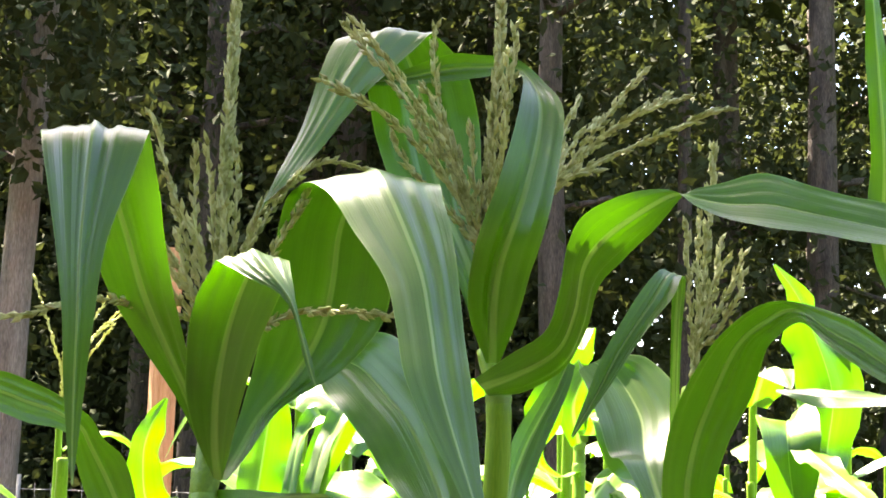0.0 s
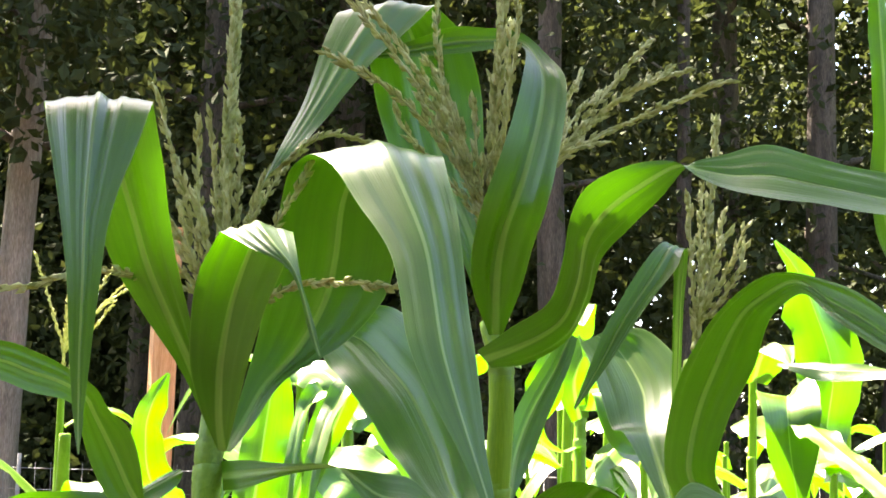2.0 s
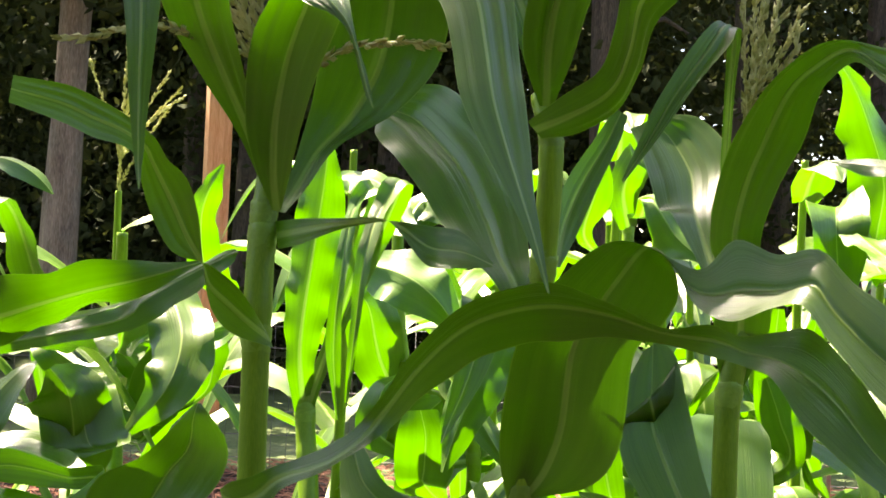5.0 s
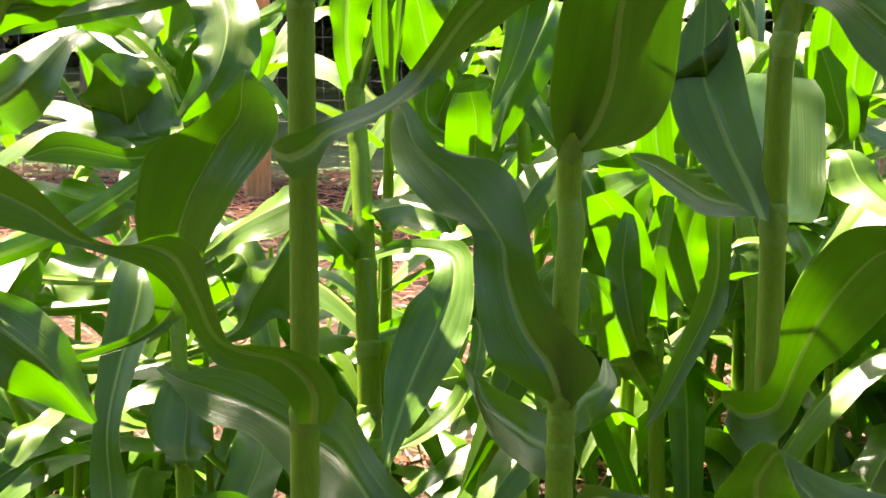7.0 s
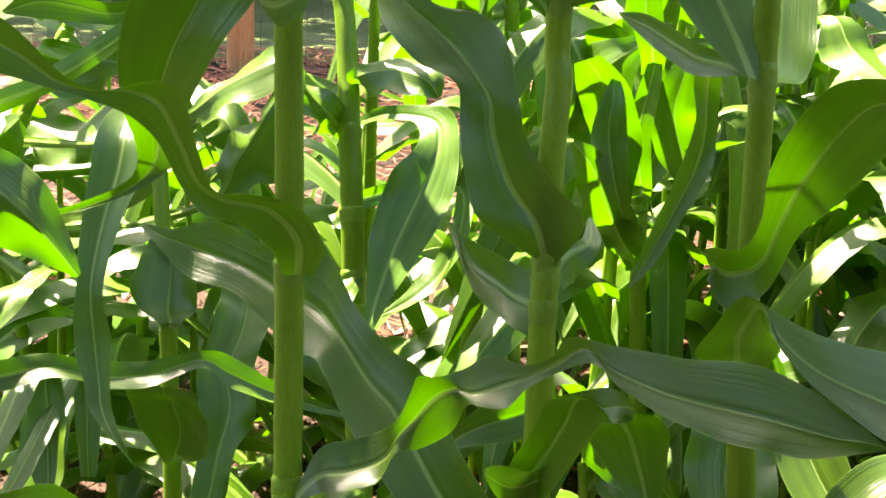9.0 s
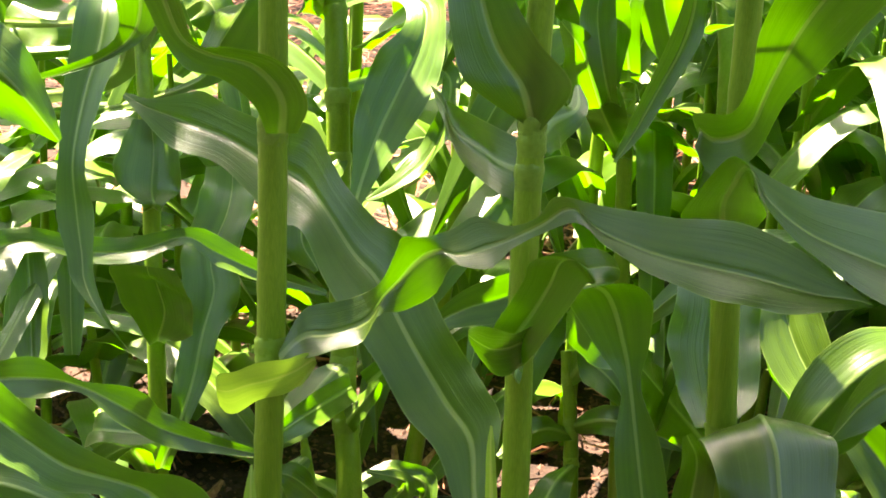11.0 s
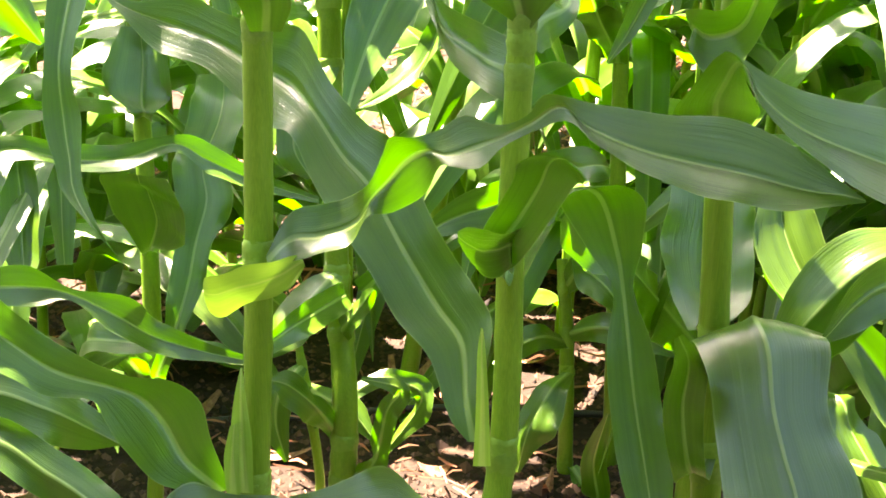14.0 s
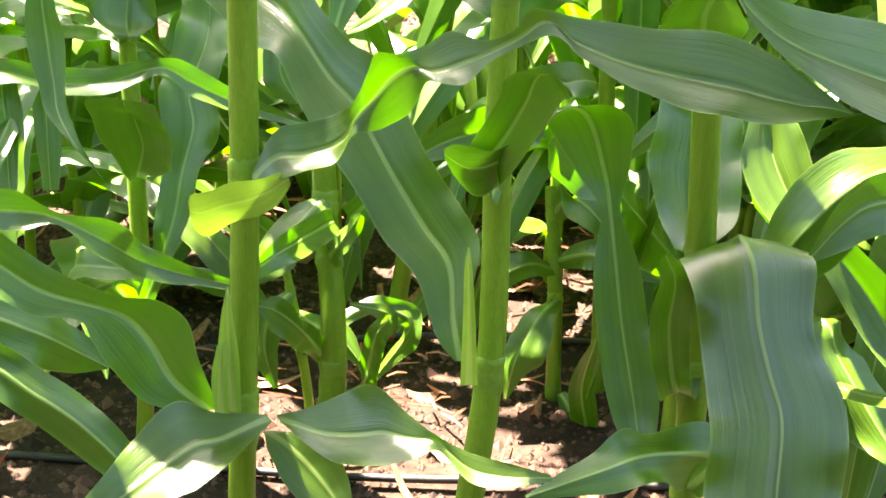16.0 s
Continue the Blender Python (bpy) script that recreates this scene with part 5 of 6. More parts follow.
ribbon(plant_b, [(0.035, 0.770, 1.466, 0.0062, 0.0000, 0.0001), (0.019, 0.790, 1.533, 0.0152, 0.0000, 0.0015), (-0.000, 0.820, 1.583, 0.0304, 0.0000, 0.0019), (-0.014, 0.840, 1.625, 0.0416, 0.0000, 0.0060), (-0.024, 0.855, 1.673, 0.0482, 0.0000, 0.0084), (-0.034, 0.860, 1.716, 0.0470, 0.0000, 0.0090), (-0.046, 0.860, 1.745, 0.0422, 0.0000, 0.0053), (-0.057, 0.850, 1.757, 0.0399, 0.0000, 0.0022), (-0.064, 0.835, 1.755, 0.0411, 0.0000, 0.0017), (-0.077, 0.815, 1.734, 0.0358, 0.0000, -0.0032), (-0.094, 0.785, 1.694, 0.0257, 0.0000, -0.0001), (-0.109, 0.755, 1.651, 0.0175, -0.0000, 0.0015), (-0.123, 0.725, 1.613, 0.0123, 0.0000, 0.0019), (-0.132, 0.700, 1.588, 0.0091, 0.0000, 0.0030), (-0.147, 0.680, 1.558, 0.0033, 0.0000, 0.0069)], 0.15, 0.05)
ribbon(plant_b, [(0.032, 0.750, 1.426, 0.0062, 0.0000, -0.0069), (0.061, 0.725, 1.437, 0.0073, 0.0100, -0.0138), (0.091, 0.705, 1.455, 0.0097, 0.0150, -0.0129), (0.103, 0.690, 1.482, 0.0108, 0.0150, -0.0138), (0.110, 0.675, 1.518, 0.0134, 0.0100, -0.0139), (0.126, 0.660, 1.540, 0.0164, 0.0100, -0.0157), (0.153, 0.645, 1.558, 0.0118, 0.0050, -0.0118), (0.177, 0.635, 1.569, 0.0038, 0.0000, -0.0032), (0.190, 0.625, 1.565, 0.0012, 0.0050, 0.0073), (0.213, 0.615, 1.561, 0.0028, 0.0150, 0.0173), (0.241, 0.600, 1.559, 0.0024, 0.0200, 0.0239), (0.270, 0.585, 1.549, 0.0019, 0.0150, 0.0202), (0.312, 0.565, 1.536, 0.0063, 0.0150, 0.0175), (0.352, 0.540, 1.520, 0.0037, 0.0100, 0.0105)], -0.18, 0.06)
ribbon(plant_b, [(0.054, 0.770, 1.313, 0.0043, 0.0000, -0.0011), (0.062, 0.790, 1.349, 0.0093, 0.0000, -0.0095), (0.075, 0.810, 1.386, 0.0125, 0.0000, -0.0059), (0.097, 0.830, 1.429, 0.0110, 0.0000, -0.0010), (0.109, 0.840, 1.456, 0.0061, 0.0000, -0.0032)], 0.30, 0.08)
ribbon(plant_b, [(0.035, 0.745, 1.118, 0.0131, 0.0000, 0.0024), (0.052, 0.735, 1.142, 0.0377, 0.0000, -0.0084), (0.063, 0.720, 1.177, 0.0484, 0.0000, -0.0075), (0.070, 0.700, 1.239, 0.0487, 0.0000, 0.0049), (0.086, 0.685, 1.270, 0.0519, 0.0000, -0.0029), (0.101, 0.665, 1.295, 0.0464, 0.0000, -0.0057), (0.112, 0.645, 1.315, 0.0318, 0.0000, -0.0089), (0.120, 0.625, 1.322, 0.0193, 0.0000, -0.0089), (0.131, 0.605, 1.316, 0.0096, -0.0050, -0.0097), (0.153, 0.580, 1.298, -0.0025, -0.0150, -0.0135), (0.176, 0.560, 1.304, -0.0030, -0.0250, -0.0285), (0.200, 0.540, 1.304, -0.0038, -0.0200, -0.0181), (0.220, 0.520, 1.307, -0.0078, -0.0150, -0.0195), (0.237, 0.500, 1.284, -0.0102, -0.0150, -0.0197), (0.263, 0.475, 1.255, -0.0068, -0.0150, -0.0273), (0.295, 0.450, 1.228, -0.0012, 0.0000, -0.0120)], 0.22, 0.05)
ribbon(plant_b, [(0.032, 0.700, 0.913, 0.0070, -0.0009, -0.0018), (0.020, 0.692, 0.948, 0.0418, 0.0008, 0.0015), (-0.002, 0.699, 0.981, 0.0345, 0.0011, 0.0023), (-0.017, 0.713, 1.019, 0.0276, -0.0017, -0.0034), (-0.023, 0.723, 1.049, 0.0268, -0.0034, -0.0069), (-0.047, 0.743, 1.079, 0.0371, 0.0042, 0.0084), (-0.074, 0.760, 1.103, 0.0404, 0.0031, 0.0063), (-0.103, 0.781, 1.124, 0.0212, -0.0021, -0.0042), (-0.118, 0.803, 1.149, 0.0067, 0.0020, 0.0040), (-0.134, 0.809, 1.151, 0.0053, 0.0016, 0.0032)], 0.20, 0.10)
ribbon(plant_c, [(0.211, 0.810, 1.204, 0.0058, 0.0000, 0.0002), (0.217, 0.800, 1.262, 0.0235, 0.0000, 0.0019), (0.215, 0.790, 1.312, 0.0204, 0.0000, 0.0005), (0.206, 0.780, 1.340, 0.0214, 0.0000, 0.0005), (0.212, 0.770, 1.383, 0.0253, 0.0000, 0.0006), (0.226, 0.750, 1.424, 0.0291, 0.0000, 0.0007), (0.238, 0.720, 1.459, 0.0210, 0.0000, -0.0036), (0.252, 0.690, 1.477, 0.0096, 0.0000, -0.0112), (0.268, 0.660, 1.484, 0.0067, 0.0000, -0.0083), (0.285, 0.630, 1.470, 0.0006, -0.0100, -0.0149), (0.305, 0.600, 1.452, -0.0007, -0.0100, -0.0181), (0.329, 0.570, 1.426, 0.0008, -0.0100, -0.0152), (0.349, 0.550, 1.388, 0.0017, 0.0000, -0.0056)], 0.22, 0.04)
ribbon(plant_c, [(0.208, 0.880, 1.400, 0.0041, 0.0000, 0.0001), (0.209, 0.870, 1.482, 0.0046, 0.0000, 0.0001), (0.210, 0.860, 1.529, 0.0067, 0.0000, 0.0014), (0.205, 0.845, 1.539, 0.0076, 0.0000, -0.0024), (0.196, 0.830, 1.533, 0.0111, 0.0000, -0.0028), (0.180, 0.815, 1.508, 0.0191, 0.0000, 0.0054), (0.154, 0.800, 1.469, 0.0180, 0.0000, 0.0097), (0.132, 0.790, 1.428, 0.0106, 0.0000, 0.0051), (0.109, 0.780, 1.388, 0.0007, 0.0000, -0.0012)], -0.20, 0.03)
ribbon(plant_c, [(0.202, 0.840, 1.295, 0.0050, 0.0000, 0.0001), (0.195, 0.871, 1.332, 0.0130, 0.0003, 0.0011), (0.187, 0.903, 1.371, 0.0235, 0.0006, 0.0019), (0.186, 0.928, 1.388, 0.0329, 0.0032, 0.0107), (0.185, 0.958, 1.422, 0.0402, 0.0040, 0.0134), (0.166, 0.989, 1.458, 0.0305, 0.0046, 0.0154), (0.144, 1.002, 1.469, 0.0161, 0.0025, 0.0083)], 0.20, 0.06)
ribbon(plant_c, [(0.195, 0.765, 1.064, 0.0051, -0.0005, -0.0012), (0.182, 0.782, 1.094, 0.0164, 0.0044, 0.0110), (0.165, 0.806, 1.129, 0.0226, 0.0084, 0.0210), (0.151, 0.831, 1.166, 0.0283, 0.0105, 0.0263), (0.142, 0.851, 1.205, 0.0270, 0.0125, 0.0311), (0.147, 0.849, 1.186, 0.0309, 0.0052, 0.0130), (0.148, 0.872, 1.220, 0.0240, 0.0049, 0.0123), (0.150, 0.893, 1.246, 0.0089, 0.0022, 0.0055)], 0.20, 0.05)
ribbon(plant_c, [(0.216, 0.840, 1.053, 0.0114, -0.0006, -0.0021), (0.230, 0.876, 1.073, 0.0282, -0.0062, -0.0205), (0.233, 0.920, 1.119, 0.0368, -0.0060, -0.0198), (0.232, 0.962, 1.159, 0.0420, -0.0029, -0.0098), (0.236, 0.986, 1.174, 0.0305, -0.0008, -0.0027)], 0.20, 0.08)
ribbon(plant_a, [(-0.158, 0.610, 0.918, 0.0122, 0.0000, 0.0006), (-0.155, 0.588, 0.947, 0.0207, 0.0000, 0.0021), (-0.173, 0.577, 0.971, 0.0235, -0.0000, 0.0076), (-0.204, 0.570, 0.981, 0.0176, 0.0000, 0.0076), (-0.224, 0.565, 0.994, 0.0131, 0.0000, -0.0020), (-0.235, 0.558, 1.024, 0.0142, 0.0000, -0.0015), (-0.246, 0.550, 1.052, 0.0168, 0.0000, 0.0098), (-0.264, 0.545, 1.063, 0.0147, 0.0000, 0.0103), (-0.293, 0.540, 1.064, 0.0104, 0.0000, 0.0022), (-0.316, 0.537, 1.071, 0.0070, 0.0000, 0.0039), (-0.342, 0.533, 1.089, 0.0039, 0.0000, 0.0153), (-0.364, 0.527, 1.101, 0.0013, 0.0000, 0.0218), (-0.401, 0.520, 1.116, 0.0016, 0.0000, 0.0235), (-0.435, 0.510, 1.132, 0.0008, 0.0000, 0.0096)], 0.22, 0.07)
ribbon(plant_b, [(0.011, 0.655, 0.554, 0.0049, 0.0002, 0.0003), (0.002, 0.670, 0.587, 0.0137, 0.0081, 0.0135), (-0.006, 0.696, 0.630, 0.0268, 0.0084, 0.0140), (-0.031, 0.716, 0.656, 0.0336, 0.0086, 0.0144), (-0.065, 0.745, 0.695, 0.0296, 0.0106, 0.0176), (-0.104, 0.783, 0.742, 0.0276, 0.0179, 0.0299), (-0.133, 0.810, 0.761, 0.0242, 0.0140, 0.0233), (-0.165, 0.842, 0.791, 0.0165, 0.0137, 0.0229), (-0.198, 0.871, 0.813, 0.0147, 0.0247, 0.0411), (-0.235, 0.891, 0.822, 0.0105, 0.0180, 0.0300), (-0.276, 0.914, 0.835, 0.0061, 0.0146, 0.0243), (-0.322, 0.935, 0.844, 0.0111, 0.0156, 0.0259), (-0.366, 0.949, 0.852, 0.0078, 0.0042, 0.0071), (-0.393, 0.963, 0.859, 0.0015, 0.0013, 0.0021)], 0.18, 0.06)
ribbon(plant_a, [(-0.155, 0.588, 0.741, 0.0011, -0.0011, -0.0038), (-0.138, 0.592, 0.761, 0.0022, -0.0143, -0.0145), (-0.116, 0.600, 0.765, 0.0009, -0.0192, -0.0140), (-0.093, 0.606, 0.772, 0.0024, -0.0147, -0.0155), (-0.079, 0.607, 0.790, -0.0005, -0.0039, -0.0131), (-0.063, 0.602, 0.806, 0.0044, 0.0026, -0.0246), (-0.048, 0.599, 0.821, 0.0119, 0.0071, -0.0263), (-0.034, 0.598, 0.835, 0.0106, -0.0031, -0.0104), (-0.019, 0.595, 0.839, 0.0070, -0.0174, -0.0081), (0.001, 0.594, 0.847, 0.0076, -0.0192, -0.0140), (0.022, 0.590, 0.854, 0.0031, -0.0068, -0.0060), (0.044, 0.583, 0.867, 0.0035, -0.0016, -0.0052), (0.062, 0.573, 0.883, 0.0087, -0.0072, -0.0074), (0.087, 0.551, 0.879, 0.0043, -0.0180, -0.0101), (0.120, 0.530, 0.876, -0.0022, -0.0238, -0.0127), (0.157, 0.515, 0.873, -0.0023, -0.0260, -0.0200), (0.194, 0.499, 0.872, -0.0030, -0.0260, -0.0200), (0.232, 0.487, 0.866, -0.0017, -0.0182, -0.0106), (0.266, 0.476, 0.860, 0.0006, -0.0004, -0.0012)], 0.22, 0.06)
ribbon(plant_c, [(0.185, 0.640, 0.865, 0.0329, 0.0003, 0.0010), (0.185, 0.609, 0.895, 0.0205, -0.0015, -0.0049), (0.187, 0.590, 0.915, 0.0104, -0.0026, -0.0086), (0.191, 0.571, 0.918, 0.0050, -0.0078, -0.0092), (0.207, 0.548, 0.908, -0.0014, -0.0178, -0.0095), (0.231, 0.525, 0.897, -0.0033, -0.0238, -0.0126), (0.261, 0.498, 0.891, -0.0037, -0.0265, -0.0215), (0.294, 0.471, 0.887, -0.0051, -0.0221, -0.0236), (0.328, 0.456, 0.885, -0.0001, -0.0026, -0.0086)], 0.20, 0.05)
ribbon(plant_b, [(0.024, 0.628, 0.732, 0.0069, 0.0000, -0.0049), (0.026, 0.612, 0.755, 0.0151, 0.0000, -0.0113), (0.040, 0.600, 0.784, 0.0166, 0.0000, -0.0116), (0.052, 0.588, 0.812, 0.0185, 0.0000, -0.0093), (0.058, 0.578, 0.831, 0.0222, 0.0000, -0.0068), (0.066, 0.570, 0.838, 0.0193, 0.0000, -0.0100), (0.076, 0.563, 0.843, 0.0103, -0.0100, -0.0082), (0.088, 0.560, 0.846, 0.0051, -0.0100, -0.0100), (0.100, 0.556, 0.846, 0.0026, 0.0000, -0.0090), (0.103, 0.553, 0.846, 0.0005, 0.0000, -0.0012)], 0.25, 0.05)
ribbon(plant_b, [(0.029, 0.715, 0.869, 0.0012, -0.0144, -0.0241), (-0.004, 0.735, 0.878, 0.0092, -0.0248, -0.0247), (-0.036, 0.772, 0.889, 0.0074, -0.0264, -0.0189), (-0.054, 0.803, 0.907, 0.0016, -0.0050, -0.0084), (-0.063, 0.827, 0.914, 0.0012, -0.0014, -0.0023)], -0.20, 0.10)
ribbon(plant_c, [(0.163, 0.712, 0.915, 0.0024, 0.0000, -0.0108), (0.175, 0.700, 0.908, 0.0066, 0.0000, -0.0258), (0.200, 0.690, 0.919, 0.0100, 0.0000, -0.0184), (0.212, 0.660, 0.963, 0.0148, 0.0000, -0.0062), (0.220, 0.630, 1.000, 0.0248, 0.0000, -0.0121), (0.231, 0.600, 1.035, 0.0263, 0.0000, -0.0183), (0.246, 0.570, 1.065, 0.0229, 0.0000, -0.0207), (0.265, 0.550, 1.079, 0.0138, -0.0100, -0.0153), (0.287, 0.520, 1.083, 0.0018, 0.0000, -0.0112)], 0.28, 0.05)
ribbon(plant_a, [(-0.197, 0.590, 0.526, 0.0078, 0.0013, 0.0021), (-0.227, 0.586, 0.554, 0.0214, 0.0095, 0.0159), (-0.246, 0.590, 0.585, 0.0305, 0.0108, 0.0180), (-0.266, 0.593, 0.606, 0.0263, 0.0094, 0.0156), (-0.290, 0.593, 0.616, 0.0131, 0.0058, 0.0096), (-0.333, 0.591, 0.628, 0.0050, 0.0104, 0.0173), (-0.368, 0.593, 0.649, -0.0030, 0.0143, 0.0238), (-0.414, 0.599, 0.676, -0.0039, 0.0179, 0.0298), (-0.470, 0.604, 0.700, -0.0030, 0.0131, 0.0218)], 0.18, 0.06)
ribbon(plant_a, [(-0.145, 0.585, 0.526, 0.0027, -0.0015, -0.0025), (-0.171, 0.553, 0.531, 0.0144, -0.0184, -0.0057), (-0.195, 0.527, 0.537, 0.0214, -0.0287, -0.0145), (-0.221, 0.500, 0.526, 0.0223, -0.0220, -0.0117), (-0.243, 0.476, 0.511, 0.0124, -0.0097, -0.0164), (-0.266, 0.454, 0.499, 0.0077, -0.0057, -0.0097)], -0.18, 0.05)
ribbon(plant_a, [(-0.137, 0.585, 0.526, 0.0022, -0.0015, -0.0025), (-0.101, 0.560, 0.535, 0.0042, -0.0205, -0.0091), (-0.071, 0.551, 0.544, 0.0053, -0.0339, -0.0149), (-0.046, 0.545, 0.551, 0.0071, -0.0304, -0.0174), (-0.022, 0.539, 0.549, 0.0058, -0.0170, -0.0116), (-0.001, 0.533, 0.548, 0.0028, -0.0036, -0.0060), (0.028, 0.517, 0.537, 0.0021, -0.0098, -0.0081), (0.060, 0.511, 0.536, 0.0017, -0.0083, -0.0056), (0.092, 0.508, 0.539, 0.0008, -0.0013, -0.0022)], 0.18, 0.06)
ribbon(plant_a, [(-0.150, 0.600, 0.503, 0.0029, 0.0005, 0.0011), (-0.131, 0.588, 0.499, 0.0150, 0.0037, 0.0074), (-0.108, 0.572, 0.486, 0.0191, 0.0072, 0.0145), (-0.087, 0.558, 0.469, 0.0126, 0.0068, 0.0136), (-0.070, 0.545, 0.452, 0.0027, 0.0041, 0.0082)], -0.20, 0.05)
ribbon(plant_a, [(-0.174, 0.578, 0.534, 0.0067, 0.0000, 0.0000), (-0.176, 0.575, 0.581, 0.0090, 0.0000, 0.0034), (-0.177, 0.578, 0.621, 0.0054, 0.0000, 0.0025), (-0.177, 0.585, 0.647, 0.0009, -0.0000, 0.0006)], 0.35, 0.04, "pale folded leaf base round the stalk", material=HUSK)
ribbon(plant_a, [(-0.183, 0.572, 0.536, 0.0057, 0.0000, -0.0006), (-0.183, 0.570, 0.576, 0.0065, 0.0000, 0.0053), (-0.181, 0.574, 0.601, 0.0038, 0.0000, 0.0024)], 0.35, 0.04, "pale folded leaf base round the stalk", material=HUSK)
ribbon(plant_b, [(0.020, 0.635, 0.542, 0.0076, 0.0000, 0.0006), (0.018, 0.632, 0.600, 0.0055, 0.0000, 0.0004), (0.015, 0.636, 0.647, 0.0038, 0.0000, -0.0016), (0.014, 0.640, 0.671, 0.0010, 0.0000, -0.0004)], 0.35, 0.04, "pale folded leaf base round the stalk", material=HUSK)
ribbon(plant_b, [(0.075, 0.740, 0.757, 0.0088, 0.0017, 0.0028), (0.111, 0.778, 0.738, 0.0332, 0.0057, 0.0095), (0.129, 0.781, 0.692, 0.0227, 0.0037, 0.0062), (0.137, 0.770, 0.657, 0.0092, 0.0006, 0.0010), (0.145, 0.744, 0.614, 0.0204, 0.0007, 0.0012), (0.154, 0.716, 0.566, 0.0236, 0.0008, 0.0014), (0.167, 0.685, 0.514, 0.0227, 0.0034, 0.0057), (0.175, 0.664, 0.479, 0.0138, 0.0011, 0.0019), (0.181, 0.658, 0.469, 0.0018, 0.0001, 0.0001)], -0.20, 0.06)
ribbon(plant_c, [(0.229, 0.710, 0.502, 0.0111, 0.0004, 0.0007), (0.233, 0.713, 0.580, 0.0346, 0.0011, 0.0021), (0.247, 0.699, 0.645, 0.0578, 0.0046, 0.0083), (0.244, 0.677, 0.664, 0.0522, 0.0046, 0.0083), (0.250, 0.650, 0.657, 0.0517, 0.0042, 0.0076), (0.253, 0.618, 0.626, 0.0462, 0.0015, 0.0028), (0.263, 0.591, 0.594, 0.0488, 0.0061, 0.0110), (0.272, 0.565, 0.566, 0.0542, 0.0051, 0.0093), (0.269, 0.532, 0.523, 0.0545, 0.0030, 0.0055), (0.268, 0.502, 0.488, 0.0415, 0.0015, 0.0028), (0.269, 0.475, 0.455, 0.0086, 0.0003, 0.0006)], 0.16, 0.06)
ribbon(plant_i, [(0.430, 0.720, 0.706, 0.0035, -0.0107, -0.0268), (0.362, 0.701, 0.709, 0.0032, -0.0097, -0.0242), (0.328, 0.686, 0.695, 0.0040, -0.0081, -0.0203), (0.299, 0.674, 0.664, 0.0012, -0.0010, -0.0026)], -0.20, 0.06)
ribbon(plant_d, [(0.504, 0.950, 0.377, 0.0116, 0.0021, 0.0070), (0.459, 0.976, 0.464, 0.0224, 0.0059, 0.0197), (0.396, 1.007, 0.534, 0.0206, 0.0028, 0.0094), (0.357, 1.038, 0.569, 0.0277, 0.0057, 0.0190), (0.332, 1.072, 0.616, 0.0328, 0.0053, 0.0177), (0.328, 1.103, 0.653, 0.0192, 0.0012, 0.0041)], 0.20, 0.05)
ribbon(plant_g, [(-0.567, 0.850, 0.562, 0.0013, -0.0052, -0.0104), (-0.532, 0.897, 0.555, 0.0017, -0.0074, -0.0147), (-0.492, 0.940, 0.542, 0.0071, -0.0101, -0.0201), (-0.451, 0.953, 0.529, 0.0007, -0.0031, -0.0061), (-0.402, 0.969, 0.500, -0.0025, -0.0173, -0.0145), (-0.364, 0.999, 0.460, 0.0052, -0.0091, -0.0183), (-0.316, 1.017, 0.437, 0.0043, -0.0049, -0.0097), (-0.261, 1.029, 0.421, 0.0011, -0.0022, -0.0044)], 0.20, 0.08)
ribbon(plant_g, [(-0.606, 0.960, 0.666, 0.0025, -0.0088, -0.0147), (-0.565, 1.000, 0.667, 0.0024, -0.0092, -0.0153), (-0.525, 1.024, 0.673, 0.0116, -0.0072, -0.0119), (-0.475, 1.044, 0.657, 0.0117, -0.0078, -0.0129), (-0.421, 1.072, 0.652, 0.0083, -0.0073, -0.0122), (-0.369, 1.098, 0.663, 0.0028, -0.0051, -0.0086), (-0.333, 1.107, 0.645, 0.0055, -0.0103, -0.0172), (-0.286, 1.121, 0.618, 0.0013, -0.0067, -0.0111), (-0.206, 1.134, 0.590, 0.0004, -0.0021, -0.0035)], 0.20, 0.08)
ribbon(plant_e, [(-0.444, 1.240, 0.286, 0.0117, 0.0006, 0.0007), (-0.424, 1.254, 0.346, 0.0145, -0.0001, -0.0001), (-0.413, 1.279, 0.396, 0.0245, 0.0061, 0.0067), (-0.409, 1.317, 0.449, 0.0262, 0.0012, 0.0014), (-0.401, 1.346, 0.504, 0.0415, -0.0032, -0.0035), (-0.413, 1.385, 0.547, 0.0387, -0.0026, -0.0029), (-0.404, 1.449, 0.595, 0.0399, 0.0012, 0.0013), (-0.409, 1.514, 0.635, 0.0391, 0.0032, 0.0036)], 0.22, 0.10)
ribbon(plant_e, [(-0.472, 1.200, 0.948, 0.0143, -0.0011, -0.0038), (-0.458, 1.115, 0.933, 0.0277, -0.0013, -0.0043), (-0.456, 1.073, 0.891, 0.0298, -0.0015, -0.0050), (-0.463, 1.038, 0.841, 0.0226, 0.0003, 0.0009), (-0.465, 0.999, 0.777, 0.0151, -0.0007, -0.0023), (-0.455, 0.973, 0.724, 0.0208, 0.0003, 0.0010), (-0.443, 0.951, 0.685, 0.0141, 0.0011, 0.0036), (-0.434, 0.933, 0.660, 0.0122, 0.0002, 0.0007), (-0.404, 0.905, 0.632, 0.0071, -0.0011, -0.0038), (-0.376, 0.896, 0.601, 0.0016, -0.0005, -0.0016)], -0.25, 0.06)
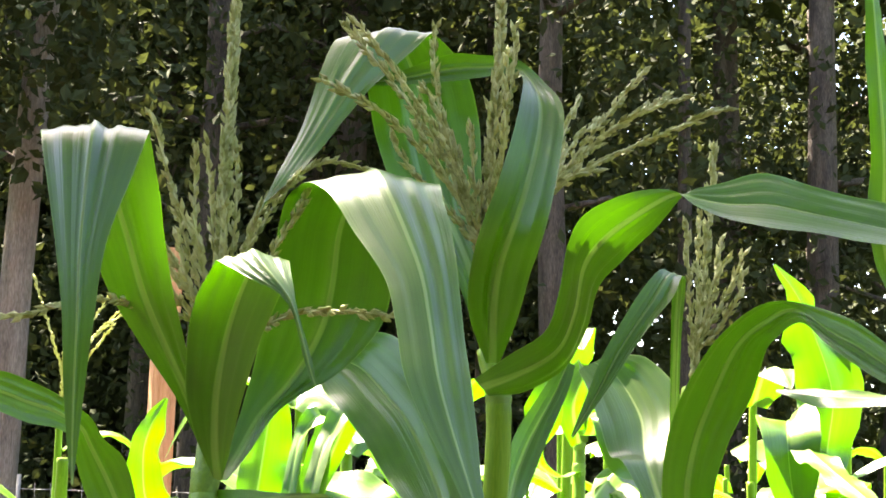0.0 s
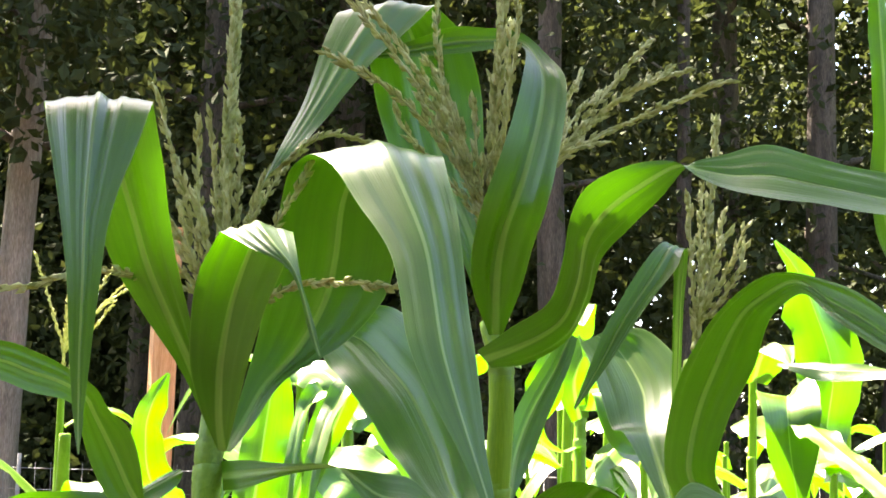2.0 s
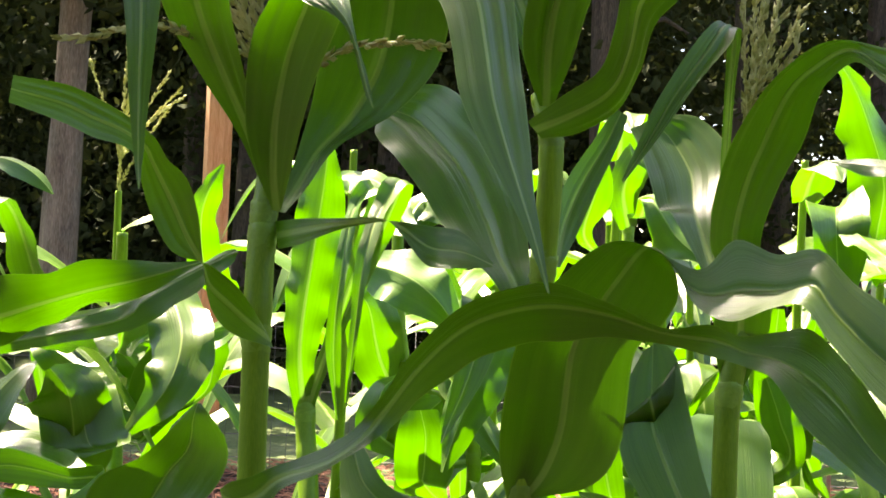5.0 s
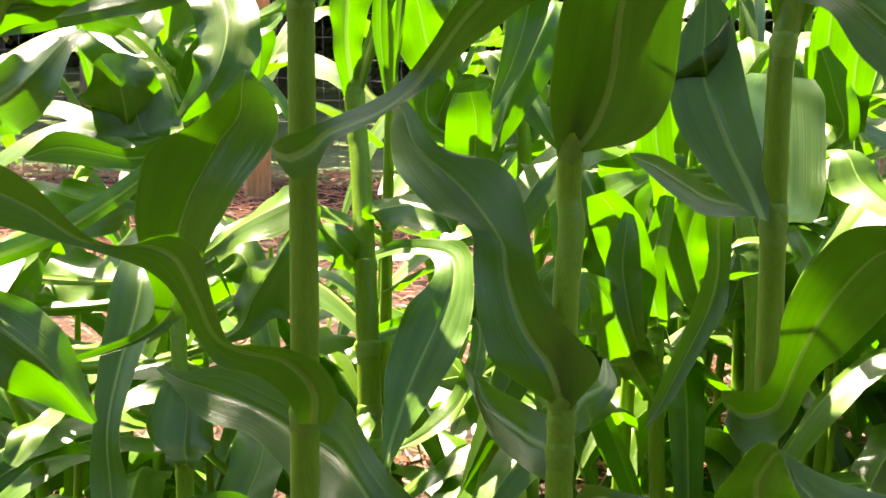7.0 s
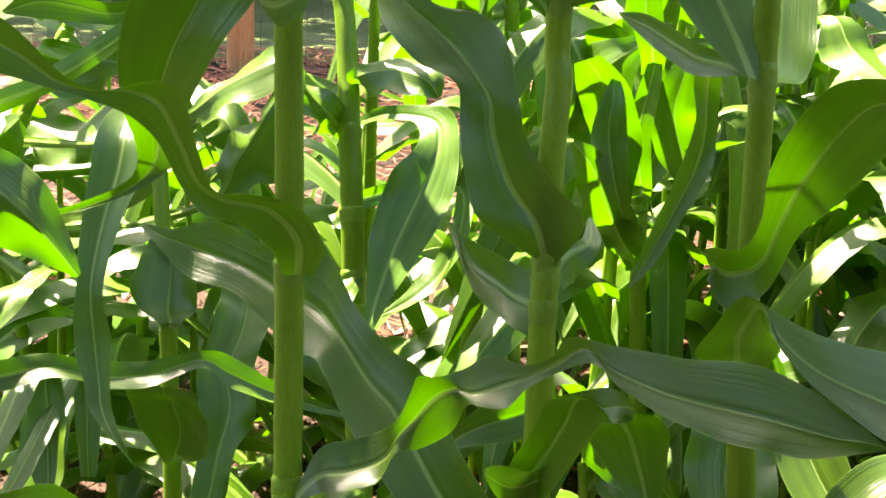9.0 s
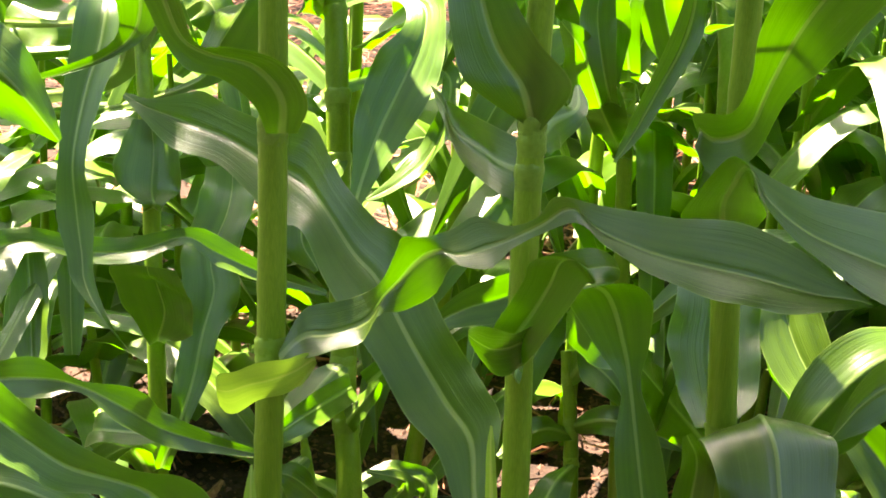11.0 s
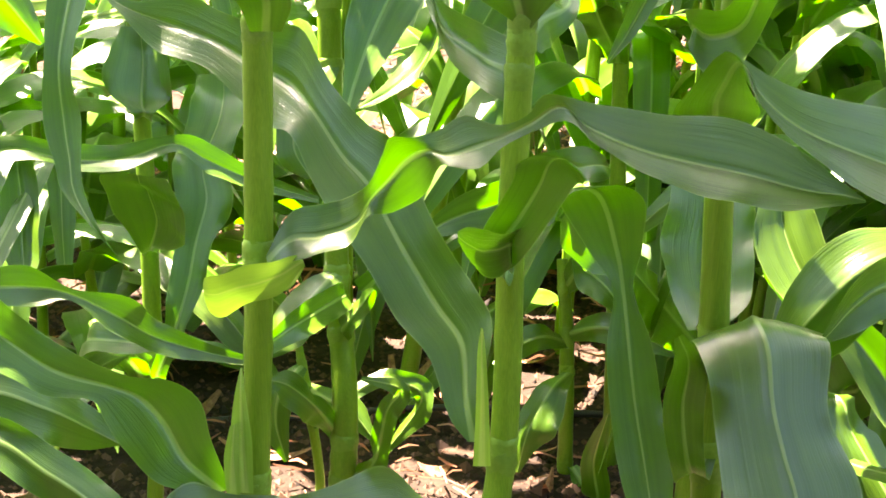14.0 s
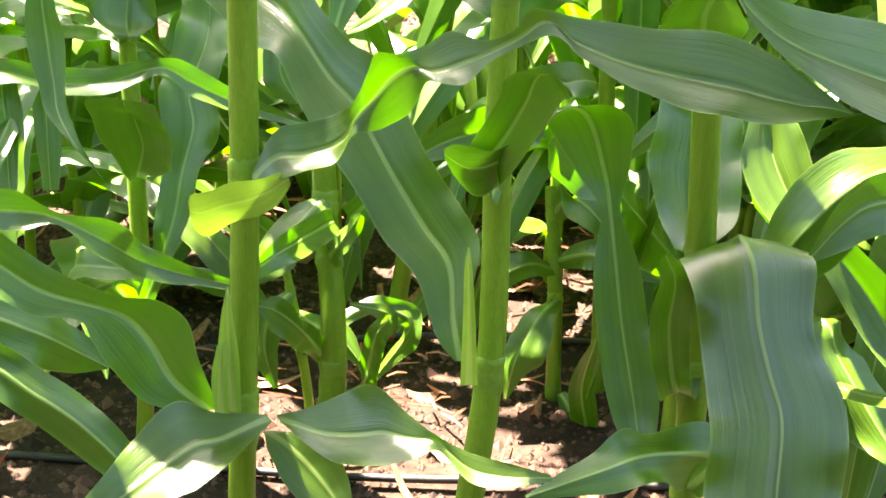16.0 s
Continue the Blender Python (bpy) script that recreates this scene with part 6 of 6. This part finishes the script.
ribbon(plant_e, [(-0.473, 1.320, 0.626, 0.0138, 0.0000, 0.0001), (-0.485, 1.338, 0.656, 0.0450, -0.0010, -0.0017), (-0.489, 1.367, 0.689, 0.0404, 0.0002, 0.0003), (-0.498, 1.408, 0.723, 0.0267, 0.0008, 0.0013)], 0.35, 0.12)
ribbon(plant_e, [(-0.450, 1.250, 0.461, 0.0134, 0.0002, 0.0009), (-0.440, 1.219, 0.504, 0.0465, -0.0030, -0.0152), (-0.449, 1.210, 0.559, 0.0506, -0.0025, -0.0125), (-0.451, 1.214, 0.579, 0.0375, -0.0006, -0.0030)], 0.25, 0.08)
ribbon(plant_g, [(-0.346, 0.830, 0.940, 0.0137, -0.0002, 0.0006), (-0.325, 0.799, 1.017, 0.0317, -0.0004, 0.0011), (-0.307, 0.788, 1.070, 0.0488, -0.0025, 0.0063), (-0.285, 0.791, 1.113, 0.0568, -0.0016, 0.0041), (-0.264, 0.791, 1.139, 0.0388, -0.0034, 0.0086), (-0.258, 0.790, 1.165, 0.0162, -0.0027, 0.0066), (-0.254, 0.794, 1.180, 0.0025, -0.0000, 0.0000)], 0.22, 0.05)
ribbon(plant_h, [(-0.199, 1.280, 0.643, 0.0049, -0.0005, -0.0011), (-0.188, 1.310, 0.693, 0.0155, -0.0038, -0.0096), (-0.172, 1.342, 0.750, 0.0342, -0.0050, -0.0126), (-0.145, 1.389, 0.816, 0.0428, -0.0051, -0.0128), (-0.126, 1.429, 0.867, 0.0284, -0.0011, -0.0027), (-0.140, 1.473, 0.901, 0.0232, 0.0040, 0.0100), (-0.212, 1.521, 0.895, 0.0055, 0.0039, 0.0098), (-0.257, 1.552, 0.873, 0.0016, 0.0032, 0.0079)], 0.20, 0.06)
ribbon(plant_e, [(-0.570, 1.600, 1.147, 0.0094, 0.0016, -0.0081), (-0.607, 1.551, 1.144, 0.0434, 0.0010, -0.0052), (-0.601, 1.505, 1.122, 0.0558, -0.0017, 0.0084), (-0.586, 1.482, 1.087, 0.0613, -0.0014, 0.0070), (-0.571, 1.468, 1.056, 0.0605, -0.0025, 0.0124), (-0.541, 1.460, 1.049, 0.0318, -0.0024, 0.0121)], -0.15, 0.06)
ribbon(plant_g, [(-0.432, 1.100, 1.059, -0.0003, 0.0000, -0.0144), (-0.471, 1.100, 1.062, 0.0029, 0.0000, -0.0121), (-0.510, 1.100, 1.069, 0.0060, 0.0000, -0.0181), (-0.548, 1.100, 1.072, 0.0043, 0.0000, -0.0182), (-0.588, 1.100, 1.059, 0.0016, 0.0000, -0.0019)], -0.20, 0.08)
ribbon(plant_h, [(-0.174, 1.300, 0.398, 0.0126, -0.0054, -0.0135), (-0.094, 1.261, 0.499, 0.0032, -0.0036, -0.0091), (-0.045, 1.255, 0.535, 0.0058, -0.0083, -0.0207), (0.003, 1.261, 0.551, 0.0041, -0.0110, -0.0275), (0.052, 1.271, 0.575, 0.0030, -0.0067, -0.0167)], 0.20, 0.08)
ribbon(plant_h, [(-0.189, 1.270, 0.408, 0.0088, -0.0061, -0.0153), (-0.215, 1.114, 0.443, 0.0089, -0.0065, -0.0162), (-0.242, 1.062, 0.439, 0.0033, -0.0052, -0.0129), (-0.263, 1.011, 0.435, 0.0020, -0.0018, -0.0044)], -0.20, 0.08)
ribbon(plant_k, [(0.125, 1.500, 0.745, 0.0119, -0.0002, 0.0005), (0.122, 1.458, 0.819, 0.0212, -0.0000, 0.0000), (0.113, 1.426, 0.893, 0.0348, 0.0009, -0.0028), (0.089, 1.395, 0.962, 0.0317, -0.0024, 0.0081), (0.068, 1.384, 0.999, 0.0169, -0.0019, 0.0063)], 0.30, 0.15)
ribbon(plant_i, [(0.388, 1.620, 1.097, 0.0166, -0.0001, 0.0004), (0.382, 1.588, 1.158, 0.0261, 0.0001, -0.0003), (0.382, 1.576, 1.217, 0.0241, 0.0007, -0.0035), (0.383, 1.563, 1.283, 0.0076, -0.0000, 0.0001)], 0.15, 0.06)
ribbon(plant_i, [(0.450, 1.720, 1.057, 0.0166, -0.0001, 0.0004), (0.440, 1.683, 1.141, 0.0270, 0.0011, -0.0057), (0.447, 1.669, 1.210, 0.0255, 0.0013, -0.0065), (0.456, 1.657, 1.269, 0.0079, -0.0000, 0.0001)], 0.15, 0.06)
ribbon(plant_j, [(-0.112, 1.600, 1.000, 0.0333, -0.0003, 0.0009), (-0.112, 1.591, 1.030, 0.0434, 0.0004, -0.0014), (-0.111, 1.576, 1.079, 0.0417, 0.0001, -0.0003), (-0.120, 1.586, 1.114, 0.0242, -0.0008, 0.0026)], 0.12, 0.06)
ribbon(plant_j, [(-0.021, 1.220, 1.280, 0.0278, 0.0000, -0.0029), (-0.025, 1.200, 1.230, 0.0227, 0.0000, -0.0013), (-0.037, 1.180, 1.181, 0.0152, 0.0000, -0.0029), (-0.054, 1.170, 1.137, 0.0064, 0.0000, 0.0001), (-0.061, 1.160, 1.115, 0.0010, 0.0000, 0.0000)], -0.15, 0.04)
ribbon(plant_e, [(-0.553, 1.720, 1.059, 0.0228, 0.0000, 0.0005), (-0.540, 1.700, 1.103, 0.0404, 0.0000, -0.0101), (-0.528, 1.700, 1.154, 0.0384, 0.0000, -0.0089), (-0.530, 1.700, 1.194, 0.0224, 0.0000, 0.0025)], 0.15, 0.06)
ribbon(plant_k, [(0.154, 1.420, 1.002, 0.0166, 0.0000, 0.0005), (0.139, 1.400, 1.068, 0.0219, 0.0000, -0.0020), (0.137, 1.400, 1.124, 0.0161, 0.0000, -0.0051), (0.132, 1.400, 1.162, 0.0054, 0.0000, 0.0001)], 0.15, 0.05)
ribbon(plant_k, [(0.153, 1.470, 0.814, 0.0154, 0.0000, 0.0006), (0.143, 1.450, 0.889, 0.0182, 0.0000, 0.0006), (0.153, 1.450, 0.950, 0.0157, 0.0000, 0.0043), (0.160, 1.450, 0.994, 0.0094, 0.0000, 0.0003)], 0.15, 0.05)
ribbon(plant_e, [(-0.538, 1.620, 1.073, 0.0109, 0.0000, -0.0017), (-0.530, 1.600, 1.100, 0.0275, 0.0000, -0.0054), (-0.508, 1.600, 1.144, 0.0436, 0.0000, -0.0040), (-0.498, 1.600, 1.175, 0.0341, 0.0000, -0.0039), (-0.498, 1.600, 1.194, 0.0115, 0.0000, -0.0026)], 0.15, 0.06)
ribbon(plant_e, [(-0.557, 1.640, 1.195, 0.0038, -0.0055, -0.0061), (-0.519, 1.654, 1.210, 0.0022, -0.0049, -0.0054), (-0.476, 1.628, 1.192, 0.0048, -0.0103, -0.0114), (-0.431, 1.627, 1.203, 0.0065, -0.0091, -0.0101), (-0.403, 1.622, 1.219, 0.0014, -0.0044, -0.0049)], 0.20, 0.08)
ribbon(plant_e, [(-0.461, 1.680, 1.117, 0.0075, 0.0000, 0.0002), (-0.448, 1.670, 1.175, 0.0228, 0.0000, -0.0010), (-0.442, 1.670, 1.196, 0.0149, 0.0000, -0.0004)], 0.20, 0.08)
ribbon(plant_e, [(-0.596, 1.620, 1.157, 0.0025, 0.0073, 0.0091), (-0.629, 1.635, 1.176, 0.0096, 0.0189, 0.0236), (-0.680, 1.658, 1.205, 0.0105, 0.0213, 0.0267), (-0.729, 1.668, 1.217, 0.0053, 0.0077, 0.0096)], 0.20, 0.05)
ribbon(plant_e, [(-0.586, 1.640, 1.185, 0.0132, -0.0001, 0.0004), (-0.573, 1.613, 1.210, 0.0380, -0.0003, 0.0011), (-0.565, 1.604, 1.237, 0.0354, -0.0009, 0.0031), (-0.566, 1.607, 1.260, 0.0164, -0.0004, 0.0013)], 0.30, 0.08)
ribbon(plant_k, [(0.121, 1.360, 0.810, 0.0116, 0.0007, 0.0023), (0.102, 1.366, 0.897, 0.0232, 0.0017, 0.0056), (0.103, 1.381, 0.947, 0.0163, 0.0016, 0.0053), (0.106, 1.399, 0.974, 0.0055, 0.0003, 0.0009)], 0.20, 0.15)
ribbon(plant_c, [(0.209, 0.830, 1.100, 0.0039, 0.0000, -0.0036), (0.187, 0.920, 1.083, 0.0045, 0.0000, -0.0039), (0.177, 0.940, 1.040, 0.0131, 0.0000, -0.0017), (0.178, 0.930, 0.991, 0.0107, 0.0000, -0.0084), (0.168, 0.920, 0.949, 0.0165, 0.0000, 0.0042), (0.147, 0.910, 0.904, 0.0134, 0.0000, 0.0029), (0.128, 0.900, 0.865, 0.0094, 0.0000, 0.0011), (0.111, 0.890, 0.838, 0.0011, 0.0000, -0.0005)], -0.25, 0.05)
ribbon(plant_c, [(0.203, 0.800, 1.066, 0.0013, -0.0010, -0.0033), (0.157, 0.841, 1.069, 0.0011, -0.0043, -0.0142), (0.136, 0.873, 1.077, 0.0010, -0.0047, -0.0156), (0.112, 0.907, 1.089, 0.0017, -0.0037, -0.0124), (0.088, 0.940, 1.098, 0.0009, -0.0006, -0.0018)], -0.20, 0.06)
ribbon(plant_c, [(0.208, 0.735, 0.639, 0.0134, 0.0004, 0.0009), (0.216, 0.764, 0.658, 0.0346, -0.0005, -0.0011), (0.212, 0.803, 0.694, 0.0431, 0.0013, 0.0026), (0.216, 0.833, 0.725, 0.0394, 0.0011, 0.0023), (0.215, 0.868, 0.755, 0.0340, 0.0010, 0.0019)], 0.40, 0.12)
ribbon(plant_c, [(0.199, 0.660, 0.539, 0.0145, 0.0000, 0.0013), (0.189, 0.660, 0.594, 0.0176, 0.0000, 0.0015), (0.190, 0.660, 0.637, 0.0145, 0.0000, 0.0012), (0.177, 0.650, 0.671, 0.0035, 0.0000, 0.0024)], 0.30, 0.25)
ribbon(plant_g, [(-0.614, 1.200, 0.607, 0.0217, 0.0014, 0.0028), (-0.597, 1.185, 0.576, 0.0241, 0.0020, 0.0039), (-0.582, 1.145, 0.536, 0.0251, 0.0007, 0.0015), (-0.567, 1.106, 0.498, 0.0207, -0.0002, -0.0003), (-0.559, 1.086, 0.478, 0.0071, -0.0001, -0.0002)], -0.25, 0.10)
ribbon(plant_g, [(-0.579, 1.260, 0.584, 0.0151, 0.0004, 0.0008), (-0.560, 1.238, 0.559, 0.0189, -0.0003, -0.0006), (-0.549, 1.206, 0.515, 0.0163, 0.0005, 0.0010), (-0.539, 1.172, 0.467, 0.0103, 0.0003, 0.0006)], -0.25, 0.10)
# blade lobe in the paler HUSK, whose colour stands in for sun shining through
ribbon(plant_a, [(-0.126, 0.588, 0.743, 0.0014, -0.0000, -0.0037), (-0.141, 0.578, 0.734, -0.0006, 0.0150, -0.0175), (-0.158, 0.572, 0.728, -0.0025, 0.0200, -0.0245), (-0.176, 0.568, 0.724, -0.0034, 0.0200, -0.0259), (-0.190, 0.567, 0.719, -0.0026, 0.0150, -0.0252), (-0.198, 0.567, 0.719, -0.0015, 0.0100, -0.0190), (-0.201, 0.568, 0.720, 0.0005, 0.0000, -0.0067)], -0.06, 0.12, "yellow-green blade lobe clasping the stalk, sunlight put into its pale colour", material=HUSK)
ribbon(plant_b, [(0.038, 0.612, 0.758, -0.0018, 0.0000, -0.0164), (0.027, 0.602, 0.754, 0.0002, 0.0150, -0.0233), (0.013, 0.597, 0.754, 0.0015, 0.0150, -0.0239), (0.001, 0.596, 0.762, 0.0012, 0.0100, -0.0177), (-0.007, 0.598, 0.768, 0.0006, 0.0000, -0.0042)], -0.15, 0.10)
# the end of those blades


# ---- maize, the rows behind ----
def grown_plant(label, height, seed, tasselled=False, leaves=11, radius=0.013):
    """A maize plant that stands at the origin: stalk, alternate arching leaves and a tassel."""
    rng = np.random.default_rng(seed)
    p = plant(label)
    lean = rng.normal(size=2) * 0.03
    axis = lambda z: np.array([lean[0] * z + 0.012 * math.sin(4 * z + seed), lean[1] * z, z])
    stalk(p, [(*axis(height * s), radius * (1.15 - 0.65 * s)) for s in np.linspace(0, 1, 6)])
    plane = rng.uniform(0, 3.14)
    for k in range(leaves):
        s = 0.07 + 0.88 * k / (leaves - 1)
        z = height * s
        az = plane + math.pi * (k % 2) + rng.normal() * 0.45
        out = np.array([math.cos(az), math.sin(az), 0])
        size = rng.uniform(0.50, 0.75) * (0.75 + 0.5 * math.sin(math.pi * min(1, s + 0.1)))
        if s > 0.85:
            size *= 0.7
        width = rng.uniform(0.078, 0.105) * (1 if s < 0.8 else 0.8)
        rise, droop = rng.uniform(0.45, 0.85), rng.uniform(0.5, 1.25)
        base = axis(z)
        pts, sides, widths = [], [], []
        twist = rng.normal() * 0.9
        hor = np.array([-math.sin(az), math.cos(az), 0])
        bow = rng.normal() * 0.16
        for q in np.linspace(0, 1, 18):
            h = size * (q * (1 - 0.18 * q))
            pts.append(base + out * (0.008 + h * 0.80) + hor * bow * q * q * size + np.array([0, 0, size * (rise * q - droop * q ** 2.2)]))
            w = twist * max(0, q - 0.3)
            sides.append(hor * math.cos(w) + np.array([0, 0, 1]) * math.sin(w))
            widths.append(width * min(1, 0.55 + 2.2 * q) * (1 - q ** 3.0) ** 0.8 + 0.002)
        v, f, uv = blade(np.array(pts), np.array(sides), np.array(widths), size, rng, rng.uniform(0.15, 0.4), rng.uniform(0.08, 0.18))
        part("leaf", mesh_of("leaf", v, f, LEAF, uv[0], ribs=uv[1]), p)
    if tasselled:
        t = tassel(p)
        top = axis(height)
        tassel_branch(t, [top - np.array([0, 0, 0.05]), top + np.array([0, 0, 0.1]), top + np.array([0.01, 0, 0.3])], 0.011, 0.0032)
        for k in range(8):
            w, a = rng.uniform(0, 6.28), rng.uniform(0.25, 0.8)
            d = np.array([math.cos(w) * math.sin(a), math.sin(w) * math.sin(a), math.cos(a)])
            b0 = top + np.array([0, 0, rng.uniform(0, 0.08)])
            tassel_branch(t, [b0, b0 + d * 0.09, b0 + d * 0.2 + np.array([0, 0, -0.03 * a])], 0.010, 0.004)
    return p


KINDS = [grown_plant("leafy green maize plant in the sunlit rows", 1.34 + 0.05 * k, 900 + k, False, 13 + k % 3, 0.012 + 0.001 * (k % 3)) for k in range(6)]
ROWS = []
place_rng = np.random.default_rng(5)
for row_y, xs in ((0.80, (-1.10, 1.15)), (1.42, (-1.25, -0.86, 0.67, 0.97)), (1.74, (0.42, 0.78)), (1.98, (-1.5, -1.12, -0.30, 0.12, 0.34, 0.62, 0.95, 1.25)), (2.30, (0.22, 0.50, 0.80, 1.1)),
                  (2.62, (-1.75, -1.32, -0.40, -0.05, 0.3, 0.55, 0.8, 1.1, 1.4)), (3.05, (0.3, 0.65, 1.0, 1.3)), (3.35, (-1.75, -0.2, 0.2, 0.45, 0.7, 1.0, 1.3, 1.6, 1.9)), (4.1, (0.2, 0.6, 0.95, 1.35, 1.7, 2.1))):
    for x in xs:
        ROWS.append((x, row_y + place_rng.normal() * 0.05))
LOW = [grown_plant("short leafy maize shoot between the taller rows", 0.62 + 0.10 * k, 950 + k, False, 9, 0.009) for k in range(3)]
for k, (x, y) in enumerate([(-0.68, 1.66), (0.42, 1.66), (-0.80, 1.72), (-1.22, 2.1), (-0.62, 2.45), (-1.0, 2.65), (-1.3, 2.4), (-0.58, 1.85), (0.62, 1.86), (-0.10, 2.25), (0.26, 2.1), (-0.55, 2.15), (-0.38, 2.4)]):
    m = pose(x, y, ground_height(x, y) - 0.01, 0, 0, 137.5 * k)
    if k < len(LOW):
        LOW[k].matrix_basis = m
    else:
        copy_thing(LOW[k % len(LOW)], m)
for k, (x, y) in enumerate(ROWS):
    src = KINDS[k % len(KINDS)]
    m = pose(x, y, ground_height(x, y) - 0.01, 0, 0, place_rng.uniform(0, 360))
    if k < len(KINDS):
        src.matrix_basis = m
    else:
        copy_thing(src, m)


late = grown_plant("maize plant with a slender tassel before the shaded wood", 1.46, 991, True, 10, 0.012)
late.matrix_basis = pose(-0.74, 2.02, ground_height(-0.74, 2.02) - 0.01, 0, 0, 70)


# ---- litter on the soil ----
def dry_leaf(x, y, turn, long, wide, curl):
    rng = draw()
    z = ground_height(x, y)
    knots = []
    for s in np.linspace(0, 1, 6):
        knots.append((x + math.cos(turn) * long * (s - 0.5), y + math.sin(turn) * long * (s - 0.5), z + 0.006 + curl * long * (s - 0.5) ** 2 * 2 + rng.uniform(0, 0.006), 0, max(0.004, wide * math.sin(math.pi * (0.12 + 0.86 * s)))))
    rows, length = spline(knots, 14)
    side = np.tile(np.array([-math.sin(turn), math.cos(turn), 0.25 * rng.normal()]), (14, 1))
    v, f, uv = blade(rows[:, :3], side, rows[:, 4], length, rng, 0.5 * rng.uniform(0.3, 1.2), 0.2)
    tagged(new("dry_leaf", mesh_of("dry_leaf", v, f, DRY, uv[0])), "curled dry reddish brown leaf lying on the soil", "dry leaf", "dry leaves on the soil")


litter = np.random.default_rng(61)
for _ in range(70):
    y = litter.uniform(1.15, 3.4)
    dry_leaf(litter.uniform(-0.75, 0.55) * (0.5 + 0.4 * y), y, litter.uniform(0, 6.28), litter.uniform(0.05, 0.16), litter.uniform(0.015, 0.045), litter.uniform(0.1, 0.9))
dry_leaf(-1.52, 3.46, 2.2, 0.26, 0.11, 0.7)
dry_leaf(-0.22, 2.30, 1.4, 0.16, 0.05, 1.2)
